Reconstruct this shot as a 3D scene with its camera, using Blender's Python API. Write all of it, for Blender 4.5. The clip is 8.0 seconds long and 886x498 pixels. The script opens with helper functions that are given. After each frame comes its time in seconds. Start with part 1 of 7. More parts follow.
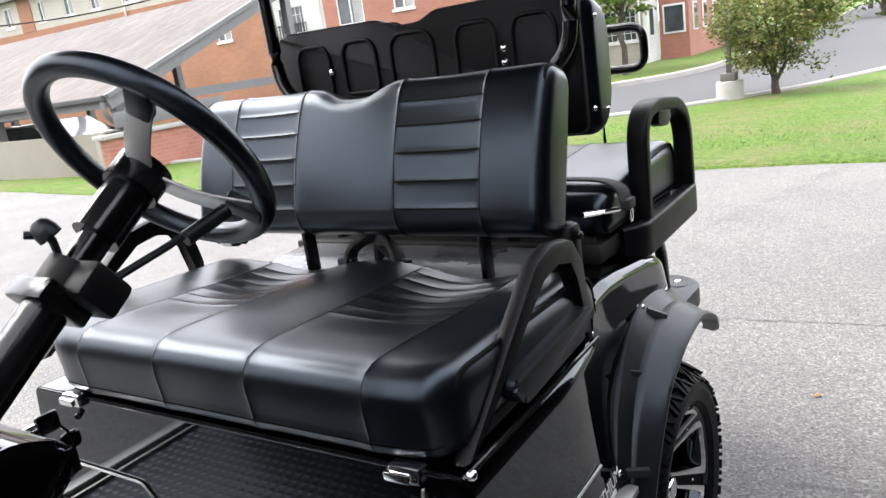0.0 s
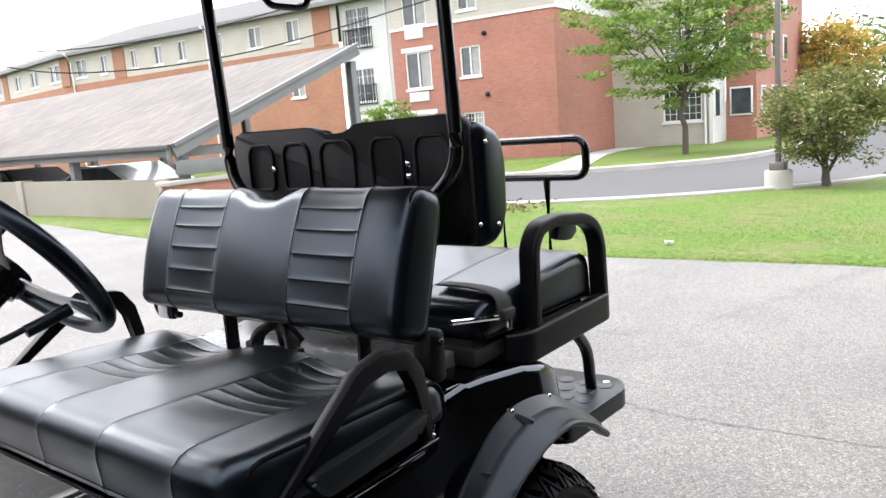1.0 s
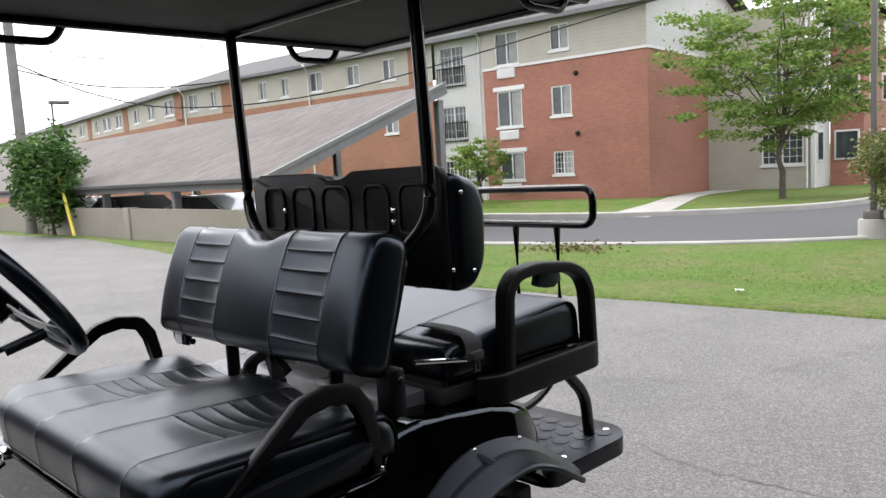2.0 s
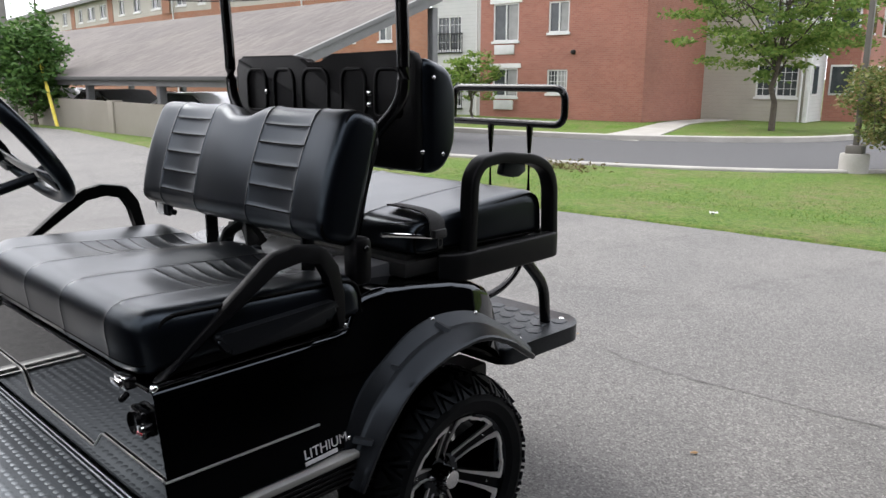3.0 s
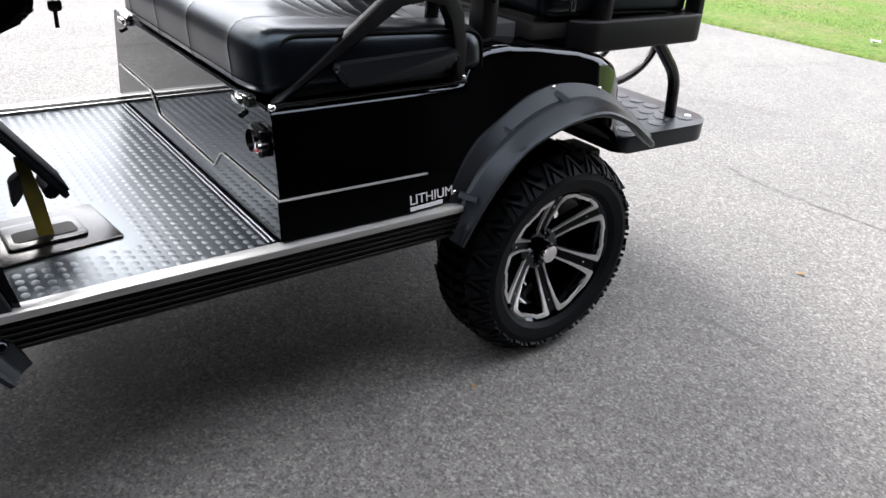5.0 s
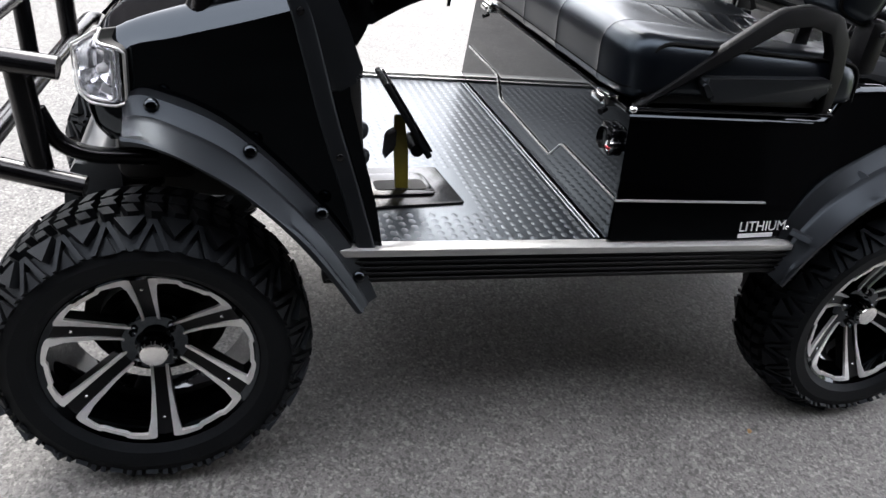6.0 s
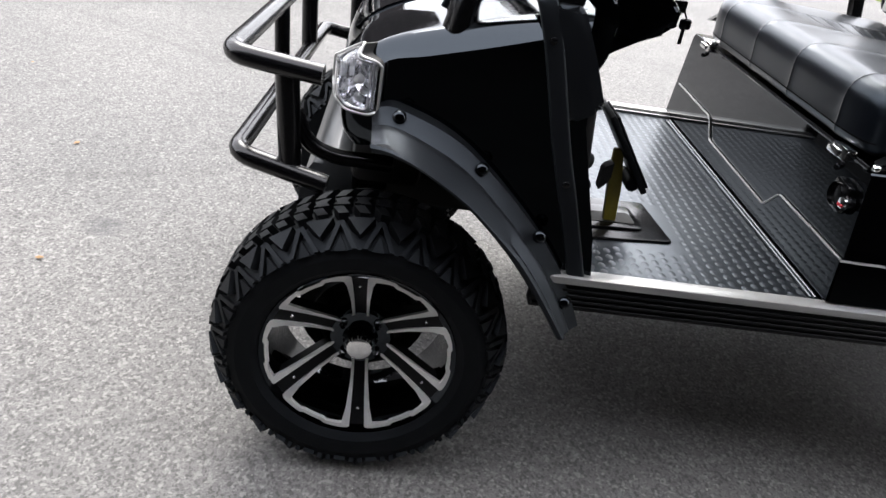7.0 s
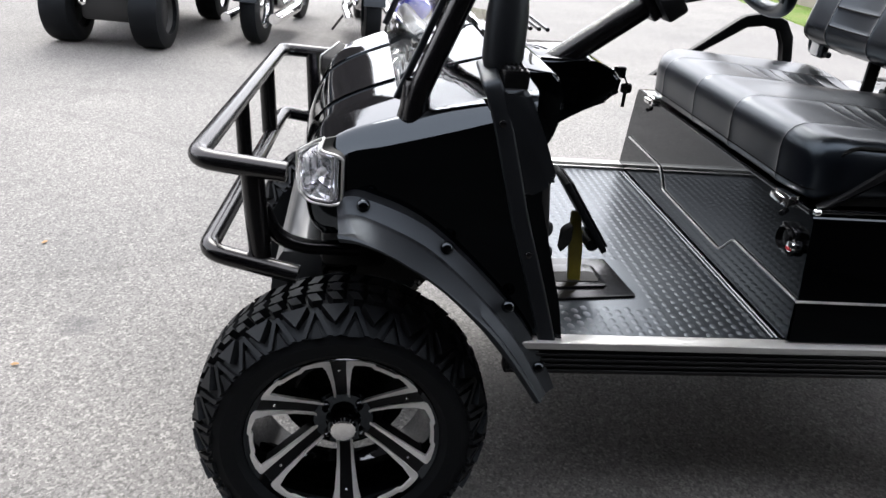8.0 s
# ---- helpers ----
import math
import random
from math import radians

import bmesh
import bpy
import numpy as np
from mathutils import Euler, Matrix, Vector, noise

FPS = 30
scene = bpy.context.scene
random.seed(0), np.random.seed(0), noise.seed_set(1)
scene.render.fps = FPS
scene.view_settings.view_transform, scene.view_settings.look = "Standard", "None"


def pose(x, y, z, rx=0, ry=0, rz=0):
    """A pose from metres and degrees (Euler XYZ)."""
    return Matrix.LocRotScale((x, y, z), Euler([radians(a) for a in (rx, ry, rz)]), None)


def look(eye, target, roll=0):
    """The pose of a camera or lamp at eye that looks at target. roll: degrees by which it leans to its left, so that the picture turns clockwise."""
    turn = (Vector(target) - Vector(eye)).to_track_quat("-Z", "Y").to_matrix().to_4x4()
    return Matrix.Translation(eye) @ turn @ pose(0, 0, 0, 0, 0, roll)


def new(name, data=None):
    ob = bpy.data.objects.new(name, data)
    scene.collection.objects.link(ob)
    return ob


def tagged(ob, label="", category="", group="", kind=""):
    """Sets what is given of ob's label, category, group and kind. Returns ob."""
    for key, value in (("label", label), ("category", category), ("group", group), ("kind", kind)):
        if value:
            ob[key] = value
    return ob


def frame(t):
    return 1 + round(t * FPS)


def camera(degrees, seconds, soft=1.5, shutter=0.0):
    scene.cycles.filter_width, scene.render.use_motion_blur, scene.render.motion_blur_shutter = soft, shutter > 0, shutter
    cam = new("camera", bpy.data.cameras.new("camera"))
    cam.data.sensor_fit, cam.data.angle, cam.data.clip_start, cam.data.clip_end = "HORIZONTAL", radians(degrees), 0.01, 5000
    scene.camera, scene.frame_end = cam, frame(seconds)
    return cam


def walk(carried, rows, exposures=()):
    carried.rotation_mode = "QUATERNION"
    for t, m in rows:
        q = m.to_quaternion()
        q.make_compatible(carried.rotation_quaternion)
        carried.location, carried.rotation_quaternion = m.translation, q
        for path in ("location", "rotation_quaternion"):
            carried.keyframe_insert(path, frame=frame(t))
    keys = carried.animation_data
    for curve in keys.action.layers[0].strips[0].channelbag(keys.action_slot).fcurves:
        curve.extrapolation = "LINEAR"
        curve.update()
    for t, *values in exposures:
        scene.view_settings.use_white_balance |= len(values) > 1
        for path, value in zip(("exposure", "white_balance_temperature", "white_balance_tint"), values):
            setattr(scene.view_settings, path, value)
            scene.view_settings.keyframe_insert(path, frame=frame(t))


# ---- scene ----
cam = camera(60.7, 8.0)
PATH = [
    (0, (0.155, -0.469, 1.317), (1.762, 0.61, 0.815), -8.1),
    (0.5, (0.157, -0.678, 1.354), (1.707, 0.514, 0.935), -5.0),
    (1, (0.264, -0.859, 1.395), (1.82, 0.355, 1.065), -4.5),
    (1.2, (0.349, -0.914, 1.408), (1.84, 0.394, 1.15), -3.1),
    (2.3, (0.368, -1.185, 1.412), (1.774, 0.219, 1.186), -3.3),
    (2.5, (0.348, -1.205, 1.397), (1.764, 0.177, 1.107), -2.8),
    (3, (0.306, -1.255, 1.343), (1.714, 0.096, 0.903), 0.1),
    (3.5, (0.309, -1.261, 1.294), (1.684, 0.059, 0.689), 2.4),
    (4, (0.322, -1.239, 1.251), (1.649, 0.031, 0.46), 4.3),
    (4.2, (0.33, -1.243, 1.236), (1.641, 0.008, 0.389), 5.7),
    (5.3, (0.257, -1.247, 1.207), (1.226, 0.239, 0.283), 5.0),
    (5.5, (0.216, -1.23, 1.194), (1.082, 0.319, 0.271), 6.3),
    (6, (0.125, -1.208, 1.202), (0.684, 0.453, 0.24), 8.4),
    (6.5, (0.051, -1.203, 1.199), (0.374, 0.506, 0.212), 9.6),
    (7, (-0.001, -1.207, 1.201), (0.188, 0.534, 0.233), 10.0),
    (7.5, (-0.023, -1.21, 1.217), (0.133, 0.547, 0.273), 9.2),
    (8, (-0.003, -1.226, 1.266), (0.245, 0.572, 0.425), 5.5),
]
EXPOSURES = [(0.0, 1.08), (1.0, 1.05), (2.5, 0.05), (3.0, 0.25), (4.0, 0.95), (5.5, 1.24), (6.0, 1.3), (6.5, 0.99), (8.0, 0.94)]
walk(cam, [(t, look(eye, target, roll)) for t, eye, target, roll in PATH], EXPOSURES)

# ---- light and world ----
CLOUD = 24.0
world = bpy.data.worlds.new("overcast_sky")
scene.world = world
world.use_nodes = True
wn = world.node_tree.nodes
wl = world.node_tree.links
wn.clear()
sky = wn.new("ShaderNodeTexSky")
sky.sky_type = "NISHITA"
sky.sun_disc = False
sky.sun_elevation = radians(52)
sky.sun_rotation = radians(-7)
sky.dust_density = 6.0
sky.ozone_density = 1.0
# cloud cover: brightest overhead, a little dimmer at the horizon
way = wn.new("ShaderNodeTexCoord")
apart = wn.new("ShaderNodeSeparateXYZ")
wl.new(way.outputs["Generated"], apart.inputs[0])
cloud = wn.new("ShaderNodeValToRGB")
cloud.color_ramp.elements[0].position = 0.0
cloud.color_ramp.elements[0].color = (0.945, 0.95, 1.01, 1)
cloud.color_ramp.elements[1].position = 1.0
cloud.color_ramp.elements[1].color = (0.985, 0.99, 1.075, 1)
wl.new(apart.outputs[2], cloud.inputs[0])
gain = wn.new("ShaderNodeMix")
gain.data_type, gain.blend_type = "RGBA", "MULTIPLY"
gain.inputs[0].default_value = 1.0
gain.inputs[7].default_value = (CLOUD, CLOUD, CLOUD, 1)
wl.new(cloud.outputs[0], gain.inputs[6])
tone = wn.new("ShaderNodeMix")
tone.data_type = "RGBA"
tone.inputs[0].default_value = 0.9
wl.new(sky.outputs[0], tone.inputs[6])
wl.new(gain.outputs[2], tone.inputs[7])
glow = wn.new("ShaderNodeBackground")
glow.inputs[1].default_value = 0.1
wl.new(tone.outputs[2], glow.inputs[0])
wout = wn.new("ShaderNodeOutputWorld")
wl.new(glow.outputs[0], wout.inputs[0])

sun = new("sun", bpy.data.lights.new("sun", "SUN"))
sun.data.energy = 3.4
sun.data.angle = radians(40)
sun.data.color = (1.0, 0.97, 0.93)
sun.matrix_basis = look((-1, 8, 11), (0, 0, 0))

# ---- materials ----


class Nodes:
    """A small writer of node materials."""

    def __init__(self, name):
        self.mat = bpy.data.materials.new(name)
        self.mat.use_nodes = True
        self.tree = self.mat.node_tree
        self.n = self.tree.nodes
        self.bsdf = self.n["Principled BSDF"]

    def link(self, a, b):
        self.tree.links.new(a, b)

    def coord(self, kind="Object", scale=(1, 1, 1)):
        c = self.n.new("ShaderNodeTexCoord")
        m = self.n.new("ShaderNodeMapping")
        m.inputs["Scale"].default_value = scale
        self.link(c.outputs[kind], m.inputs[0])
        return m.outputs[0]

    def noise(self, vec, scale, detail=4.0, rough=0.55):
        t = self.n.new("ShaderNodeTexNoise")
        t.inputs["Scale"].default_value = scale
        t.inputs["Detail"].default_value = detail
        t.inputs["Roughness"].default_value = rough
        self.link(vec, t.inputs["Vector"])
        return t.outputs[0]

    def voronoi(self, vec, scale, out="Distance", feature="F1"):
        t = self.n.new("ShaderNodeTexVoronoi")
        t.feature = feature
        t.inputs["Scale"].default_value = scale
        self.link(vec, t.inputs["Vector"])
        return t.outputs[out]

    def ramp(self, fac, stops):
        r = self.n.new("ShaderNodeValToRGB")
        e = r.color_ramp.elements
        while len(e) < len(stops):
            e.new(0.5)
        for k, (p, c) in zip(e, stops):
            k.position = p
            k.color = (*c, 1) if len(c) == 3 else c
        self.link(fac, r.inputs[0])
        return r.outputs[0]

    def mix(self, fac, a, b, mode="MIX"):
        m = self.n.new("ShaderNodeMix")
        m.data_type, m.blend_type = "RGBA", mode
        for sock, v in ((m.inputs[0], fac), (m.inputs[6], a), (m.inputs[7], b)):
            if isinstance(v, (int, float)):
                sock.default_value = v
            elif isinstance(v, tuple):
                sock.default_value = (*v, 1)
            else:
                self.link(v, sock)
        return m.outputs[2]

    def math(self, op, a, b=0.0):
        m = self.n.new("ShaderNodeMath")
        m.operation = op
        for sock, v in ((m.inputs[0], a), (m.inputs[1], b)):
            if isinstance(v, (int, float)):
                sock.default_value = v
            else:
                self.link(v, sock)
        return m.outputs[0]

    def bump(self, height, strength=0.3, dist=0.002, base=None):
        b = self.n.new("ShaderNodeBump")
        b.inputs["Strength"].default_value = strength
        b.inputs["Distance"].default_value = dist
        self.link(height, b.inputs["Height"])
        if base is not None:
            self.link(base, b.inputs["Normal"])
        self.link(b.outputs[0], self.bsdf.inputs["Normal"])
        return b.outputs[0]

    def set(self, **kw):
        names = {"color": "Base Color", "rough": "Roughness", "metal": "Metallic", "coat": "Coat Weight",
                 "coat_rough": "Coat Roughness", "trans": "Transmission Weight", "ior": "IOR", "alpha": "Alpha",
                 "spec": "Specular IOR Level", "emit": "Emission Color", "glow": "Emission Strength"}
        for k, v in kw.items():
            s = self.bsdf.inputs[names[k]]
            if isinstance(v, tuple):
                s.default_value = (*v, 1)
            elif isinstance(v, (int, float)):
                s.default_value = v
            else:
                self.link(v, s)
        return self


def varied(name, lo, hi, rough=0.6, scale=6.0, fine=90.0, bump=0.15, dist=0.002, metal=0.0, spread=0.1, kind="Object", **kw):
    """A surface whose colour wanders between two tones, with fine grain."""
    m = Nodes(name)
    v = m.coord(kind)
    a = m.noise(v, scale, 5)
    b = m.noise(v, fine, 3)
    f = m.math("ADD", m.math("MULTIPLY", a, 0.7), m.math("MULTIPLY", b, 0.3))
    m.set(color=m.ramp(f, [(0.35, lo), (0.65, hi)]), metal=metal, **kw)
    m.set(rough=m.math("ADD", m.math("MULTIPLY", m.math("SUBTRACT", a, 0.5), spread * 2), rough))
    if bump:
        m.bump(b, bump, dist)
    return m.mat


def gloss_paint():
    m = Nodes("gloss_black_paint")
    v = m.coord()
    dust = m.noise(v, 14, 6, 0.65)
    m.set(color=(0.0004, 0.0004, 0.0005), rough=m.ramp(dust, [(0.4, (0.03,) * 3), (0.75, (0.07,) * 3)]), spec=0.5)
    return m.mat


def vinyl_mat():
    m = Nodes("black_vinyl")
    v = m.coord()
    cells = m.voronoi(v, 520)
    soft = m.noise(v, 9, 4)
    m.set(color=m.ramp(soft, [(0.3, (0.0010, 0.0013, 0.0022)), (0.7, (0.002, 0.0025, 0.004))]),
          rough=m.ramp(soft, [(0.3, (0.28,) * 3), (0.7, (0.31,) * 3)]), spec=0.44)
    m.bsdf.inputs["Specular Tint"].default_value = (0.70, 0.85, 1.0, 1)
    m.bump(cells, 0.02, 0.0004)
    return m.mat


def asphalt_mat():
    m = Nodes("aged_asphalt")
    v = m.coord()
    grit = m.voronoi(v, 165, "Color")
    grit2 = m.voronoi(v, 62, "Color")
    fine = m.noise(v, 260, 3)
    blot = m.noise(v, 1.1, 6, 0.6)
    wide = m.noise(v, 0.22, 4)
    stone = m.ramp(grit, [(0.0, (0.0627, 0.06103, 0.05894)), (0.42, (0.1129, 0.1104, 0.107)), (0.8, (0.1547, 0.1509, 0.1463)), (0.93, (0.1881, 0.1839, 0.1797)), (1.0, (0.301, 0.2968, 0.2884))])
    stone = m.mix(0.35, stone, m.ramp(grit2, [(0.0, (0.0836, 0.08155, 0.07858)), (0.6, (0.1254, 0.1225, 0.1187)), (1.0, (0.1756, 0.1714, 0.1672))]))
    col = m.mix(m.ramp(fine, [(0.34, (0.55,) * 3), (0.50, (0.0,) * 3)]), stone, (0.0418, 0.04055, 0.03846))
    chip = m.voronoi(v, 135, "Color")
    col = m.mix(m.ramp(chip, [(0.71, (0.0,) * 3), (0.80, (0.45,) * 3)]), col, (0.27, 0.263, 0.252))
    pit = m.voronoi(m.coord("Object", (1.13, 0.91, 1)), 150, "Color")
    col = m.mix(m.ramp(pit, [(0.27, (0.55,) * 3), (0.36, (0.0,) * 3)]), col, (0.03, 0.029, 0.028))
    col = m.mix(1.0, col, m.ramp(blot, [(0.3, (0.82, 0.82, 0.82)), (0.7, (1.08, 1.07, 1.06))]), "MULTIPLY")
    col = m.mix(1.0, col, m.ramp(wide, [(0.3, (0.9, 0.9, 0.9)), (0.7, (1.1, 1.09, 1.07))]), "MULTIPLY")
    crack = m.voronoi(m.coord("Object", (0.35, 0.8, 1)), 0.55, "Distance", "DISTANCE_TO_EDGE")
    wob = m.noise(v, 3.0, 6, 0.7)
    line = m.math("ADD", crack, m.math("MULTIPLY", m.math("SUBTRACT", wob, 0.5), 0.09))
    col = m.mix(m.ramp(line, [(0.0, (0.16,) * 3), (0.010, (0.0,) * 3)]), col, (0.02508, 0.02341, 0.0209))
    far_ = m.n.new("ShaderNodeVectorMath")
    far_.operation = "DISTANCE"
    far_.inputs[1].default_value = (-0.80, 0.84, 0)
    m.link(m.coord("Object"), far_.inputs[0])
    ring = m.math("ADD", far_.outputs["Value"], m.math("MULTIPLY", m.math("SUBTRACT", m.noise(v, 22, 4), 0.5), 0.06))
    col = m.mix(m.ramp(ring, [(0.035, (0.42,) * 3), (0.07, (0.0,) * 3)]), col, (0.0418, 0.0418, 0.04389))
    m.set(color=col, rough=0.88)
    h = m.math("ADD", grit, m.math("MULTIPLY", fine, 0.8))
    m.bump(h, 0.4, 0.003)
    return m.mat


def road_mat():
    m = Nodes("fresh_asphalt")
    v = m.coord()
    g = m.noise(v, 60, 4)
    w = m.noise(v, 0.5, 4)
    m.set(color=m.mix(m.math("MULTIPLY", w, 0.6), m.ramp(g, [(0.3, (0.03, 0.03, 0.032)), (0.7, (0.0525, 0.0525, 0.055))]), (0.05, 0.05, 0.0525)), rough=0.85)
    m.bump(g, 0.4, 0.004)
    return m.mat


def grass_mat(name, lo, mid, hi):
    m = Nodes(name)
    v = m.coord()
    a = m.noise(v, 0.9, 6, 0.7)
    b = m.noise(v, 22, 6, 0.8)
    c = m.noise(m.coord("Object", (1, 0.5, 1)), 6.5, 6, 0.75)
    col = m.ramp(b, [(0.33, lo), (0.5, mid), (0.68, hi)])
    dry = m.math("MULTIPLY", m.ramp(a, [(0.43, (0.0,) * 3), (0.62, (1.0,) * 3)]), m.ramp(c, [(0.38, (0.0,) * 3), (0.58, (0.8,) * 3)]))
    col = m.mix(dry, col, m.ramp(b, [(0.3, (0.0988, 0.076, 0.04408)), (0.7, (0.1976, 0.1748, 0.0836))]))
    dark = m.ramp(c, [(0.28, (0.5,) * 3), (0.42, (0.0,) * 3)])
    col = m.mix(dark, col, tuple(k * 0.45 for k in lo))
    m.set(color=col, rough=0.9, spec=0.2)
    m.bump(m.math("ADD", b, c), 0.9, 0.04)
    return m.mat


def leaf_mat(name, tones, soft=0.35):
    """Leaves that differ one from another, with light shining through."""
    m = Nodes(name)
    g = m.n.new("ShaderNodeNewGeometry")
    col = m.ramp(g.outputs["Random Per Island"], [(i / (len(tones) - 1), c) for i, c in enumerate(tones)])
    m.set(color=col, rough=0.6, spec=0.25)
    t = m.n.new("ShaderNodeBsdfTranslucent")
    m.link(col, t.inputs[0])
    mx = m.n.new("ShaderNodeMixShader")
    mx.inputs[0].default_value = soft
    m.link(m.bsdf.outputs[0], mx.inputs[1])
    m.link(t.outputs[0], mx.inputs[2])
    m.link(mx.outputs[0], m.n["Material Output"].inputs[0])
    return m.mat


def brick_mat(name, lo, hi, joint):
    m = Nodes(name)
    c = m.n.new("ShaderNodeTexCoord")
    geo = m.n.new("ShaderNodeNewGeometry")
    # u runs along whichever way the wall runs
    sep = m.n.new("ShaderNodeSeparateXYZ")
    m.link(c.outputs["Object"], sep.inputs[0])
    u = m.math("ADD", sep.outputs[0], sep.outputs[1])
    comb = m.n.new("ShaderNodeCombineXYZ")
    m.link(u, comb.inputs[0])
    m.link(sep.outputs[2], comb.inputs[1])
    b = m.n.new("ShaderNodeTexBrick")
    b.inputs["Scale"].default_value = 1.0
    b.inputs["Brick Width"].default_value = 0.215
    b.inputs["Row Height"].default_value = 0.075
    b.inputs["Mortar Size"].default_value = 0.006
    b.inputs["Color1"].default_value = (*lo, 1)
    b.inputs["Color2"].default_value = (*hi, 1)
    b.inputs["Mortar"].default_value = (*joint, 1)
    m.link(comb.outputs[0], b.inputs["Vector"])
    w = m.noise(c.outputs["Object"], 0.6, 5)
    m.set(color=m.mix(1.0, b.outputs[0], m.ramp(w, [(0.3, (0.9, 0.9, 0.9)), (0.7, (1.1, 1.08, 1.06))]), "MULTIPLY"), rough=0.85)
    m.bump(b.outputs["Fac"], 0.3, -0.005)
    return m.mat


def shingle_mat():
    m = Nodes("weathered_shingles")
    v = m.coord("Object", (1, 1, 1))
    b = m.n.new("ShaderNodeTexBrick")
    b.inputs["Scale"].default_value = 1.0
    b.inputs["Brick Width"].default_value = 0.34
    b.inputs["Row Height"].default_value = 0.145
    b.inputs["Mortar Size"].default_value = 0.004
    b.inputs["Color1"].default_value = (0.07478, 0.06357, 0.05796, 1)
    b.inputs["Color2"].default_value = (0.1085, 0.09538, 0.08786, 1)
    b.inputs["Mortar"].default_value = (0.04861, 0.04113, 0.03739, 1)
    m.link(v, b.inputs["Vector"])
    w = m.noise(v, 0.45, 5)
    m.set(color=m.mix(1.0, b.outputs[0], m.ramp(w, [(0.3, (0.82, 0.82, 0.84)), (0.7, (1.1, 1.1, 1.08))]), "MULTIPLY"), rough=0.92)
    return m.mat


def siding_mat(name, col):
    m = Nodes(name)
    v = m.coord()
    sep = m.n.new("ShaderNodeSeparateXYZ")
    m.link(v, sep.inputs[0])
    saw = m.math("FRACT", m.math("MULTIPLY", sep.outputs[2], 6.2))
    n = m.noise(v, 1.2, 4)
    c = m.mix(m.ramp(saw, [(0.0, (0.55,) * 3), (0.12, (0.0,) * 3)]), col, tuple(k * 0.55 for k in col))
    m.set(color=m.mix(1.0, c, m.ramp(n, [(0.3, (0.93,) * 3), (0.7, (1.05,) * 3)]), "MULTIPLY"), rough=0.6)
    m.bump(saw, 0.5, 0.02)
    return m.mat


def glass_mat(name, tint, rough=0.02):
    m = Nodes(name)
    m.set(color=tint, rough=rough, trans=1.0, ior=1.45)
    return m.mat


GLOSS = gloss_paint()
VINYL = vinyl_mat()
MATTE = varied("matte_black_plastic", (0.0038, 0.004104, 0.004864), (0.0076, 0.008132, 0.009272), 0.40, 5, 700, 0.25, 0.0008, spec=0.32)
SATIN = varied("satin_black_steel", (0.002, 0.002, 0.0024), (0.004, 0.004, 0.0045), 0.2, 8, 500, 0.08, 0.0005, spec=0.4)
SHELL = varied("moulded_black_shell", (0.002, 0.002, 0.0024), (0.004, 0.0042, 0.0048), 0.45, 5, 600, 0.2, 0.0006, spec=0.15)
DARK = varied("underside_black", (0.002, 0.002, 0.002), (0.005, 0.0048, 0.0045), 0.75, 8, 200, 0.2, 0.001)
SEAM = varied("stitched_seam", (0.0006, 0.0006, 0.0006), (0.0015, 0.0015, 0.0015), 0.7, 40, 900, 0.1, 0.0005, spec=0.1)
RUBBER = varied("tyre_rubber", (0.0016, 0.0016, 0.0018), (0.0045, 0.0045, 0.0048), 0.55, 9, 240, 0.3, 0.001, spec=0.14)
MATRUB = varied("rubber_floor_mat", (0.004, 0.0048, 0.006), (0.009, 0.0105, 0.013), 0.36, 4, 300, 0.08, 0.0004, spec=0.85)
ALU = varied("machined_aluminium", (0.629, 0.629, 0.6205), (0.748, 0.748, 0.7395), 0.34, 30, 500, 0.08, 0.0003, metal=0.6)
CHROME = varied("bright_chrome", (0.72, 0.72, 0.72), (0.85, 0.85, 0.85), 0.12, 20, 300, 0.0, metal=1.0, spread=0.05)
SILVER = varied("lamp_reflector", (0.80, 0.81, 0.84), (0.92, 0.92, 0.94), 0.12, 30, 300, 0.1, 0.0005, metal=0.9)
TRIM = varied("brushed_trim", (0.3612, 0.3612, 0.354), (0.4624, 0.4624, 0.448), 0.34, 12, 400, 0.08, 0.0003, metal=0.7)
WHITE = varied("white_print", (0.448, 0.448, 0.448), (0.5491, 0.5491, 0.5491), 0.5, 20, 300, 0.0)
YELLOW = varied("yellow_edge_paint", (0.1459, 0.1167, 0.009728), (0.2237, 0.1848, 0.01946), 0.5, 30, 200, 0.1, 0.0005)
BELT = varied("black_webbing", (0.008, 0.008, 0.008), (0.02, 0.02, 0.02), 0.8, 60, 800, 0.5, 0.001)
GREYPAD = varied("grey_pod_plastic", (0.02432, 0.02675, 0.02918), (0.04378, 0.04621, 0.04864), 0.3, 6, 300, 0.05, 0.0005)
SHELFGREY = varied("grey_shelf_plastic", (0.076, 0.0798, 0.08512), (0.114, 0.1178, 0.1239), 0.28, 6, 300, 0.05, 0.0005)
CLEAR = glass_mat("clear_polycarbonate", (0.97, 0.98, 0.97))
LENS = glass_mat("headlight_lens", (0.96, 0.97, 1.0))
PANE = varied("window_pane", (0.02432, 0.02918, 0.03162), (0.0535, 0.0608, 0.06323), 0.06, 1.5, 20, 0.0, spread=0.03)
BLIND = varied("pale_curtain", (0.2043, 0.2043, 0.1994), (0.2821, 0.2821, 0.2772), 0.8, 2.5, 30, 0.0)
PAINTW = varied("white_window_paint", (0.5057, 0.5057, 0.4913), (0.578, 0.578, 0.5635), 0.5, 4, 60, 0.05)
ASPHALT = asphalt_mat()
ROAD = road_mat()
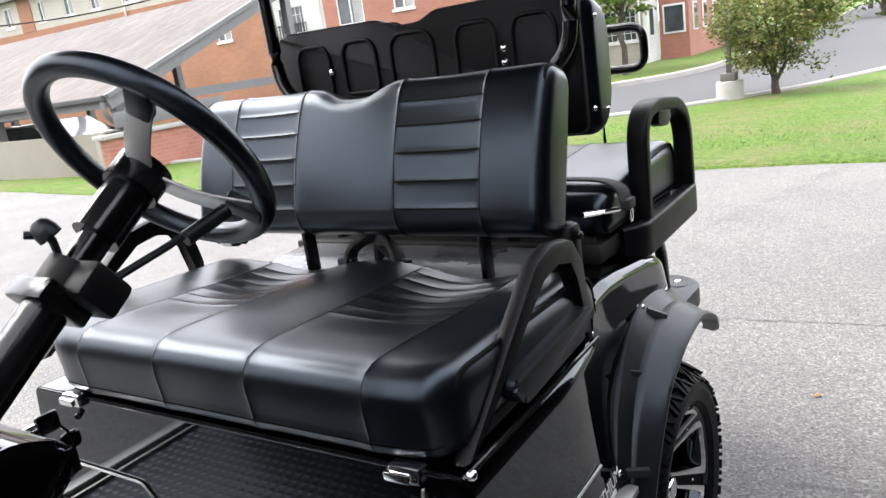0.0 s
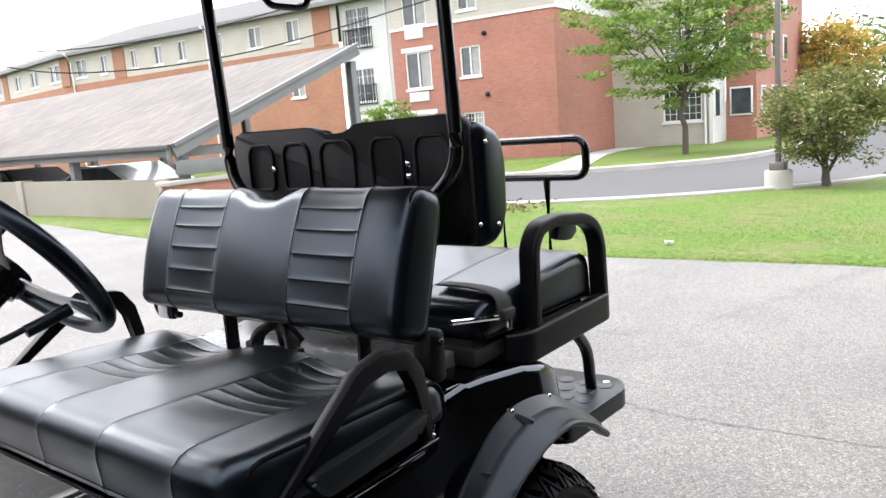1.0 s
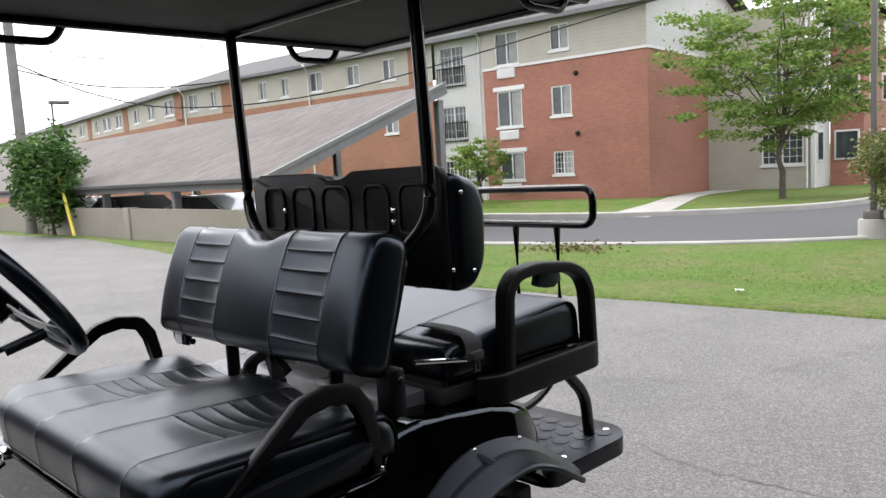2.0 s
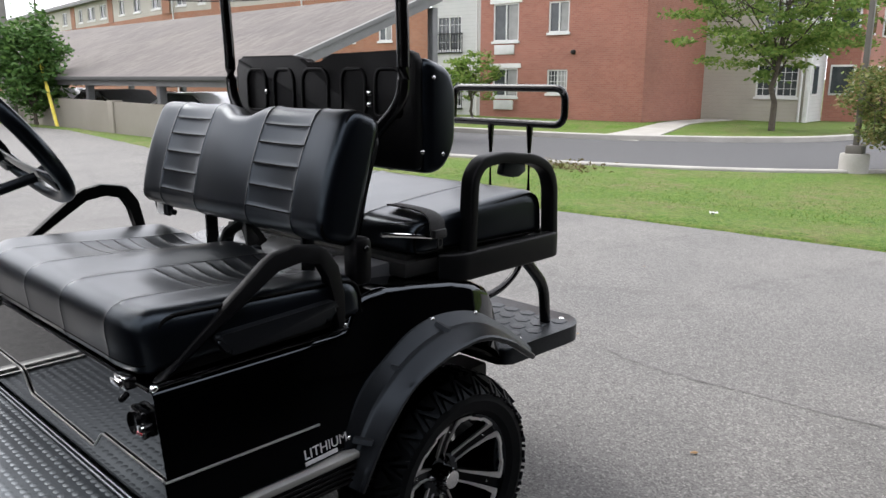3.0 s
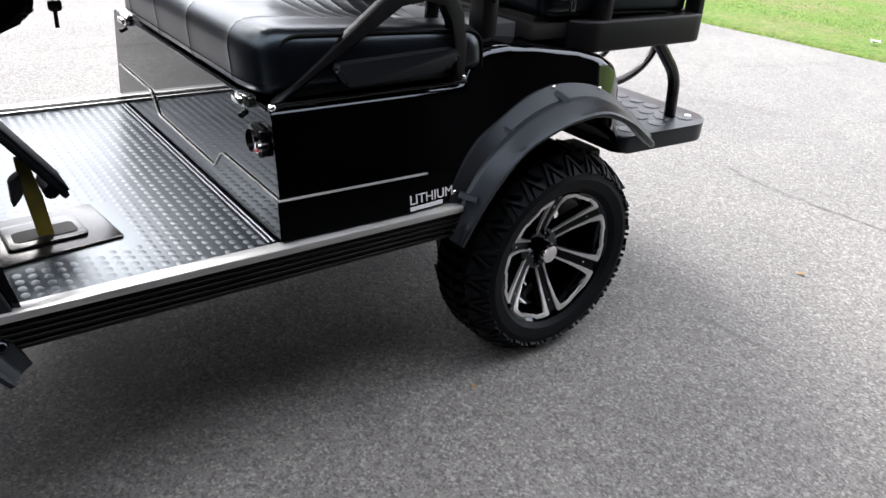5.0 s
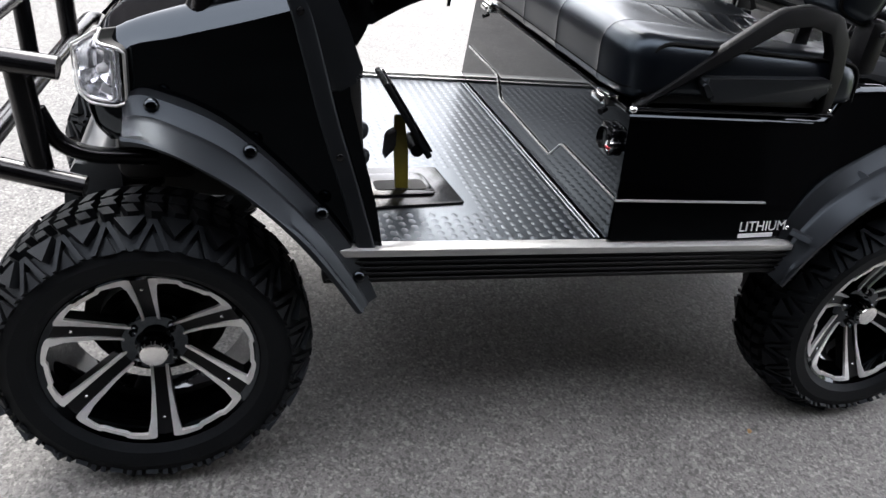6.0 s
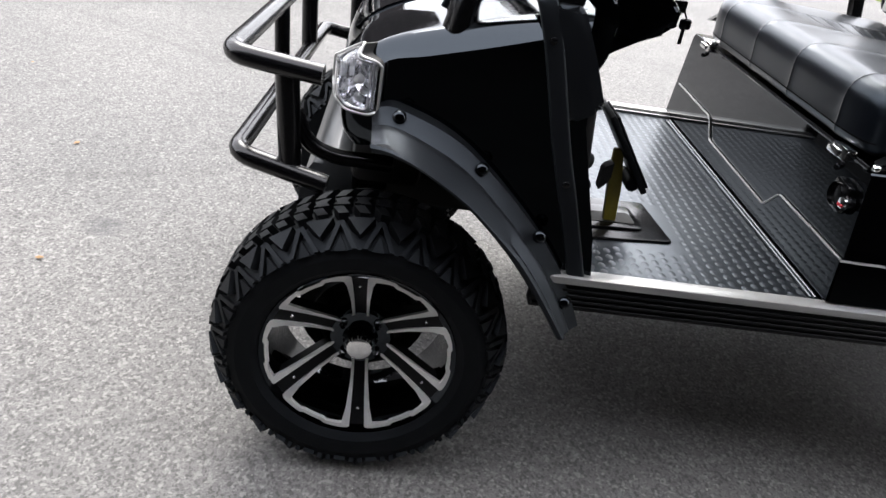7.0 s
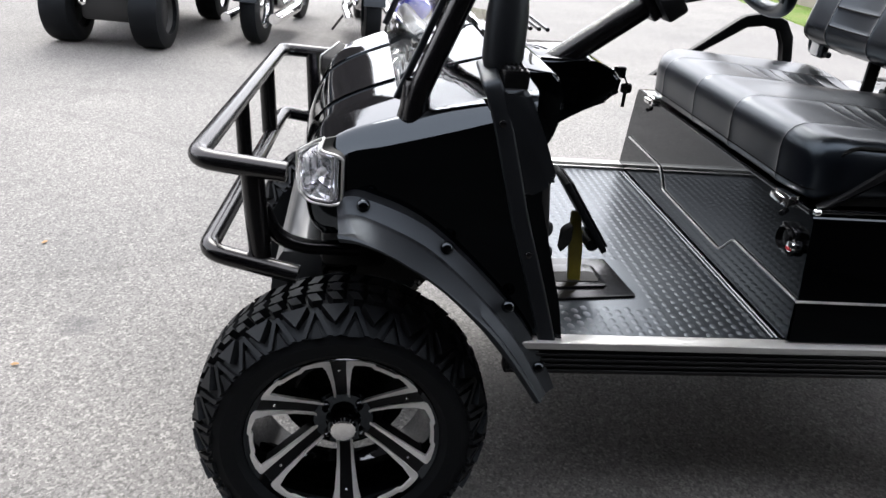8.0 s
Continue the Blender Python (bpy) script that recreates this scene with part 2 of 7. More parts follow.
GRASS = grass_mat("lawn_turf", (0.030, 0.066, 0.010), (0.072, 0.132, 0.018), (0.165, 0.20, 0.045))
BLADES = leaf_mat("grass_blades", [(0.05, 0.118, 0.015), (0.085, 0.175, 0.024), (0.125, 0.212, 0.038), (0.215, 0.215, 0.075)], 0.3)
CONCRETE = varied("pale_concrete", (0.2377, 0.2274, 0.2067), (0.3204, 0.3101, 0.2842), 0.85, 1.4, 60, 0.3, 0.004)
CREAM = varied("cream_stucco_wall", (0.1737, 0.1571, 0.124), (0.215, 0.1984, 0.1654), 0.85, 0.8, 45, 0.3, 0.004)
BRICK = brick_mat("red_brick", (0.235, 0.093, 0.066), (0.275, 0.116, 0.083), (0.26, 0.15, 0.117))
ORANGE = brick_mat("orange_brick", (0.2335, 0.09728, 0.0535), (0.2675, 0.1216, 0.0681), (0.2189, 0.1605, 0.1265))
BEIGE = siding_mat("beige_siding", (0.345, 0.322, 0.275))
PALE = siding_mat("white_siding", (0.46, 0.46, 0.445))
SHINGLE = shingle_mat()
FASCIA = varied("grey_fascia", (0.0934, 0.0953, 0.0953), (0.1284, 0.1303, 0.1303), 0.6, 2, 40, 0.1)
ROOFGREY = varied("grey_roof", (0.04013, 0.04013, 0.04013), (0.06153, 0.06153, 0.06019), 0.9, 0.8, 25, 0.3, 0.01)
BARK = varied("grey_bark", (0.03405, 0.02675, 0.01946), (0.07782, 0.06323, 0.04864), 0.9, 9, 60, 0.7, 0.01)
POLEWOOD = varied("weathered_pole", (0.1265, 0.1216, 0.1119), (0.1848, 0.18, 0.1654), 0.85, 3, 60, 0.4, 0.004)
STEELGREY = varied("grey_steel_pole", (0.07782, 0.07053, 0.06323), (0.107, 0.09728, 0.08755), 0.55, 3, 80, 0.1)
LEAF = leaf_mat("tree_leaves", [(0.07, 0.135, 0.026), (0.12, 0.20, 0.038), (0.17, 0.25, 0.058), (0.235, 0.285, 0.085)], 0.42)
BUSHLEAF = leaf_mat("bush_leaves", [(0.05, 0.08, 0.018), (0.095, 0.13, 0.032), (0.15, 0.17, 0.05), (0.20, 0.15, 0.065)], 0.3)
SHRUBLEAF = leaf_mat("shrub_leaves", [(0.02918, 0.07296, 0.01459), (0.0535, 0.1216, 0.02432), (0.09728, 0.1751, 0.04378)], 0.3)
AUTUMN = leaf_mat("autumn_leaves", [(0.16, 0.20, 0.04), (0.30, 0.25, 0.05), (0.42, 0.21, 0.055), (0.27, 0.28, 0.07)], 0.4)
FARLEAF = leaf_mat("far_leaves", [(0.05, 0.085, 0.024), (0.08, 0.125, 0.034), (0.115, 0.16, 0.05)], 0.3)
WEEDS = leaf_mat("dry_weeds", [(0.076, 0.057, 0.0266), (0.1216, 0.0912, 0.0418), (0.0912, 0.1064, 0.0228), (0.152, 0.1216, 0.0608)], 0.2)
DEADLEAF = varied("dry_leaf", (0.1702, 0.09728, 0.03891), (0.2432, 0.1459, 0.06323), 0.8, 40, 200, 0.2)
BLUE = varied("blue_metallic_paint", (0.009728, 0.01459, 0.1702), (0.02432, 0.02918, 0.2432), 0.2, 8, 60, 0.0, coat=0.8)
REDLENS = varied("red_lamp_lens", (0.30, 0.02, 0.03), (0.42, 0.04, 0.05), 0.15, 20, 100, 0.0)
CARWHITE = varied("white_car_paint", (0.4769, 0.4841, 0.4913), (0.5419, 0.5491, 0.5563), 0.2, 3, 30, 0.0, coat=0.8)

for m_ in (MATTE, MATRUB, GLOSS, RUBBER):
    m_.node_tree.nodes["Principled BSDF"].inputs["Specular Tint"].default_value = (0.76, 0.88, 1.0, 1)

# ---- mesh tools ----


def crisp(bm, angle=38):
    """Smooth faces with sharp edges kept."""
    bm.normal_update()
    for f in bm.faces:
        f.smooth = True
    lim = radians(angle)
    for e in bm.edges:
        if len(e.link_faces) == 2:
            e.smooth = e.calc_face_angle(0) < lim


def part(name, bm, mat, parent=None, label="", angle=38):
    """Links a bmesh as one mesh object under a thing or a part."""
    crisp(bm, angle)
    me = bpy.data.meshes.new(name)
    bm.to_mesh(me)
    bm.free()
    for m in mat if isinstance(mat, (list, tuple)) else (mat,):
        me.materials.append(m)
    ob = new(name, me)
    ob.parent = parent
    if label:
        ob["label"] = label
    return ob


def thing(name, label, category, group="", kind="", at=(0, 0, 0), turn=0):
    ob = new(name)
    ob.empty_display_size = 0.1
    ob.matrix_basis = pose(*at, 0, 0, turn)
    return tagged(ob, label, category, group, kind)


def bm_():
    return bmesh.new()


def box(bm, x0, x1, y0, y1, z0, z1, bev=0.0, seg=2, m=None, mi=0):
    r = bmesh.ops.create_cube(bm, size=1.0)
    vs = r["verts"]
    for v in vs:
        v.co = Vector(((x0 + x1) / 2 + v.co.x * (x1 - x0), (y0 + y1) / 2 + v.co.y * (y1 - y0), (z0 + z1) / 2 + v.co.z * (z1 - z0)))
    faces = list({f for v in vs for f in v.link_faces})
    if bev:
        es = list({e for v in vs for e in v.link_edges})
        r = bmesh.ops.bevel(bm, geom=es, offset=bev, segments=seg, affect="EDGES", profile=0.5)
        vs = list({v for f in r["faces"] for v in f.verts} | {v for v in vs if v.is_valid})
        faces = list({f for v in vs for f in v.link_faces})
    if m is not None:
        bmesh.ops.transform(bm, matrix=m, verts=vs)
    for f in faces:
        f.material_index = mi
    return bm


def fillet(pts, r, n=5):
    """A polyline with its corners rounded."""
    pts = [Vector(p) for p in pts]
    out = [pts[0]]
    for a, b, c in zip(pts, pts[1:], pts[2:]):
        u, w = (a - b), (c - b)
        lu, lw = u.length, w.length
        d = min(r, lu * 0.49, lw * 0.49)
        p, q = b + u / lu * d, b + w / lw * d
        for i in range(n + 1):
            t = i / n
            out.append((1 - t) ** 2 * p + 2 * t * (1 - t) * b + t * t * q)
    out.append(pts[-1])
    return out


def spline(pts, n=6):
    """A smooth curve through the points."""
    pts = [Vector(p) for p in pts]
    e = [pts[0] * 2 - pts[1]] + pts + [pts[-1] * 2 - pts[-2]]
    out = []
    for i in range(1, len(e) - 2):
        for k in range(n):
            t = k / n
            p0, p1, p2, p3 = e[i - 1], e[i], e[i + 1], e[i + 2]
            out.append(0.5 * ((2 * p1) + (p2 - p0) * t + (2 * p0 - 5 * p1 + 4 * p2 - p3) * t * t + (3 * p1 - p0 - 3 * p2 + p3) * t ** 3))
    return out + [pts[-1]]


def sweep(bm, path, section, up=(0, 0, 1), closed=False, cap=True, mi=0):
    """A section (side, up) carried along a path."""
    path = [Vector(p) for p in path]
    up = Vector(up)
    rings = []
    n = len(path)
    for i, p in enumerate(path):
        a = path[i - 1] if i or closed else p
        b = path[(i + 1) % n] if i < n - 1 or closed else p
        t = (b - a).normalized()
        side = t.cross(up)
        if side.length < 1e-4:
            side = t.cross(Vector((1, 0, 0.01)))
        side.normalize()
        u = side.cross(t).normalized()
        rings.append([bm.verts.new(p + side * s + u * h) for s, h in section])
    k = len(section)
    pairs = list(zip(rings, rings[1:])) + ([(rings[-1], rings[0])] if closed else [])
    for r, q in pairs:
        for j in range(k):
            bm.faces.new((r[j], r[(j + 1) % k], q[(j + 1) % k], q[j])).material_index = mi
    if cap and not closed:
        bm.faces.new(rings[0][::-1]).material_index = mi
        bm.faces.new(rings[-1]).material_index = mi
    return bm


def circle(r, n=12):
    return [(r * math.cos(2 * math.pi * i / n), r * math.sin(2 * math.pi * i / n)) for i in range(n)]


def rrect(w, h, r, n=3):
    out = []
    for cx, cy, a in ((w / 2 - r, h / 2 - r, 0), (-w / 2 + r, h / 2 - r, 90), (-w / 2 + r, -h / 2 + r, 180), (w / 2 - r, -h / 2 + r, 270)):
        for i in range(n + 1):
            t = radians(a + 90 * i / n)
            out.append((cx + r * math.cos(t), cy + r * math.sin(t)))
    return out


def rounded(corners, r, n=5):
    """A closed outline with its corners rounded; r may differ from corner to corner."""
    out = []
    m = len(corners)
    for i in range(m):
        a, b, c = (Vector((*corners[(i + d) % m], 0)) for d in (-1, 0, 1))
        ri = r[i] if isinstance(r, (list, tuple)) else r
        u, w = (a - b), (c - b)
        d = min(ri, u.length * 0.48, w.length * 0.48)
        p, q = b + u.normalized() * d, b + w.normalized() * d
        for k in range(n + 1):
            t = k / n
            v = (1 - t) ** 2 * p + 2 * t * (1 - t) * b + t * t * q
            out.append((v.x, v.y))
    return out


def tube(bm, pts, r, bend=0.0, n=12, up=(0, 0, 1), closed=False):
    return sweep(bm, fillet(pts, bend) if bend else pts, circle(r, n), up, closed)


def lathe(bm, prof, centre, axis="y", n=32, mi=0, close=False, cap=False):
    """A profile of (radius, along) turned round an axis."""
    c = Vector(centre)
    rings = []
    for r, h in prof:
        ring = []
        for i in range(n):
            a = 2 * math.pi * i / n
            s, k = r * math.sin(a), r * math.cos(a)
            o = {"y": (k, h, s), "z": (k, s, h), "x": (h, k, s)}[axis]
            ring.append(bm.verts.new(c + Vector(o)))
        rings.append(ring)
    prs = list(zip(rings, rings[1:])) + ([(rings[-1], rings[0])] if close else [])
    for p, q in prs:
        for j in range(n):
            bm.faces.new((p[j], p[(j + 1) % n], q[(j + 1) % n], q[j])).material_index = mi
    if cap:
        for ring in (rings[0], rings[-1]):
            bm.faces.new(ring).material_index = mi
    return bm


def prism(bm, outline, y0, y1, plane="xz", bev=0.0, mi=0):
    """An outline drawn in a plane and given thickness along the third way."""
    def at(a, b, h):
        return {"xz": (a, h, b), "yz": (h, a, b), "xy": (a, b, h)}[plane]
    lo = [bm.verts.new(at(a, b, y0)) for a, b in outline]
    hi = [bm.verts.new(at(a, b, y1)) for a, b in outline]
    n = len(lo)
    fs = [bm.faces.new(lo[::-1]), bm.faces.new(hi)]
    for i in range(n):
        fs.append(bm.faces.new((lo[i], lo[(i + 1) % n], hi[(i + 1) % n], hi[i])))
    for f in fs:
        f.material_index = mi
    if bev:
        es = list({e for f in fs[:2] for e in f.edges})
        bmesh.ops.bevel(bm, geom=es, offset=bev, segments=2, affect="EDGES", profile=0.5)
    bmesh.ops.recalc_face_normals(bm, faces=bm.faces)
    return bm


def grid(bm, rows, wrap=False, mi=0):
    """Rows of points joined to a sheet."""
    vs = [[bm.verts.new(p) for p in r] for r in rows]
    for a, b in zip(vs, vs[1:]):
        k = len(a)
        for j in range(k if wrap else k - 1):
            bm.faces.new((a[j], a[(j + 1) % k], b[(j + 1) % k], b[j])).material_index = mi
    return vs


def dome(bm, c, r, h, axis, n=10, mi=0):
    """A round bolt head."""
    prof = [(r, 0.0), (r, h * 0.35), (r * 0.85, h * 0.75), (r * 0.5, h * 0.97), (0.0005, h)]
    start = len(bm.verts)
    lathe(bm, prof, (0, 0, 0), "z", n, mi)
    bm.verts.ensure_lookup_table()
    vs = bm.verts[start:]
    q = Vector(axis).to_track_quat("Z", "Y").to_matrix().to_4x4()
    bmesh.ops.transform(bm, matrix=Matrix.Translation(c) @ q, verts=vs)
    return bm


def solid(bm, t):
    """Gives a sheet thickness."""
    bmesh.ops.recalc_face_normals(bm, faces=bm.faces)
    bm.normal_update()
    old = list(bm.faces)
    rim = [e for e in bm.edges if len(e.link_faces) == 1]
    rim = [(e.verts[0], e.verts[1], e.link_faces[0]) for e in rim]
    twin = {v: bm.verts.new(v.co - v.normal * t) for v in list(bm.verts)}
    for f in old:
        bm.faces.new([twin[v] for v in reversed(f.verts)]).material_index = f.material_index
    for a, b, f in rim:
        bm.faces.new((a, b, twin[b], twin[a]))
    bmesh.ops.recalc_face_normals(bm, faces=bm.faces)
    return bm


def leaves(name, centres, size, mat, parent, seed, flat=0.5, label=""):
    """Many small leaves at the given places, joined as one crown."""
    rg = np.random.default_rng(seed)
    c = np.asarray(centres, float)
    n = len(c)
    a = rg.normal(size=(n, 3))
    a[:, 2] *= flat
    a /= np.linalg.norm(a, axis=1)[:, None]
    b = np.cross(a, rg.normal(size=(n, 3)))
    b /= np.linalg.norm(b, axis=1)[:, None] + 1e-9
    s = size * rg.uniform(0.6, 1.4, size=(n, 1))
    v = np.stack([c - a * s, c + b * s * 0.45, c + a * s, c - b * s * 0.45], 1).reshape(-1, 3)
    f = np.arange(4 * n).reshape(-1, 4)
    me = bpy.data.meshes.new(name)
    me.from_pydata(v.tolist(), [], f.tolist())
    me.materials.append(mat)
    ob = new(name, me)
    ob.parent = parent
    if label:
        ob["label"] = label
    return ob

# ---- ground, road, kerbs ----
EDGE = [(-300, 7.6), (-30, 7.3), (-8, 7.1), (0.4, 6.98), (2.1, 6.88), (3.3, 6.75), (8.3, 6.62), (9.8, 6.55), (13.8, 7.2), (19.8, 8.0), (24, 7.7), (60, 7.5), (300, 7.0)]


def lawn_edge(y):
    ys, xs = zip(*EDGE)
    wob = 0.05 * noise.noise(Vector((0, y * 1.7, 3))) + 0.025 * noise.noise(Vector((0, y * 6.1, 7)))
    return float(np.interp(y, ys, xs)) + wob


def level(x, y):
    z = -0.016 * (min(x, 60) - 7) if x > 7 else 0.0
    if 8.7 < x < 24 and y > 12.2:
        z = -0.45
    return z


ys = sorted({-2500, -300, -100, -40, 12.1, 12.25, 60, 80, 120, 300, 2500, *np.round(np.arange(-20, 45, 0.25), 2)})
rows = []
for y in ys:
    e = lawn_edge(y)
    r = [(-2500, y, -0.08), (-100, y, -0.08), (e - 0.4, y, -0.07), (e - 0.05, y, -0.05), (e + 0.02, y, 0.016), (e + 0.25, y, 0.03)]
    for x in (8.2, 8.68, 8.72, 10, 12, 14, 17, 20, 23.9, 24.1, 27, 32, 45, 60, 120, 400, 2500):
        r.append((x, y, level(x, y)))
    rows.append(r)
bm = bm_()
grid(bm, rows)
bmesh.ops.recalc_face_normals(bm, faces=bm.faces)
ground = tagged(part("ground", bm, GRASS, angle=60), "patchy green lawn with dry spots beside the asphalt", "lawn", kind="structure")

bm = bm_()
grid(bm, [[(-300, y, 0), (-20, y, 0), (0, y, 0), (lawn_edge(y) - 0.02 + 0.03 * noise.noise(Vector((1, y * 4, 0))), y, 0)] for y in ys if -301 < y < 301])
bmesh.ops.recalc_face_normals(bm, faces=bm.faces)
drive = tagged(part("driveway", bm, ASPHALT), "worn light grey asphalt driveway with fine cracks", "driveway", kind="structure")
# two open cracks across it
CRACK = varied("crack_dirt", (0.065, 0.063, 0.060), (0.125, 0.121, 0.116), 0.95, 20, 120, 0.4, 0.002)
for pts, seed in (([(3.55, 0.75), (3.46, 0.50), (3.44, 0.32), (3.456, 0.05), (3.47, -0.21), (3.48, -0.43), (3.5, -0.6), (3.53, -1.1)], 3), ([(2.21, -0.15), (2.218, -0.2), (2.224, -0.28), (2.24, -0.37), (2.25, -0.43)], 4)):
    rc = random.Random(seed)
    line = spline([(x, y, 0) for x, y in pts], 14)
    rows = []
    for p in line:
        w = rc.uniform(0.002, 0.0085) if rc.random() > 0.3 else 0.0006
        j = rc.gauss(0, 0.009)
        rows.append([(p.x + j - w, p.y, 0.0025), (p.x + j + w, p.y, 0.0025)])
    bm = bm_()
    grid(bm, rows)
    bmesh.ops.recalc_face_normals(bm, faces=bm.faces)
    part("crack", bm, CRACK, drive)

NEAR = spline([(9.0, 14, 0), (10.0, 10, 0), (10.5, 8.0, 0), (11.0, 6.1, 0), (11.9, 4.1, 0), (13.2, 2.5, 0), (15.3, 1.05, 0), (20, -0.6, 0), (30, -2.4, 0), (60, -6, 0), (160, -16, 0)], 6)
FAR = spline([(16.0, 16, 0), (16.2, 13.2, 0), (16.5, 10.5, 0), (17.0, 8.9, 0), (17.9, 7.6, 0), (19.2, 6.2, 0), (21.2, 5.2, 0), (25, 4.9, 0), (34, 5.2, 0), (64, 6.5, 0), (160, 10, 0)], 6)


def slope(x):
    return -0.016 * (min(x, 60) - 7)


bm = bm_()
grid(bm, [[(*(a.lerp(b, k / 6)).xy, slope(a.lerp(b, k / 6).x) + 0.012) for k in range(7)] for a, b in zip(NEAR, FAR)])
bmesh.ops.recalc_face_normals(bm, faces=bm.faces)
tagged(part("road", bm, ROAD), "smooth dark asphalt road curving past the building", "road", kind="structure")


def kerb(name, line, w, h, label):
    bm = bm_()
    sweep(bm, [(p.x, p.y, slope(p.x)) for p in line], [(-w / 2, -0.1), (w / 2, -0.1), (w / 2, h - 0.02), (w / 2 - 0.02, h), (-w / 2 + 0.02, h), (-w / 2, h - 0.02)])
    bmesh.ops.recalc_face_normals(bm, faces=bm.faces)
    tagged(part(name, bm, CONCRETE), label, "kerb", kind="structure")


kerb("kerb", NEAR[3:], 0.16, 0.05, "low pale concrete edging of the road")
kerb("kerb", FAR, 0.22, 0.15, "raised pale concrete kerb of the road")

bm = bm_()
grid(bm, [[(x, a, slope(x) + 0.03), (x, b, slope(x) + 0.03)] for x, a, b in ((16.95, 8.2, 9.9), (18.5, 8.6, 10.1), (22, 9.9, 11.2), (27, 11.8, 13.0), (30, 12.6, 13.75), (33, 12.7, 13.9))])
solid(bm, 0.08)
tagged(part("pavement", bm, CONCRETE), "pale concrete footpath from the road to the side door", "pavement", kind="structure")

# grass blades where the lawn is nearest
rg = np.random.default_rng(5)
n = 34000
gy = rg.uniform(-6, 13, n)
gx = np.array([lawn_edge(y) for y in gy]) - 0.03 + rg.exponential(1.3, n)
keep = gx < 12.5
gx, gy = gx[keep], gy[keep]
near_x = np.interp(gy, [p.y for p in NEAR[::-1]], [p.x for p in NEAR[::-1]])
keep = gx < near_x - 0.15
gx, gy = gx[keep], gy[keep]
n = len(gx)
h = rg.uniform(0.010, 0.028, n)
a = rg.uniform(0, 6.283, n)
lean = rg.normal(0, 0.02, (n, 2))
gz = np.array([slope(x) if x > 7 else 0.0 for x in gx])
w = 0.005
base = np.stack([gx, gy, gz], 1)
dx = np.stack([np.cos(a) * w, np.sin(a) * w, np.zeros(n)], 1)
tip = base + np.stack([lean[:, 0], lean[:, 1], h], 1)
v = np.stack([base - dx, base + dx, tip], 1).reshape(-1, 3)
me = bpy.data.meshes.new("grass")
me.from_pydata(v.tolist(), [], np.arange(3 * n).reshape(-1, 3).tolist())
me.materials.append(BLADES)
tagged(new("grass", me), "short green and yellowing grass blades along the asphalt", "grass", kind="stuff")


# ---- trees and shrubs ----
def limb(bm, a, b, r0, r1, rgen, n=6):
    a, b = Vector(a), Vector(b)
    k = 4
    pts = [a.lerp(b, i / k) + Vector(rgen.normal(0, (b - a).length * 0.03, 3)) * (0 < i < k) for i in range(k + 1)]
    t = (b - a).normalized()
    s = t.orthogonal().normalized()
    q = t.cross(s)
    rings = []
    for i, p in enumerate(pts):
        r = r0 + (r1 - r0) * i / k
        rings.append([bm.verts.new(p + (s * math.cos(2 * math.pi * j / n) + q * math.sin(2 * math.pi * j / n)) * r) for j in range(n)])
    for x, y in zip(rings, rings[1:]):
        for j in range(n):
            bm.faces.new((x[j], x[(j + 1) % n], y[(j + 1) % n], y[j]))
    bm.faces.new(rings[-1])


def tree(name, label, category, at, trunk_h, spread, height, trunk_r, leaf, mat, seed, count=6000, limbs=11, flat=0.5, low=0.0, clumps=40, group="", hollow=0.35, clump_r=0.2):
    """A tapered trunk with limbs and a crown of leaf clumps."""
    rgen = np.random.default_rng(seed)
    t = thing(name, label, category, group, at=at)
    bm = bm_()
    limb(bm, (0, 0, -0.1), (0, 0, trunk_h), trunk_r * 1.25, trunk_r * 0.85, rgen, 9)
    top = height * 0.86
    limb(bm, (0, 0, trunk_h), (rgen.normal(0, 0.05) * spread, rgen.normal(0, 0.05) * spread, top), trunk_r * 0.8, trunk_r * 0.12, rgen, 7)
    ends = []
    cz = (trunk_h + low + height) / 2
    hz = (height - trunk_h - low) / 2
    for i in range(limbs):
        ang = 2 * math.pi * i / limbs + rgen.normal(0, 0.25)
        el = rgen.uniform(-0.25, 0.85)
        rr = spread * math.cos(el) * rgen.uniform(0.65, 0.9)
        e = Vector((rr * math.cos(ang), rr * math.sin(ang), cz + hz * math.sin(el) * 0.85))
        s = Vector((0, 0, trunk_h + rgen.uniform(-0.05, 0.45) * (top - trunk_h)))
        limb(bm, s, e, trunk_r * 0.38, trunk_r * 0.07, rgen, 6)
        ends.append(e)
        for k in range(3):
            f = rgen.uniform(0.4, 0.85)
            m = s.lerp(e, f)
            e2 = m + Vector(rgen.normal(0, spread * 0.24, 3))
            limb(bm, m, e2, trunk_r * 0.17, trunk_r * 0.04, rgen, 5)
            ends.append(e2)
    bmesh.ops.recalc_face_normals(bm, faces=bm.faces)
    part("trunk", bm, BARK, t, angle=70)
    cs = []
    dirs = rgen.normal(size=(clumps, 3))
    dirs /= np.linalg.norm(dirs, axis=1)[:, None]
    rad = rgen.uniform(hollow, 1.0, clumps) ** 0.6
    centres = [np.array((0, 0, cz)) + d * r * np.array((spread, spread, hz)) * rgen.uniform(0.82, 1.05) for d, r in zip(dirs, rad)]
    centres += [np.array(e) for e in ends if abs(e.z - cz) < hz * 1.05]
    per = max(1, count // len(centres))
    for c in centres:
        r = clump_r * spread * rgen.uniform(0.6, 1.3)
        cs.append(np.asarray(c) + rgen.normal(0, 1, (per, 3)) * np.array((r, r, r * flat)) * 0.6)
    leaves("crown", np.concatenate(cs), leaf, mat, t, seed)
    return t


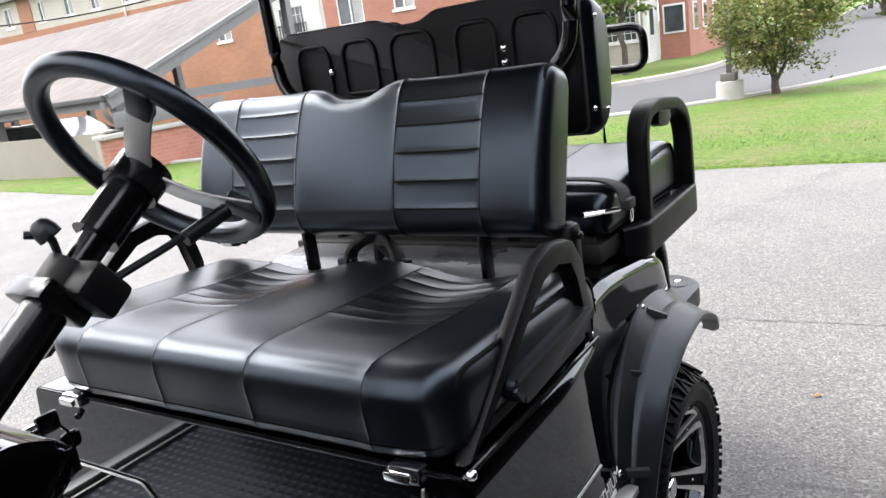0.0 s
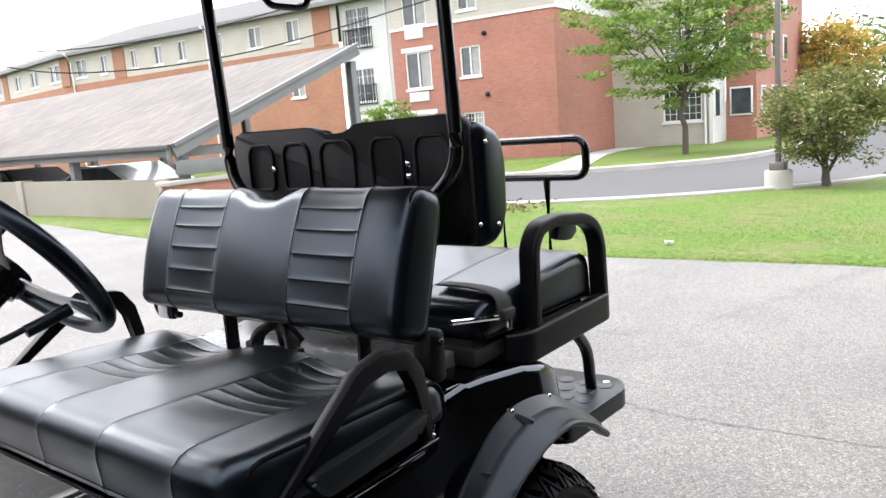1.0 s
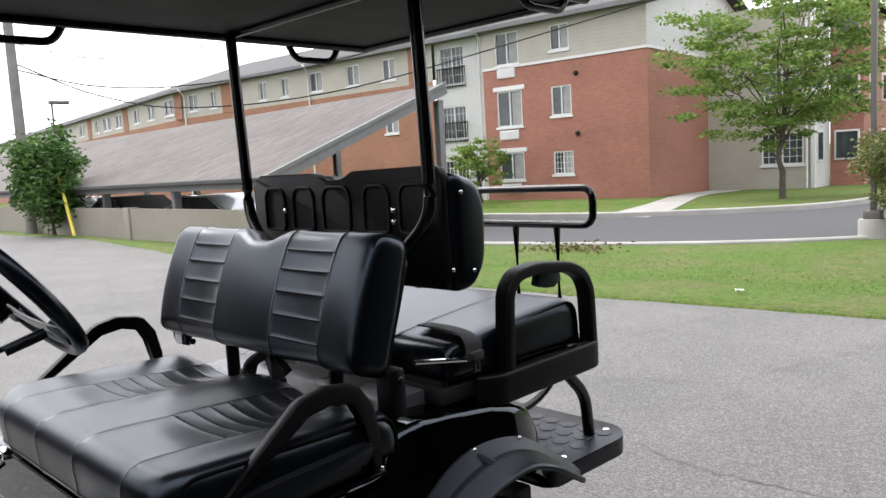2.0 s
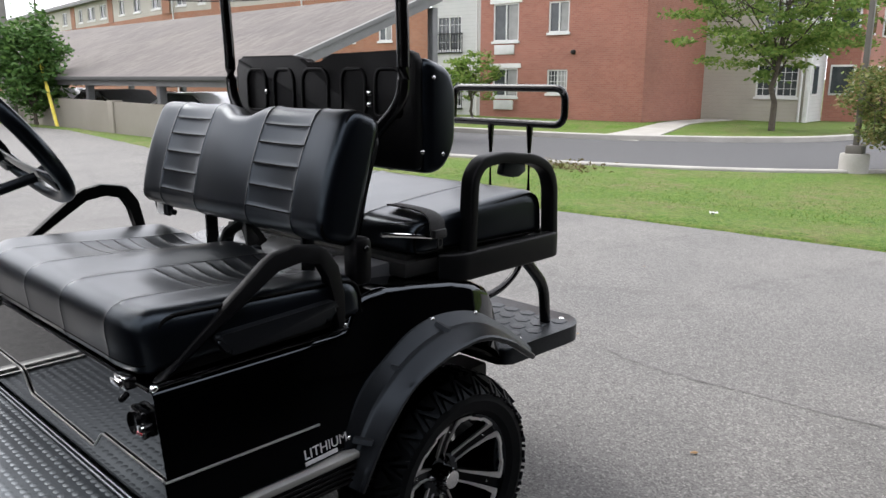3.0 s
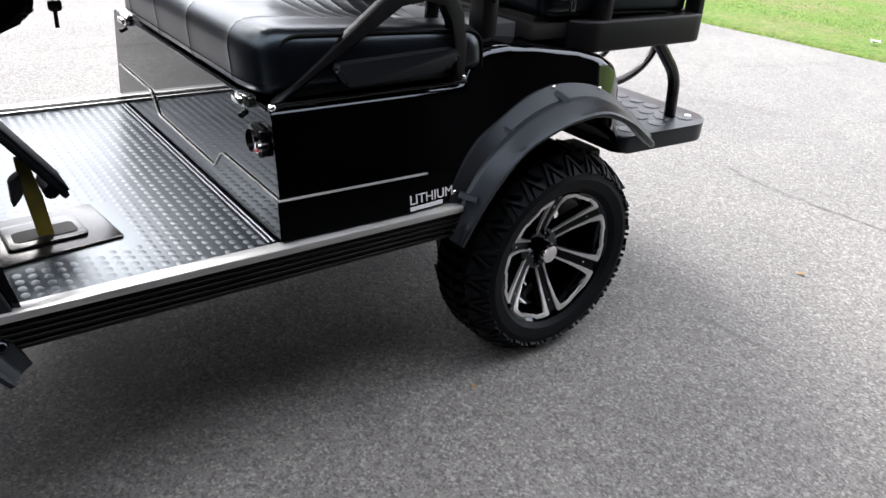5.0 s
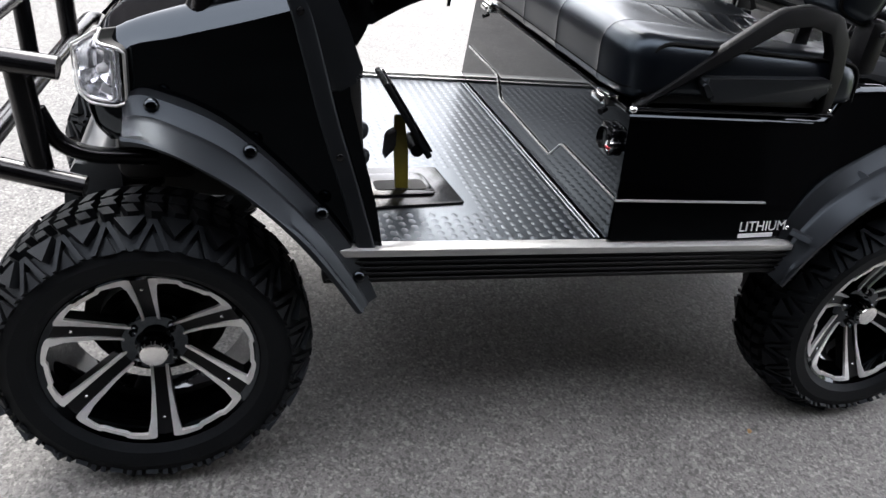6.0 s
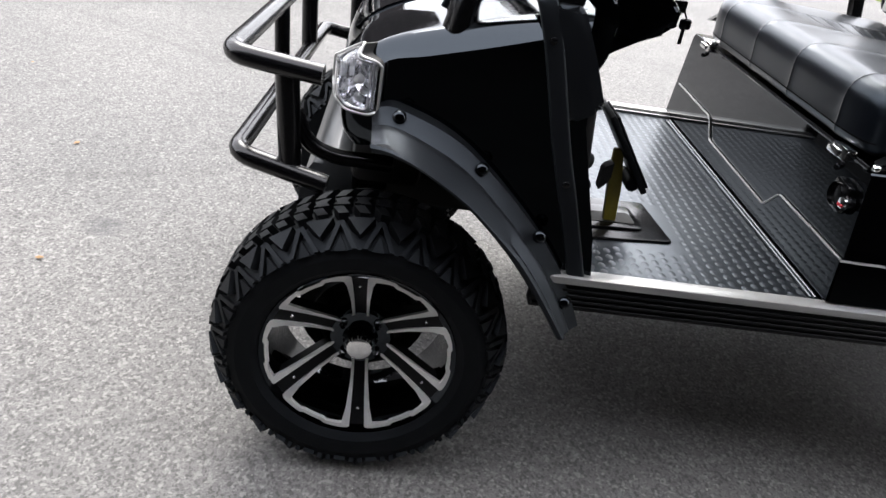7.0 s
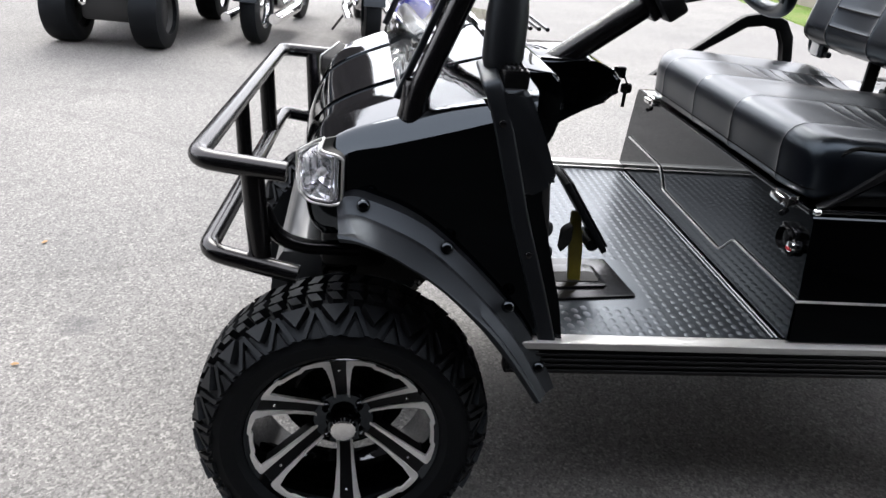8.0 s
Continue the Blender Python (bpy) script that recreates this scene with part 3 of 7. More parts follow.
tree("street_tree", "young honey locust with airy light green crown on the lawn", "tree", (25.6, 8.25, -0.35), 1.9, 3.5, 8.6, 0.09, 0.085, LEAF, 11, 20000, 19, 0.3, -0.9, 110, clump_r=0.135)
tree("rounded_bush", "round clipped bush with small olive green leaves on bare stems", "bush", (13.75, 1.7, -0.11), 0.2, 1.0, 1.88, 0.07, 0.034, BUSHLEAF, 21, 15000, 15, 0.8, 0.22, 90, hollow=0.6, clump_r=0.19)
tree("autumn_tree", "tree turning orange and yellow behind the road", "tree", (52, 9.0, -0.7), 2.0, 2.9, 6.6, 0.16, 0.16, AUTUMN, 31, 5500, 12, 0.7, 0, 60)
tree("shrub", "tall leafy green shrub beside the utility pole", "shrub", (8.15, 22.6, 0), 0.25, 1.05, 3.3, 0.06, 0.08, SHRUBLEAF, 41, 8000, 12, 0.9, -0.2, 90, hollow=0.2, clump_r=0.24)
tree("small_tree", "small light green tree in front of the brick wall", "tree", (24.5, 20.3, -0.3), 0.7, 1.25, 2.75, 0.06, 0.1, LEAF, 51, 1800, 9, 0.5, 0, 25)
for i, (x, y, hh, sp) in enumerate([(75, 3, 8, 5), (88, 12, 9.5, 6), (95, -4, 9, 6), (82, -12, 8.5, 5.5), (110, 6, 11, 7), (120, -20, 11, 7), (90, 20, 9, 5), (70, -22, 9, 6), (105, -38, 11, 8)]):
    tree("background_tree", "distant green tree along the road", "tree", (x, y, -0.85), 1.6, sp, hh, 0.25, 0.3, FARLEAF, 60 + i, 2600, 9, 0.8, -0.8, 40, "distant trees", clump_r=0.3)

bm = bm_()
rgh = np.random.default_rng(8)
box(bm, 58, 80, -3.2, -1.6, -0.9, 0.55, 0.15)
hedge = tagged(part("hedge", bm, FARLEAF), "low dark green clipped hedge beside the road", "hedge")
leaves("foliage", np.stack([rgh.uniform(57.8, 80.2, 2500), rgh.uniform(-3.4, -1.4, 2500), rgh.uniform(-0.8, 0.72, 2500)], 1), 0.14, FARLEAF, hedge, 8)

# weeds at the far edge of the lawn
rgh = np.random.default_rng(9)
wc = np.stack([rgh.normal(10.35, 0.3, 420), rgh.normal(5.9, 0.45, 420), np.abs(rgh.normal(0, 0.04, 420)) - 0.05], 1)
tagged(leaves("weeds", wc, 0.034, WEEDS, None, 9), "dry clump of weeds and cut stems on the lawn", "weeds", kind="stuff")


# ---- the apartment building ----
def holed_wall(bm, u0, u1, z0, z1, holes, depth=0.14, mi=0, plane=0.0):
    """The face of a wall with its window openings cut in, reveals included."""
    us = sorted({u0, u1, *(h[0] for h in holes), *(h[1] for h in holes)})
    zs = sorted({z0, z1, *(h[2] for h in holes), *(h[3] for h in holes)})
    us = [u for u in us if u0 <= u <= u1]
    zs = [z for z in zs if z0 <= z <= z1]
    for a, b in zip(us, us[1:]):
        for c, d in zip(zs, zs[1:]):
            m, k = (a + b) / 2, (c + d) / 2
            if any(h[0] < m < h[1] and h[2] < k < h[3] for h in holes):
                continue
            bm.faces.new([bm.verts.new((p, plane, q)) for p, q in ((a, c), (b, c), (b, d), (a, d))]).material_index = mi
    for h in holes:
        if h[0] < u0 or h[1] > u1 or h[2] < z0 or h[3] > z1:
            continue
        c = [(h[0], h[2]), (h[1], h[2]), (h[1], h[3]), (h[0], h[3])]
        for (p, q), (r, s) in zip(c, c[1:] + c[:1]):
            bm.faces.new([bm.verts.new((p, plane, q)), bm.verts.new((r, plane, s)), bm.verts.new((r, plane - depth, s)), bm.verts.new((p, plane - depth, q))]).material_index = mi


def window(parent, u0, u1, z0, z1, plane=0.0, mull=1, lintel=False, muntins=False, curtain=True):
    """A framed window with panes, mullion, sill and half-drawn curtains."""
    bm = bm_()
    f = 0.06
    y0, y1 = plane - 0.12, plane - 0.03
    box(bm, u0, u1, y0, y1, z0, z0 + f)
    box(bm, u0, u1, y0, y1, z1 - f, z1)
    box(bm, u0, u0 + f, y0, y1, z0 + f, z1 - f)
    box(bm, u1 - f, u1, y0, y1, z0 + f, z1 - f)
    for i in range(mull):
        c = u0 + (u1 - u0) * (i + 1) / (mull + 1)
        box(bm, c - 0.03, c + 0.03, y0, y1 - 0.01, z0 + f, z1 - f)
    wdw = part("window", bm, PAINTW, parent)
    bm = bm_()
    box(bm, u0 + f, u1 - f, plane - 0.105, plane - 0.085, z0 + f, z1 - f)
    part("pane", bm, PANE, wdw, "dark reflecting window pane")
    if curtain:
        bm = bm_()
        box(bm, u0 + f + 0.02, u0 + f + (u1 - u0) * 0.38, plane - 0.083, plane - 0.078, z0 + f + 0.02, z1 - f - 0.02)
        part("curtain", bm, BLIND, wdw, "pale curtain behind the pane")
    bm = bm_()
    box(bm, u0 - 0.06, u1 + 0.06, plane - 0.1, plane + 0.06, z0 - 0.1, z0)
    part("sill", bm, PAINTW, wdw)
    if lintel:
        bm = bm_()
        box(bm, u0 - 0.16, u1 + 0.16, plane - 0.05, plane + 0.03, z1 + 0.01, z1 + 0.2)
        part("lintel", bm, PAINTW, wdw)
    if muntins:
        bm = bm_()
        for i in range(1, 6):
            c = u0 + (u1 - u0) * i / 6
            box(bm, c - 0.01, c + 0.01, plane - 0.084, plane - 0.07, z0 + f, z1 - f)
        for i in range(1, 4):
            c = z0 + (z1 - z0) * i / 4
            box(bm, u0 + f, u1 - f, plane - 0.084, plane - 0.07, c - 0.01, c + 0.01)
        part("muntin_grid", bm, PAINTW, wdw)
    return wdw


flats = thing("apartment_building", "three-storey red brick apartment building with beige siding above", "building", at=(27.23, 13.87, -0.35), turn=95)
EAVE = 7.62
col_a = [(5.8, 7.12, 0.92, 2.13), (5.8, 7.12, 3.27, 4.83), (5.88, 7.12, 5.95, 7.35)]
col_b = [(3.36, 4.33, 1.09, 2.06), (3.36, 4.33, 3.55, 4.78), (3.39, 4.31, 6.25, 7.3)]
bm = bm_()
holed_wall(bm, 0, 7.8, -0.6, 5.85, col_a + col_b)
for p in (((0, 0), (0, -6.3)), ((7.8, 0), (7.8, -0.5))):
    (a, b), (c, d) = p
    bm.faces.new([bm.verts.new(q) for q in ((a, b, -0.6), (c, d, -0.6), (c, d, 5.85), (a, b, 5.85))])
part("brick_wall", bm, BRICK, flats)
bm = bm_()
holed_wall(bm, 0, 7.8, 5.85, EAVE, col_a + col_b)
bm.faces.new([bm.verts.new(q) for q in ((7.8, 0, 5.85), (7.8, -0.5, 5.85), (7.8, -0.5, EAVE), (7.8, 0, EAVE))])
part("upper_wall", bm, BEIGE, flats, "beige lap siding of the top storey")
bm = bm_()
bm.faces.new([bm.verts.new(q) for q in ((0, 0, 5.85), (0, -6.3, 5.85), (0, -12, 5.85), (0, -12, EAVE), (0, -6, EAVE + 2.1), (0, 0, EAVE))])
part("gable_wall", bm, PALE, flats, "white siding in the gable")
bm = bm_()
box(bm, -0.02, 7.82, 0.0, 0.045, 5.8, 5.9)
box(bm, -0.045, -0.0, -6.3, 0.045, 5.8, 5.9)
part("band_course", bm, PAINTW, flats)
for i, h in enumerate(col_a):
    window(flats, *h, lintel=i < 2)
    bm = bm_()
    box(bm, h[0] + 0.2, h[1] - 0.1, -0.02, 0.05, h[2] - 0.56, h[2] - 0.16, 0.01)
    for k in range(7):
        box(bm, h[0] + 0.24, h[1] - 0.14, 0.05, 0.062, h[2] - 0.52 + k * 0.05, h[2] - 0.50 + k * 0.05)
    part("air_conditioner_grille", bm, PAINTW, flats, "white louvred unit grille below the window")
for i, h in enumerate(col_b):
    window(flats, *h, muntins=i == 0)
for z in (2.75, 5.2):
    bm = bm_()
    dome(bm, (3.1, 0.0, z), 0.1, 0.16, (0, 1, 0))
    part("wall_vent", bm, DARK, flats, "small dark round vent hood")
# pale bay beside the brick bay
bay = [(9.25, 10.7, 0.4, 1.95), (9.25, 10.7, 2.95, 4.5), (9.25, 10.7, 5.5, 7.25)]
bm = bm_()
holed_wall(bm, 7.8, 11.0, -0.6, EAVE, bay, plane=-0.5)
part("pale_bay_wall", bm, PALE, flats, "white plastered bay with tall windows")
for h in bay:
    window(flats, *h, plane=-0.5, muntins=True, curtain=False)
    bm = bm_()
    for k in range(12):
        c = h[0] - 0.1 + (h[1] - h[0] + 0.2) * k / 11
        box(bm, c - 0.012, c + 0.012, -0.42, -0.39, h[2] - 0.1, h[2] + 0.75)
    box(bm, h[0] - 0.12, h[1] + 0.12, -0.43, -0.38, h[2] + 0.74, h[2] + 0.79)
    box(bm, h[0] - 0.12, h[1] + 0.12, -0.43, -0.38, h[2] - 0.12, h[2] - 0.07)
    part("balcony_rail", bm, DARK, flats, "dark metal balcony rail")["kind"] = "stuff"
# the long wing
wing = [(13.4, 14.3), (15.95, 16.9), (18.8, 19.9), (21.65, 22.35), (23.65, 24.4), (25.9, 26.5), (28.7, 29.4), (30.75, 31.85), (33.9, 35.6), (37.7, 39.1), (41.0, 42.2), (45.2, 46.7), (48.0, 50.0), (51.4, 52.5), (56, 57.5), (61, 62.5), (66, 68), (71, 73), (77, 79), (82.5, 84.5), (88.8, 91), (96, 99)]
tops = [(a, b, 6.15, 7.2) for a, b in wing]
mids = [(a, b, 3.5, 4.75) for a, b in wing]
bm = bm_()
holed_wall(bm, 11.0, 105, -0.8, 5.75, mids, plane=-0.3)
part("brick_wall", bm, ORANGE, flats, "warm orange brick of the long wing")
bm = bm_()
holed_wall(bm, 11.0, 105, 5.75, EAVE, tops, plane=-0.3)
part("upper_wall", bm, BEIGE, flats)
for u in (11.4, 27.0, 32.6, 43.6, 53.6):
    bm = bm_()
    box(bm, u, u + 1.1, -0.3, -0.26, 5.75, EAVE - 0.05)
    part("brick_pier", bm, ORANGE, flats)
for h in tops + mids[:6]:
    window(flats, *h, plane=-0.3)
for u in (7.9, 19.6, 31.9):
    bm = bm_()
    tube(bm, [(u, 0.35, EAVE - 0.05), (u, 0.1, EAVE - 0.3), (u + 0.25, -0.2, EAVE - 0.5), (u + 0.25, -0.2, 0)], 0.05, 0.1, 8)
    part("downpipe", bm, PAINTW, flats)
# roof
for name, u0, u1, y1 in (("roof", -0.6, 7.95, 0.45), ("roof", 7.95, 33.0, 0.1), ("roof", 33.0, 106, 0.1)):
    bm = bm_()
    grid(bm, [[(u0, y1, EAVE), (u1, y1, EAVE)], [(u0, -6, EAVE + 2.15), (u1, -6, EAVE + 2.15)], [(u0, -12.4, EAVE), (u1, -12.4, EAVE)]])
    solid(bm, 0.12)
    rf = part(name, bm, ROOFGREY, flats, "low-pitched grey shingle roof")
    bm = bm_()
    box(bm, u0, u1, y1 - 0.02, y1 + 0.1, EAVE - 0.16, EAVE + 0.02)
    box(bm, u0, u1, y1 - 0.55, y1 - 0.02, EAVE - 0.14, EAVE - 0.1)
    part("gutter", bm, FASCIA, rf)
BEND = Matrix.Translation((33.0, -0.3, 0)) @ Matrix.Rotation(radians(-11), 4, "Z") @ Matrix.Translation((-33.0, 0.3, 0))
for ob in flats.children_recursive:
    for v in ob.data.vertices:
        if v.co.x > 33.01:
            v.co = BEND @ v.co
# the siding block behind the corner
side = [(-4.0, -2.3, 0.95, 2.3), (-3.9, -2.4, 3.6, 4.9)]
bm = bm_()
holed_wall(bm, -4.4, 0.0, -0.8, EAVE, side, plane=-6.3)
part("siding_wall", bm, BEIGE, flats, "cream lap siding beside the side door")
for h in side:
    window(flats, *h, plane=-6.3, muntins=True, curtain=False)
bm = bm_()
bm.faces.new([bm.verts.new(q) for q in ((-4.4, -6.3, -0.8), (-4.4, -9.0, -0.8), (-4.4, -9.0, EAVE), (-4.4, -6.3, EAVE))])
part("siding_return", bm, PALE, flats)
bm = bm_()
box(bm, -4.48, -4.3, -6.38, -6.2, -0.8, EAVE, 0.01)
tube(bm, [(-4.15, -6.2, EAVE), (-4.15, -6.2, -0.5)], 0.05, 0, 8)
part("corner_trim", bm, PAINTW, flats)
wdw = thing("window_row", "white framed window in the siding return", "window", at=(27.23, 13.87, -0.35), turn=95)
for z in (1.0, 3.7):
    bm = bm_()
    box(bm, -4.46, -4.38, -7.6, -6.7, z, z + 1.3, 0.01)
    fr = part("frame", bm, PAINTW, wdw)
    bm = bm_()
    box(bm, -4.475, -4.462, -7.53, -6.77, z + 0.07, z + 1.23)
    part("pane", bm, PANE, fr)
wing2 = thing("brick_wing", "red brick wing with white windows farther along", "building", at=(27.23, 13.87, -0.35), turn=95)
bm = bm_()
box(bm, -5.75, -4.42, -24, -9.0, -0.8, EAVE)
wb = part("wall", bm, BRICK, wing2)
for y in (-10.6, -13.5, -17):
    for z in (1.0, 3.6, 6.0):
        bm = bm_()
        box(bm, -5.81, -5.72, y - 0.55, y + 0.55, z, z + 1.3, 0.01)
        fr = part("window", bm, PAINTW, wing2)
        bm = bm_()
        box(bm, -5.825, -5.812, y - 0.47, y + 0.47, z + 0.08, z + 1.22)
        part("pane", bm, PANE, fr)
for u in (-5.1,):
    for z in (1.0, 3.6, 6.0):
        bm = bm_()
        box(bm, u - 0.5, u + 0.5, -9.02, -8.94, z, z + 1.3, 0.01)
        fr = part("window", bm, PAINTW, wing2)
        bm = bm_()
        box(bm, u - 0.42, u + 0.42, -8.938, -8.925, z + 0.08, z + 1.22)
        part("pane", bm, PANE, fr)
bm = bm_()
grid(bm, [[(-6.2, -8.6, EAVE), (-6.2, -24.4, EAVE)], [(-5.1, -8.6, EAVE + 0.6), (-5.1, -24.4, EAVE + 0.6)], [(-3.9, -8.6, EAVE), (-3.9, -24.4, EAVE)]])
solid(bm, 0.12)
part("roof", bm, ROOFGREY, wing2)

# ---- the carport ----
port = thing("carport", "long open carport with a weathered brown shingle roof", "carport", at=(8.6, 11.9, 0))
bm = bm_()
grid(bm, [[(0, y, 1.36), (5.3, y, 3.38)] for y in (0, 55)])
solid(bm, 0.06)
slab = part("roof", bm, SHINGLE, port)
bm = bm_()
sweep(bm, [(-0.05, 0, 1.33), (-0.05, 55, 1.33)], rrect(0.11, 0.10, 0.02))
part("gutter", bm, ROOFGREY, slab, "grey gutter along the eave")
bm = bm_()
box(bm, 0.05, 0.12, 0, 55, 1.15, 1.29)
part("eave_beam", bm, FASCIA, port)
for a, b in (((0, 0, 1.27), (5.3, 0, 3.29)),):
    bm = bm_()
    sweep(bm, [a, b], [(-0.035, -0.16), (0.035, -0.16), (0.035, 0.12), (-0.035, 0.12)])
    part("bargeboard", bm, FASCIA, port, "wide grey board along the gable edge")
    bm = bm_()
    sweep(bm, [(p[0], p[1] - 0.05, p[2] + 0.1) for p in (a, b)], [(-0.03, -0.05), (0.03, -0.05), (0.03, 0.03), (-0.03, 0.03)])
    part("drip_edge", bm, FASCIA, port)
for y in np.arange(0.25, 54, 4.2):
    for x in (0.35, 5.3):
        bm = bm_()
        box(bm, x - 0.09, x + 0.09, y - 0.09, y + 0.09, -0.9, 1.25 if x < 1 else 3.0, 0.01)
        part("post", bm, FASCIA, port)
bm = bm_()
tube(bm, [(-0.05, 0.06, 1.29), (-0.05, 0.06, 1.05), (0.2, 0.1, 0.8), (0.2, 0.1, -0.1)], 0.045, 0.06, 8)
part("downpipe", bm, FASCIA, port)
for y in np.arange(0.25, 54, 4.2):
    bm = bm_()
    box(bm, 0.3, 5.3, y - 0.05, y + 0.05, 1.12, 1.29)
    part("tie_beam", bm, FASCIA, port)

bm = bm_()
for y0_, y1_ in ((12.0, 28.0), (28.0, 66.0)):
    box(bm, 8.48, 8.68, y0_, y1_, -0.9, 0.72)
for v in bm.verts:
    if v.co.z > 0.5:
        v.co.z += 0.006 * min(16.0, v.co.y - 12.0)
w = tagged(part("retaining_wall", bm, CREAM), "low cream rendered wall in front of the carport", "wall", kind="structure")
bm = bm_()
for y in np.arange(12.0, 66, 6.0):
    box(bm, 8.44, 8.72, y, y + 0.3, -0.9, 0.75 + 0.006 * min(16.0, y - 11.7), 0.01)
part("pilaster", bm, CREAM, w)
bm = bm_()
box(bm, 8.3, 11.2, 11.72, 11.95, -0.4, 0.62)
w = tagged(part("brick_end_wall", bm, BRICK), "low red brick wall with a grey timber cap at the carport end", "wall", kind="structure")
bm = bm_()
box(bm, 8.2, 11.3, 11.66, 12.0, 0.62, 0.7, 0.01)
part("cap", bm, CONCRETE, w)
bm = bm_()
box(bm, 8.6, 11.2, 11.8, 11.86, 0.78, 1.06, 0.01)
part("timber_rail", bm, FASCIA, w, "wide grey board above the wall")


def parked_car(at, turn, paint, label):
    c = thing("parked_car", label, "car", "cars under the carport", at=at, turn=turn)
    body = [(-2.2, 0.35), (-2.25, 0.7), (-1.9, 0.92), (-1.35, 0.98), (-0.6, 1.4), (0.75, 1.42), (1.5, 1.02), (2.2, 0.95), (2.25, 0.35)]
    bm = bm_()
    prism(bm, body, -0.85, 0.85, "xz", 0.06)
    part("body", bm, paint, c)
    bm = bm_()
    prism(bm, [(-1.2, 1.0), (-0.58, 1.34), (0.72, 1.36), (1.35, 1.03)], -0.87, 0.87, "xz")
    part("glasshouse", bm, PANE, c, "dark glazed side windows")
    for x in (-1.35, 1.35):
        for y in (-0.86, 0.66):
            bm = bm_()
            lathe(bm, [(0.18, 0), (0.32, 0.0), (0.33, 0.03), (0.33, 0.17), (0.32, 0.2), (0.18, 0.2)], (x, y, 0.33), "y", 20)
            part("wheel", bm, RUBBER, c)
    return c


parked_car((11.6, 19.0, -0.45), 95, CARWHITE, "white saloon car parked under the carport")
parked_car((11.4, 24.5, -0.45), 92, DARK, "black saloon car parked under the carport")
parked_car((11.7, 30.5, -0.45), 90, CARWHITE, "pale saloon car parked at the carport's far end")

# ---- poles and wires ----
up = thing("utility_pole", "tall weathered grey utility pole on the grass verge", "pole", at=(8.25, 24.9, 0))
bm = bm_()
lathe(bm, [(0.17, -0.2), (0.155, 3), (0.12, 11)], (0, 0, 0), "z", 16)
part("shaft", bm, POLEWOOD, up)
bm = bm_()
box(bm, -0.06, 0.06, -0.9, 0.9, 10.0, 10.15, 0.01)
part("crossarm", bm, POLEWOOD, up)
guy = thing("guy_wire", "steel guy wire with a yellow plastic guard by the pole", "guy wire", at=(8.3, 21.4, 0))
bm = bm_()
tube(bm, [(0, 0, 0), (0, 3.4, 7.9)], 0.008, 0, 6)
part("wire", bm, STEELGREY, guy)
bm = bm_()
tube(bm, [(-0.01, 0.0, 0.0), (-0.01, 0.88, 2.04)], 0.05, 0, 10)
part("guard", bm, varied("yellow_guard", (0.62, 0.5, 0.05), (0.75, 0.62, 0.1), 0.5, 4, 50, 0.0), guy, "yellow plastic guard")
for i, pts in enumerate([[(8.25, 24.9, 5.3), (10.6, 24.4, 4.3), (12.8, 22.3, 3.75), (16.5, 18.8, 4.1), (22, 13.5, 5.8), (30, 3.8, 8.6), (38, -6, 11)],
                         [(8.25, 24.9, 5.1), (10.6, 24.4, 4.6), (13.0, 22.1, 4.5), (16.5, 18.8, 5.1), (22, 13.5, 7.0), (30, 3.8, 10.0), (38, -6, 13)],
                         [(8.25, 24.9, 5.9), (10.4, 23.8, 5.4), (12.0, 21.4, 5.4), (14.2, 18.2, 6.2), (20, 8, 10), (24, 0, 14)]]):
    bm = bm_()
    tube(bm, spline(pts, 8), 0.022 if i < 2 else 0.014, 0, 6)
    tagged(part("overhead_wire", bm, DARK), "black overhead cable sagging from the pole", "cable", "overhead wires")
lamp = thing("street_lamp", "distant street lamp with a brown box head", "street lamp", at=(17.5, 49, 0))
bm = bm_()
tube(bm, [(0, 0, -1), (0, 0, 6.6)], 0.06, 0, 8)
part("pole", bm, STEELGREY, lamp)
bm = bm_()
box(bm, -0.15, 1.0, -0.2, 0.2, 6.5, 6.7, 0.04)
part("head", bm, STEELGREY, lamp)
lp = thing("lamp_post", "brown steel lamp post on a round concrete base", "lamp post", at=(13.45, 2.35, -0.1))
bm = bm_()
lathe(bm, [(0.215, -0.1), (0.215, 0.27), (0.20, 0.30), (0.1, 0.30)], (0, 0, 0), "z", 24)
part("base", bm, CONCRETE, lp)
bm = bm_()
box(bm, -0.12, 0.12, -0.12, 0.12, 0.30, 0.43, 0.015)
part("base_cover", bm, STEELGREY, lp)
bm = bm_()
box(bm, -0.04, 0.04, -0.04, 0.04, 0.43, 7.0, 0.01)
part("shaft", bm, STEELGREY, lp)

# ---- the golf cart ----
cart = thing("golf_cart", "black lifted four-seat golf cart with black vinyl seats", "golf cart")
YC = 0.525


def far(y):
    return 2 * YC - y


def mirrored(bm):
    """The same form on the cart's other side."""
    out = bm.copy()
    for v in out.verts:
        v.co.y = far(v.co.y)
    bmesh.ops.reverse_faces(out, faces=out.faces)
    return out


def both(name, bm, mat, parent=cart, label=""):
    other = mirrored(bm)
    return part(name, bm, mat, parent, label), part(name, other, mat, parent, label)


def bolts(places, axis, r, h, mat, parent, name="bolt"):
    """Round bolt heads that share one mesh."""
    bm = bm_()
    dome(bm, (0, 0, 0), r, h, axis)
    first = part(name, bm, mat, parent)
    first.location = places[0]
    for p in places[1:]:
        o = new(name, first.data)
        o.parent = parent
        o.location = p


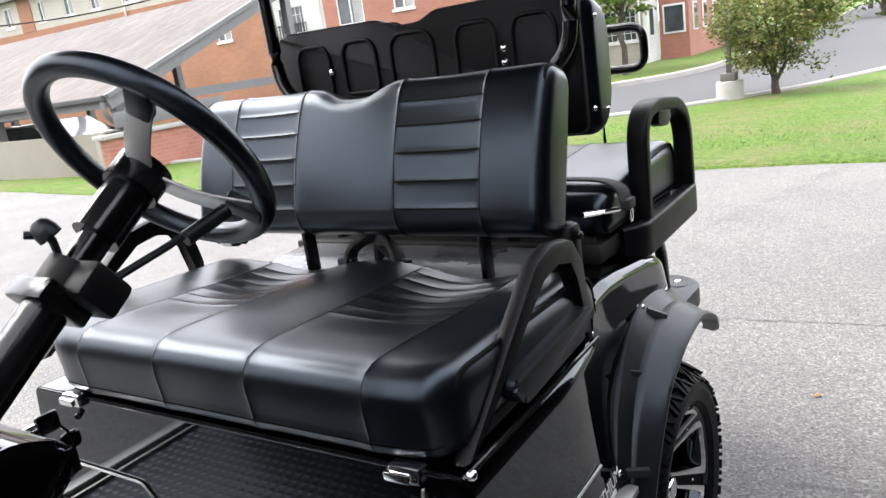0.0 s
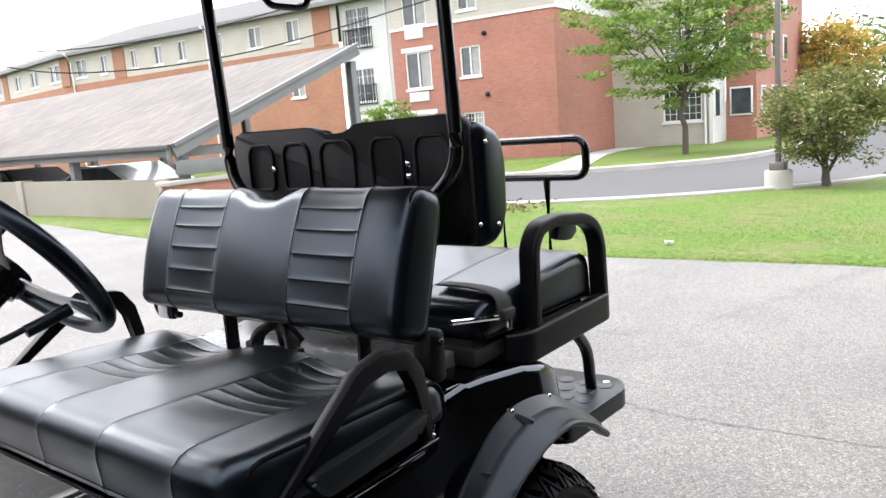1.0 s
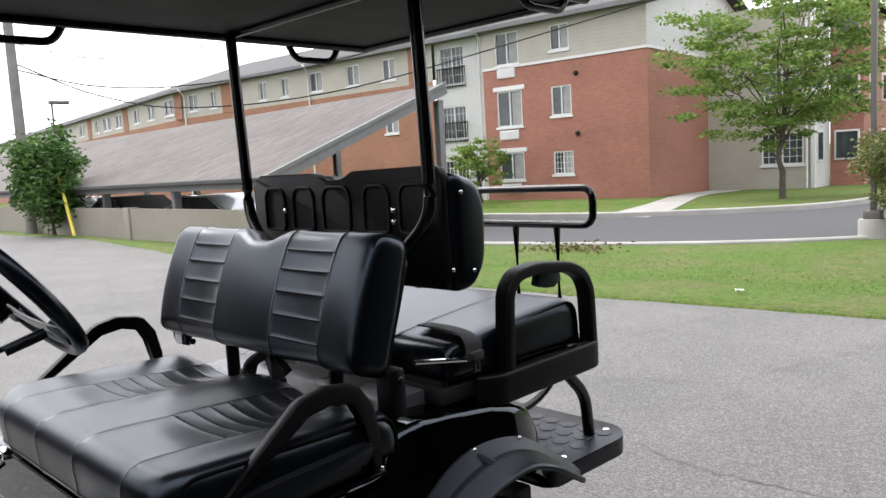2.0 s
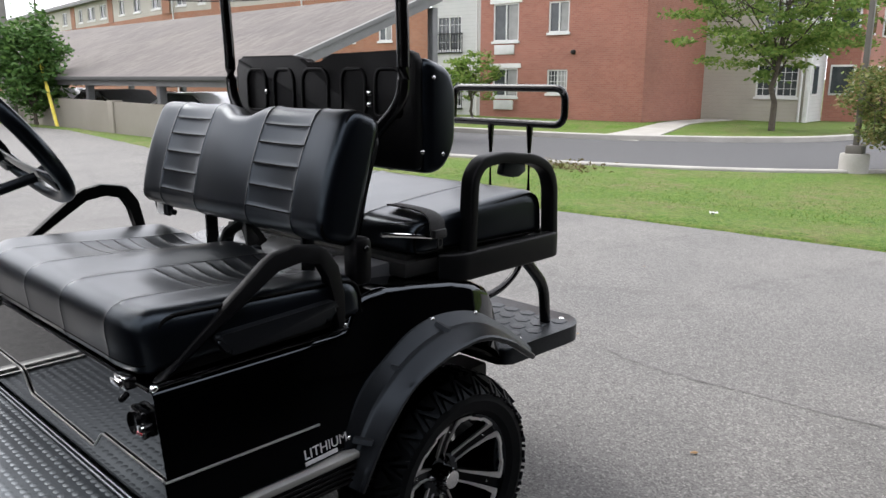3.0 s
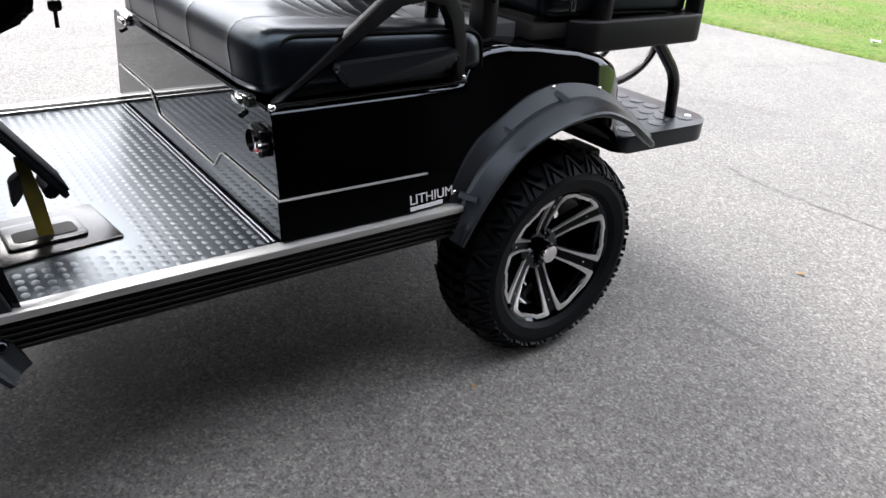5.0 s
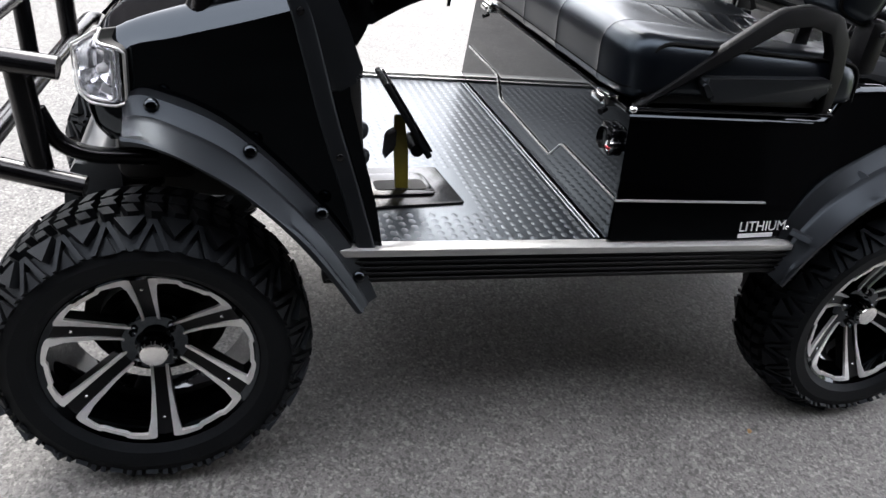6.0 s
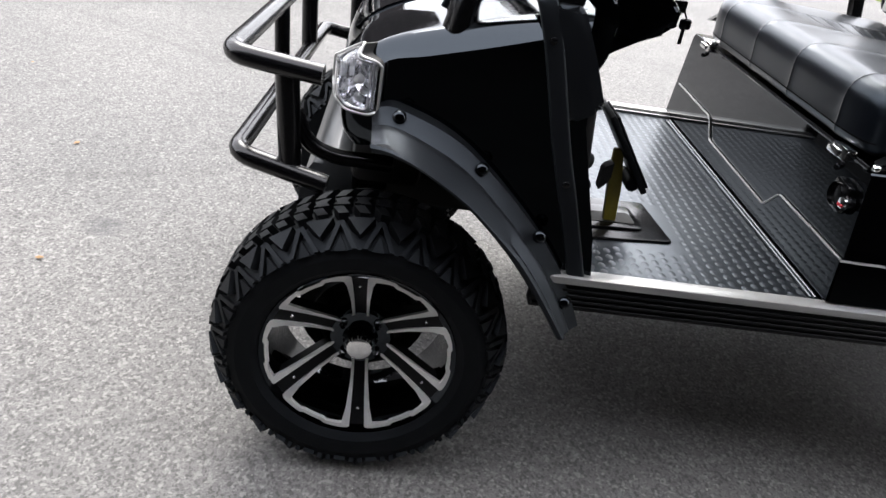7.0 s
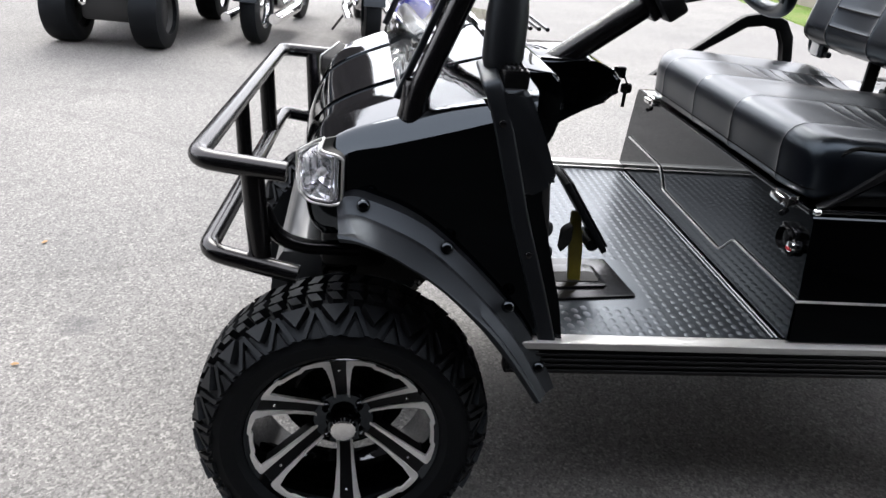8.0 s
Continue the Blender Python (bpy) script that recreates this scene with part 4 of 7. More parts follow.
# chassis
bm = bm_()
for a, b in ((0.22, 0.34), (far(0.34), far(0.22))):
    box(bm, 0.42, 2.05, a, b, 0.36, 0.46, 0.01)
for a, b in ((0.37, 0.44), (far(0.44), far(0.37))):
    box(bm, -0.08, 0.46, a, b, 0.43, 0.50, 0.01)
for x in (0.45, 0.9, 1.3, 1.95):
    box(bm, x - 0.04, x + 0.04, 0.22, far(0.22), 0.37, 0.45)
box(bm, 0.42, 1.28, 0.05, far(0.05), 0.44, 0.49)
part("chassis", bm, DARK, cart, "black steel chassis rails")
# hidden tray, made this deep to block light and darken the ground below
bm = bm_()
box(bm, 0.46, 1.36, 0.44, far(0.05), 0.15, 0.44, 0.02)
part("battery_tray", bm, DARK, cart)
for x in (0, 1.66):
    bm = bm_()
    tube(bm, [(x, 0.12, 0.285), (x, far(0.12), 0.285)], 0.035, 0, 12)
    if x:
        box(bm, x - 0.13, x + 0.13, 0.42, 0.66, 0.19, 0.4, 0.05)
    part("axle", bm, DARK, cart)
for k in (0, 1):
    bm = bm_()
    y = 0.24 if not k else far(0.24)
    tube(bm, [(-0.02, y, 0.33), (0.02, y + (0.03 if not k else -0.03), 0.70)], 0.016, 0, 10)
    tube(bm, [(-0.02 + 0.032 * math.cos(i * 0.55), y + 0.032 * math.sin(i * 0.55), 0.42 + i * 0.0024) for i in range(100)], 0.006, 0, 6)
    part("shock_absorber", bm, DARK, cart)

# floor with a rubber mat
bm = bm_()
box(bm, 0.36, 0.875, -0.010, 1.04, 0.485, 0.516, 0.004)
floor_pan = part("floor_mat", bm, MATRUB, cart, "black rubber mat with raised oval studs")
bm = bm_()
for i in range(20):
    for j in range(41):
        x, y = 0.395 + i * 0.0235, 0.014 + j * 0.0248 + (0.0124 if i % 2 else 0)
        if x > 0.845 or y > 1.025 or (0.385 < x < 0.635 and 0.12 < y < 0.36):
            continue
        ring = [bm.verts.new((x + 0.0078 * math.cos(a), y + 0.0106 * math.sin(a), 0.516)) for a in np.linspace(0, 2 * math.pi, 8, endpoint=False)]
        top = [bm.verts.new((v.co.x * 0.5 + x * 0.5, v.co.y * 0.6 + y * 0.4, 0.5166)) for v in ring]
        for k in range(8):
            bm.faces.new((ring[k], ring[(k + 1) % 8], top[(k + 1) % 8], top[k]))
        bm.faces.new(top)
studs = part("raised_studs", bm, MATRUB, floor_pan, angle=60)
studs["kind"] = "stuff"
bm = bm_()
for x in (0.852, 0.862):
    tube(bm, [(x, 0.005, 0.519), (x, 1.0, 0.519)], 0.0035, 0, 8)
part("mat_edge", bm, MATRUB, floor_pan)
bm = bm_()
box(bm, 0.37, 0.87, 1.03, 1.038, 0.51, 0.524, 0.002)
part("edge_strip", bm, TRIM, floor_pan, "bright metal edge of the floor")

# rocker panels
for k in (0, 1):
    bm = bm_()
    box(bm, 0.30, 1.30, -0.036, -0.004, 0.452, 0.512, 0.004)
    rock = part("rocker_panel", mirrored(bm) if k else bm, SHELL, cart, "black ribbed rocker panel")
    bm = bm_()
    for z in (0.462, 0.474, 0.486, 0.498):
        box(bm, 0.305, 1.295, -0.041, -0.034, z - 0.003, z + 0.003, 0.001, 1)
    part("ribs", mirrored(bm) if k else bm, SHELL, rock)
    bm = bm_()
    box(bm, 0.30, 1.30, -0.045, -0.010, 0.512, 0.5275, 0.003)
    part("trim_strip", mirrored(bm) if k else bm, TRIM, rock, "brushed silver strip along the sill")

# seat base and rear body in gloss black
TOPX = [0.878, 1.30, 1.335, 1.345, 1.355, 1.37, 1.39, 1.41, 1.476, 1.56, 1.70, 1.79, 1.857, 1.89, 1.91, 1.925, 1.93]
TOPZ = [0.787, 0.787, 0.79, 0.808, 0.824, 0.838, 0.846, 0.850, 0.853, 0.846, 0.828, 0.806, 0.776, 0.735, 0.70, 0.64, 0.60]


def body_ring(x):
    """The body's cross-section at x: up the near side, over the top, down the far side."""
    zt = float(np.interp(x, TOPX, TOPZ))
    zb = 0.53
    if abs(x - 1.66) < 0.374:
        zb = max(0.53, 0.285 + math.sqrt(0.374 ** 2 - (x - 1.66) ** 2))
    zb = min(zb, zt - 0.035)
    k = max(0.0, min(1.0, (x - 1.15) / 0.3))
    q = max(0.0, x - 1.75) ** 2 * 2.2 + 0.022 * k * k * (3 - 2 * k)

    def side(z):
        return -0.022 + 0.17 * (z - 0.55) + q
    r = min(0.028, (zt - zb) * 0.45)
    near = [(side(z), z) for z in np.linspace(zb, zt - r, 8)]
    y0 = near[-1][0]
    near += [(y0 + r * (1 - math.cos(a)), zt - r + r * math.sin(a)) for a in np.linspace(0.25, math.pi / 2, 6)]
    mid = [(y, zt) for y in np.linspace(near[-1][0], far(near[-1][0]), 9)[1:-1]]
    loop = near + mid + [(far(y), z) for y, z in near[::-1]]
    return [(x, y, z) for y, z in loop]


xs_ = sorted({*TOPX[1:], *np.round(np.linspace(0.868, 1.93, 70), 4)})
bm = bm_()
vs = grid(bm, [body_ring(x) for x in xs_])
bm.faces.new(vs[0])
bm.faces.new(vs[-1][::-1])
bmesh.ops.recalc_face_normals(bm, faces=bm.faces)
body = part("rear_body", bm, GLOSS, cart, "gloss black rear body and seat base", angle=40)

# seat base front panel with a raised lower step
bm = bm_()
prism(bm, [(-0.02, 0.53), (-0.008, 0.615), (0.268, 0.617), (0.325, 0.568), (0.70, 0.575), (0.745, 0.625), (1.0, 0.630), (1.02, 0.53)][::-1], 0.8645, 0.8690, "yz")
panel = part("access_panel", bm, GLOSS, body, "stepped lower panel")
LINE = 0.0025
bm = bm_()
tube(bm, [(0.864, -0.010, 0.616), (0.864, 0.268, 0.619), (0.864, 0.318, 0.570), (0.864, 0.695, 0.577), (0.864, 0.745, 0.628), (0.864, 1.02, 0.632)], LINE, 0.012, 6)
part("bright_line", bm, TRIM, body, "thin bright line on the panel")
bm = bm_()
tube(bm, [(0.864, -0.0125, 0.614), (1.215, -0.0135, 0.611)], LINE, 0, 6)
part("bright_line", bm, TRIM, body)
bm = bm_()
tube(bm, [(0.872, 0.022, 0.79), (1.10, 0.02, 0.793), (1.33, 0.02, 0.793)], 0.004, 0, 8)
tube(bm, [(0.866, 0.03, 0.783), (0.866, 1.01, 0.783)], 0.0035, 0, 8)
part("edge_bead", bm, SATIN, body)
for y in (0.111, 0.878):
    bm = bm_()
    box(bm, 0.848, 0.872, y - 0.025, y + 0.025, 0.771, 0.796, 0.004)
    box(bm, 0.842, 0.856, y - 0.012, y + 0.03, 0.774, 0.788, 0.003)
    lt = part("latch", bm, CHROME, body, "small chrome seat latch")
    bm = bm_()
    tube(bm, [(0.846, y - 0.035, 0.77), (0.83, y - 0.045, 0.766)], 0.006, 0, 8)
    part("catch", bm, SATIN, lt)
bm = bm_()
dome(bm, (0.872, 0.018, 0.789), 0.008, 0.008, (-0.5, -0.3, 0.8))
part("corner_screw", bm, CHROME, body)
bm = bm_()
prism(bm, rounded([(0.036, 0.684), (0.036, 0.742), (0.088, 0.746), (0.092, 0.688)], 0.012, 3), 0.852, 0.868, "yz", 0.004)
lathe(bm, [(0.022, 0.0), (0.022, 0.010), (0.014, 0.014)], (0.845, 0.064, 0.716), "x", 16)
port_ = part("charge_port", bm, SATIN, body, "black charge port cover")
bm = bm_()
lathe(bm, [(0.012, 0.008), (0.013, -0.006), (0.009, -0.010), (0.0005, -0.011)], (0.856, 0.028, 0.713), "x", 16)
part("knob", bm, SATIN, port_)
bm = bm_()
lathe(bm, [(0.011, -0.008), (0.011, -0.013), (0.0005, -0.015)], (0.856, 0.028, 0.713), "x", 14)
part("knob_face", bm, CHROME, port_, "silver knob face")
bm = bm_()
box(bm, 0.8405, 0.843, 0.020, 0.036, 0.706, 0.711)
part("red_mark", bm, REDLENS, port_, "small red mark")


# ---- upholstery ----
def pad(name, outline, place, y0, y1, rnd, seams, pleats, shape, label, parent=cart, step=0.03, groove=0.0013):
    """A cushion: a rounded closed outline (a, b) carried across the cart, with seams and stitched pleats pressed in.
    pleats: (y from, y to, lengths along the outline); shape(y, a, b) bends the outline at y."""
    pts = [Vector((*p, 0)) for p in outline]
    n = len(pts)
    cum = [0.0]
    for i in range(n):
        cum.append(cum[-1] + (pts[(i + 1) % n] - pts[i]).length)
    total = cum[-1]

    def at(s):
        s %= total
        i = int(np.searchsorted(cum, s, side="right")) - 1
        i = min(i, n - 1)
        t = (s - cum[i]) / max(cum[i + 1] - cum[i], 1e-9)
        return pts[i].lerp(pts[(i + 1) % n], t)

    ss = set(np.round(np.linspace(0, total, 72, endpoint=False), 5))
    for _, _, cuts in pleats:
        for c in cuts:
            ss |= {round(c + d, 5) for d in (-0.012, -0.006, -0.0022, 0, 0.0022, 0.006, 0.012)}
    ss = sorted(ss)
    cuts_y = [s for s in seams] + [y for p in pleats for y in p[:2]]
    yy = set(np.round(np.linspace(y0 + rnd, y1 - rnd, int((y1 - y0) / step)), 5))
    for s in cuts_y:
        yy |= {round(s + d, 5) for d in (-0.014, -0.007, -0.003, -0.0012, 0.0012, 0.003, 0.007, 0.014)}
    ca = sum(p.x for p in pts) / n
    cb = sum(p.y for p in pts) / n
    ha = max(abs(p.x - ca) for p in pts)
    hb = max(abs(p.y - cb) for p in pts)
    stations = [(y0 + rnd * (1 - math.sin(t)), rnd * (1 - math.cos(t))) for t in np.linspace(math.pi / 2, 0, 7)]
    stations += [(y, 0.0) for y in sorted(yy) if y0 + rnd < y < y1 - rnd]
    stations += [(y1 - rnd * (1 - math.sin(t)), rnd * (1 - math.cos(t))) for t in np.linspace(0, math.pi / 2, 7)]
    # the first and last stations are the flat ends
    rows, tags = [], []
    for y, inset in stations:
        row = []
        for s in ss:
            p = at(s)
            t = (at(s + 0.002) - at(s - 0.002)).normalized()
            nrm = Vector((t.y, -t.x, 0))
            d = 0.0
            for c in seams:
                d += groove * math.exp(-((y - c) / 0.0032) ** 2) + 0.0012 * math.exp(-((y - c) / 0.014) ** 2)
            for a, b, cuts in pleats:
                if a < y < b:
                    edge = min(1.0, (y - a) / 0.012, (b - y) / 0.012)
                    for c in cuts:
                        d += edge * (groove * math.exp(-((s - c) / 0.003) ** 2) + 0.001 * math.exp(-((s - c) / 0.010) ** 2))
            q = p - nrm * d
            a = ca + (q.x - ca) * (1 - inset / ha)
            b = cb + (q.y - cb) * (1 - inset / hb)
            a, b = shape(y, a, b)
            row.append(place(a, y, b))
        rows.append(row)
    bm = bm_()
    vs = grid(bm, rows, True)
    bm.faces.new(vs[0])
    bm.faces.new(vs[-1][::-1])
    ys_ = [s[0] for s in stations]
    bm.faces.ensure_lookup_table()
    k = len(ss)
    for i in range(len(rows) - 1):
        m = (ys_[i] + ys_[i + 1]) / 2
        for j in range(k):
            sm = (ss[j] + ss[j + 1]) / 2 if j + 1 < k else -1.0
            if any(abs(m - c) < 0.0013 for c in seams) or any(a < m < b and any(abs(sm - c) < 0.0012 for c in cuts) for a, b, cuts in pleats):
                bm.faces[i * k + j].material_index = 1
    bmesh.ops.recalc_face_normals(bm, faces=bm.faces)
    return part(name, bm, [VINYL, SEAM], parent, label, angle=75)


def bump1(y, c, w):
    return math.exp(-((y - c) / w) ** 2)


# front seat cushion: outline in x, z
cush = rounded([(0.86, 0.795), (0.845, 0.925), (1.39, 0.905), (1.40, 0.80)], [0.02, 0.125, 0.05, 0.02], 9)


def cush_shape(y, a, b):
    k = max(0.0, min(1.0, (a - 0.98) / 0.25)) * max(0.0, min(1.0, (b - 0.84) / 0.05))
    dip = 0.024 * (bump1(y, 0.275, 0.11) + bump1(y, 0.706, 0.11)) * k
    crown = 0.012 * (bump1(y, 0.493, 0.12)) * k
    u = min(1.0, max(0.0, (y - 0.845) / 0.15, 0.6 * (0.15 - y) / 0.12))
    a += 0.075 * u * u * max(0.0, 1 - (a - 0.845) / 0.3)
    return a, b - dip + crown


pl = [0.33 + 0.043 * i for i in range(8)]
pad("seat_cushion", cush, lambda a, y, b: (a, y, b), 0.035, 1.0, 0.045, [0.163, 0.387, 0.60, 0.812], [(0.165, 0.385, pl), (0.602, 0.81, pl), (0.06, 0.96, [0.036])], cush_shape, "black vinyl bench cushion with stitched pleats", groove=0.0007)

# front backrest: a is thickness (0 at the front), b is height along the tilt
TILT = radians(19)


def lean(x0, z0, t):
    return lambda a, y, b: (x0 + b * math.sin(t) + a * math.cos(t), y, z0 + b * math.cos(t) - a * math.sin(t))


back = rounded([(0.115, 0.0), (0.0, 0.0), (0.0, 0.315), (0.10, 0.315)], [0.03, 0.045, 0.04, 0.03], 6)


def back_shape(y, a, b):
    k = max(0.0, min(1.0, (b - 0.16) / 0.15))
    b -= 0.030 * k * math.exp(-((y - 0.55) / 0.075) ** 4)
    belly = 0.014 * math.sin(math.pi * max(0, min(1, b / 0.31))) if a < 0.05 else 0.0
    side = 0.010 * (bump1(y, 0.32, 0.11) + bump1(y, 0.78, 0.11)) if a < 0.05 else 0.0
    return a - belly + side, b


bl = [0.163, 0.216, 0.272, 0.326, 0.374]
pad("seat_back", back, lean(1.315, 0.985, TILT), 0.095, 1.005, 0.03, [0.225, 0.42, 0.682, 0.878], [(0.227, 0.418, bl), (0.684, 0.876, bl)], back_shape, "black vinyl backrest with two pleated panels")
for y in (0.097, 1.003):
    bm = bm_()
    ln = lean(1.315, 0.985, TILT)
    loop = [ln(*(p[0], y + (0.012 if y < 0.5 else -0.012), p[1])) for p in rounded([(0.11, 0.006), (0.005, 0.006), (0.005, 0.309), (0.097, 0.309)], 0.035, 6)]
    tube(bm, loop, 0.0042, 0, 8, (0, 1, 0), True)
    part("piping", bm, SEAM, cart)
bm = bm_()
loop = [(p[0], 0.046, p[1]) for p in rounded([(0.905, 0.80), (0.893, 0.912), (1.38, 0.895), (1.388, 0.805)], [0.02, 0.065, 0.045, 0.02], 7)]
tube(bm, loop, 0.004, 0, 8, (0, 1, 0), True)
part("piping", bm, SEAM, cart)
bm = bm_()
ln = lean(1.315, 0.985, TILT)
prism(bm, rounded([(0.12, 0.03), (0.97, 0.03), (0.97, 0.28), (0.12, 0.28)], 0.03, 4), 0.0, 0.012, "yz")
for v in bm.verts:
    v.co = Vector(ln(0.112 + v.co.x, v.co.y, v.co.z))
part("backrest_panel", bm, SHELL, cart, "black plastic back panel")
for y in (0.27, 0.735):
    bm = bm_()
    sweep(bm, fillet([(1.44, y, 1.10), (1.405, y, 0.99), (1.405, y, 0.82)], 0.03), rrect(0.036, 0.012, 0.003), (0, 1, 0))
    pst = part("backrest_post", bm, SATIN, cart)
    bolts([(1.396, y, 0.975)], (-1, 0, 0), 0.008, 0.007, CHROME, pst, "nut")

bm = bm_()
prism(bm, rounded([(1.385, 0.80), (1.385, 0.862), (1.47, 0.876), (1.59, 0.88), (1.60, 0.80)], 0.012, 3), 0.16, far(0.14), "xz", 0.006)
part("rear_shelf", bm, SHELFGREY, cart, "smooth dark shelf behind the front seat")

# armrests
arm = [(0.882, 0.792), (1.132, 0.984), (1.150, 0.993), (1.204, 1.003), (1.265, 0.993), (1.284, 0.985), (1.315, 0.941), (1.330, 0.872), (1.330, 0.79), (1.299, 0.79), (1.299, 0.854), (1.292, 0.920), (1.268, 0.961), (1.213, 0.975), (1.153, 0.966), (0.905, 0.792)]
for k in (0, 1):
    bm = bm_()
    prism(bm, arm, 0.026, 0.056, "xz", 0.009)
    bm2 = bm if not k else mirrored(bm)
    if k:
        bmesh.ops.translate(bm2, verts=bm2.verts, vec=(0.02, 0.05, 0.03))
    ar = part("armrest", bm2, SHELL, cart, "black moulded armrest frame")
    bm = bm_()
    prism(bm, rounded([(0.915, 0.797), (1.0, 0.852), (1.30, 0.868), (1.325, 0.80)], 0.012, 3), 0.040, 0.064, "xz", 0.004)
    part("skirt", mirrored(bm) if k else bm, SHELL, ar)
    bm = bm_()
    prism(bm, rounded([(1.000, 0.848), (1.006, 0.858), (1.285, 0.869), (1.300, 0.862), (1.296, 0.848), (1.265, 0.823), (1.040, 0.812), (1.024, 0.815)], 0.008, 3), 0.012, 0.044, "xz", 0.011)
    part("arm_pad", mirrored(bm) if k else bm, MATTE, ar, "raised matte pad")
    bolts([(1.325, 0.03 if not k else far(0.03), 0.80)], (0, -1 if not k else 1, 0), 0.006, 0.005, CHROME, ar)

# ---- rear seat ----
bm = bm_()
box(bm, 1.41, 1.462, 0.085, 0.14, 0.86, 0.975, 0.014)
br = part("seat_bracket", bm, SHELL, cart)
bolts([(1.438, 0.084, 0.951)], (0, -1, 0), 0.008, 0.008, SATIN, br)
bm = bm_()
box(bm, 1.60, 1.80, 0.12, far(0.12), 0.80, 0.90, 0.01)
box(bm, 1.58, 2.1, 0.10, far(0.10), 0.845, 0.885, 0.006)
part("rear_seat_frame", bm, DARK, cart, "black steel rear seat frame")
bm = bm_()
tube(bm, [(1.50, 0.10, 0.972), (1.66, 0.085, 0.945)], 0.006, 0, 8)
part("hinge_rod", bm, CHROME, cart, "bright steel hinge rod")
bm = bm_()
ring = fillet([(1.70, 0.10, 0.853), (1.742, 0.066, 0.853), (2.19, 0.066, 0.853), (2.19, far(0.066), 0.853), (1.742, far(0.066), 0.853), (1.70, far(0.10), 0.853)], 0.05, 6)
sweep(bm, ring, rrect(0.035, 0.078, 0.008))
box(bm, 1.76, 2.18, 0.07, far(0.07), 0.85, 0.874, 0.004)
tray = part("seat_tray", bm, SHELL, cart, "black moulded surround of the rear seat")
rear_out = rounded([(1.60, 0.90), (1.60, 0.983), (2.135, 1.025), (2.145, 0.885)], [0.02, 0.04, 0.07, 0.02], 7)


def rear_shape(y, a, b):
    k = max(0.0, min(1.0, (b - 0.93) / 0.06))
    return a, b + 0.006 * k * math.sin((a - 1.6) / 0.55 * math.pi)


pad("rear_seat_cushion", rear_out, lambda a, y, b: (a, y, b), 0.088, far(0.088), 0.035, [0.30, 0.75], [], rear_shape, "black vinyl rear-facing seat cushion")
bm = bm_()
loop = [(p[0], 0.097, p[1]) for p in rounded([(1.61, 0.905), (1.61, 0.973), (2.125, 1.016), (2.135, 0.892)], [0.02, 0.04, 0.065, 0.02], 7)]
tube(bm, loop, 0.004, 0, 8, (0, 1, 0), True)
part("piping", bm, SEAM, cart)

# rear backrest and its moulded shell
rb = rounded([(1.682, 1.10), (1.674, 1.40), (1.772, 1.372), (1.80, 1.31), (1.795, 1.16), (1.742, 1.10)], [0.02, 0.03, 0.03, 0.03, 0.04, 0.03], 5)


def rb_shape(y, a, b):
    k = max(0.0, min(1.0, (b - 1.25) / 0.15))
    return a, b - 0.022 * k * math.exp(-((y - 0.55) / 0.06) ** 4)


pad("rear_backrest", rb, lambda a, y, b: (a, y, b), 0.12, far(0.10), 0.03, [0.28, 0.44, 0.64, 0.80], [], rb_shape, "black vinyl rear-facing backrest")
shell = rounded([(0.135, 1.11), (0.135, 1.395), (0.165, 1.414), (0.475, 1.409), (0.515, 1.388), (0.60, 1.388), (0.635, 1.409), (0.935, 1.41), (0.96, 1.39), (0.965, 1.11)], 0.02, 3)
bm = bm_()
prism(bm, shell[::-1], 1.654, 1.682, "yz", 0.006)
sh = part("backrest_shell", bm, SHELL, cart, "black moulded shell with five raised frames")
for y in (0.235, 0.375, 0.545, 0.70, 0.845):
    bm = bm_()
    w2 = 0.05 if y != 0.545 else 0.06
    loop = [(1.652, p[0], p[1]) for p in rounded([(y - w2, 1.245), (y + w2, 1.245), (y + w2, 1.345), (y + w2 * 0.7, 1.368), (y - w2 * 0.7, 1.368), (y - w2, 1.345)], 0.02, 4)]
    sweep(bm, loop, rrect(0.010, 0.010, 0.004, 2), (1, 0, 0), True)
    part("raised_frame", bm, SHELL, sh)
bolts([(1.654, 0.306, 1.305), (1.654, 0.789, 1.303), (1.654, 0.306, 1.275)], (-1, 0, 0), 0.009, 0.01, CHROME, sh)
bolts([(1.70, 0.119, 1.345), (1.735, 0.119, 1.15), (1.66, 0.119, 1.16)], (0, -1, 0), 0.006, 0.006, CHROME, sh)
for y in (0.42, 0.64):
    bm = bm_()
    tube(bm, [(1.67, y, 1.14), (1.66, y, 0.95)], 0.013, 0, 10)
    part("backrest_support", bm, SATIN, cart)

# grab bars beside the rear seat
gb = [(1.79, 0.885), (1.80, 1.085), (1.835, 1.125), (1.92, 1.133), (2.06, 1.118), (2.125, 1.09), (2.155, 1.04), (2.162, 0.885)]
for k in (0, 1):
    bm = bm_()
    sweep(bm, fillet([(x, 0.078, z) for x, z in gb], 0.03), rrect(0.030, 0.046, 0.006), (0, 1, 0))
    g = part("grab_bar", mirrored(bm) if k else bm, SHELL, cart, "black padded grab bar")
    bm = bm_()
    prism(bm, rounded([(1.92, 1.085), (1.93, 1.118), (2.02, 1.11), (2.025, 1.085), (1.99, 1.072), (1.95, 1.075)], 0.006, 3), 0.066, 0.09, "xz", 0.003)
    part("finger_rest", mirrored(bm) if k else bm, MATTE, g)

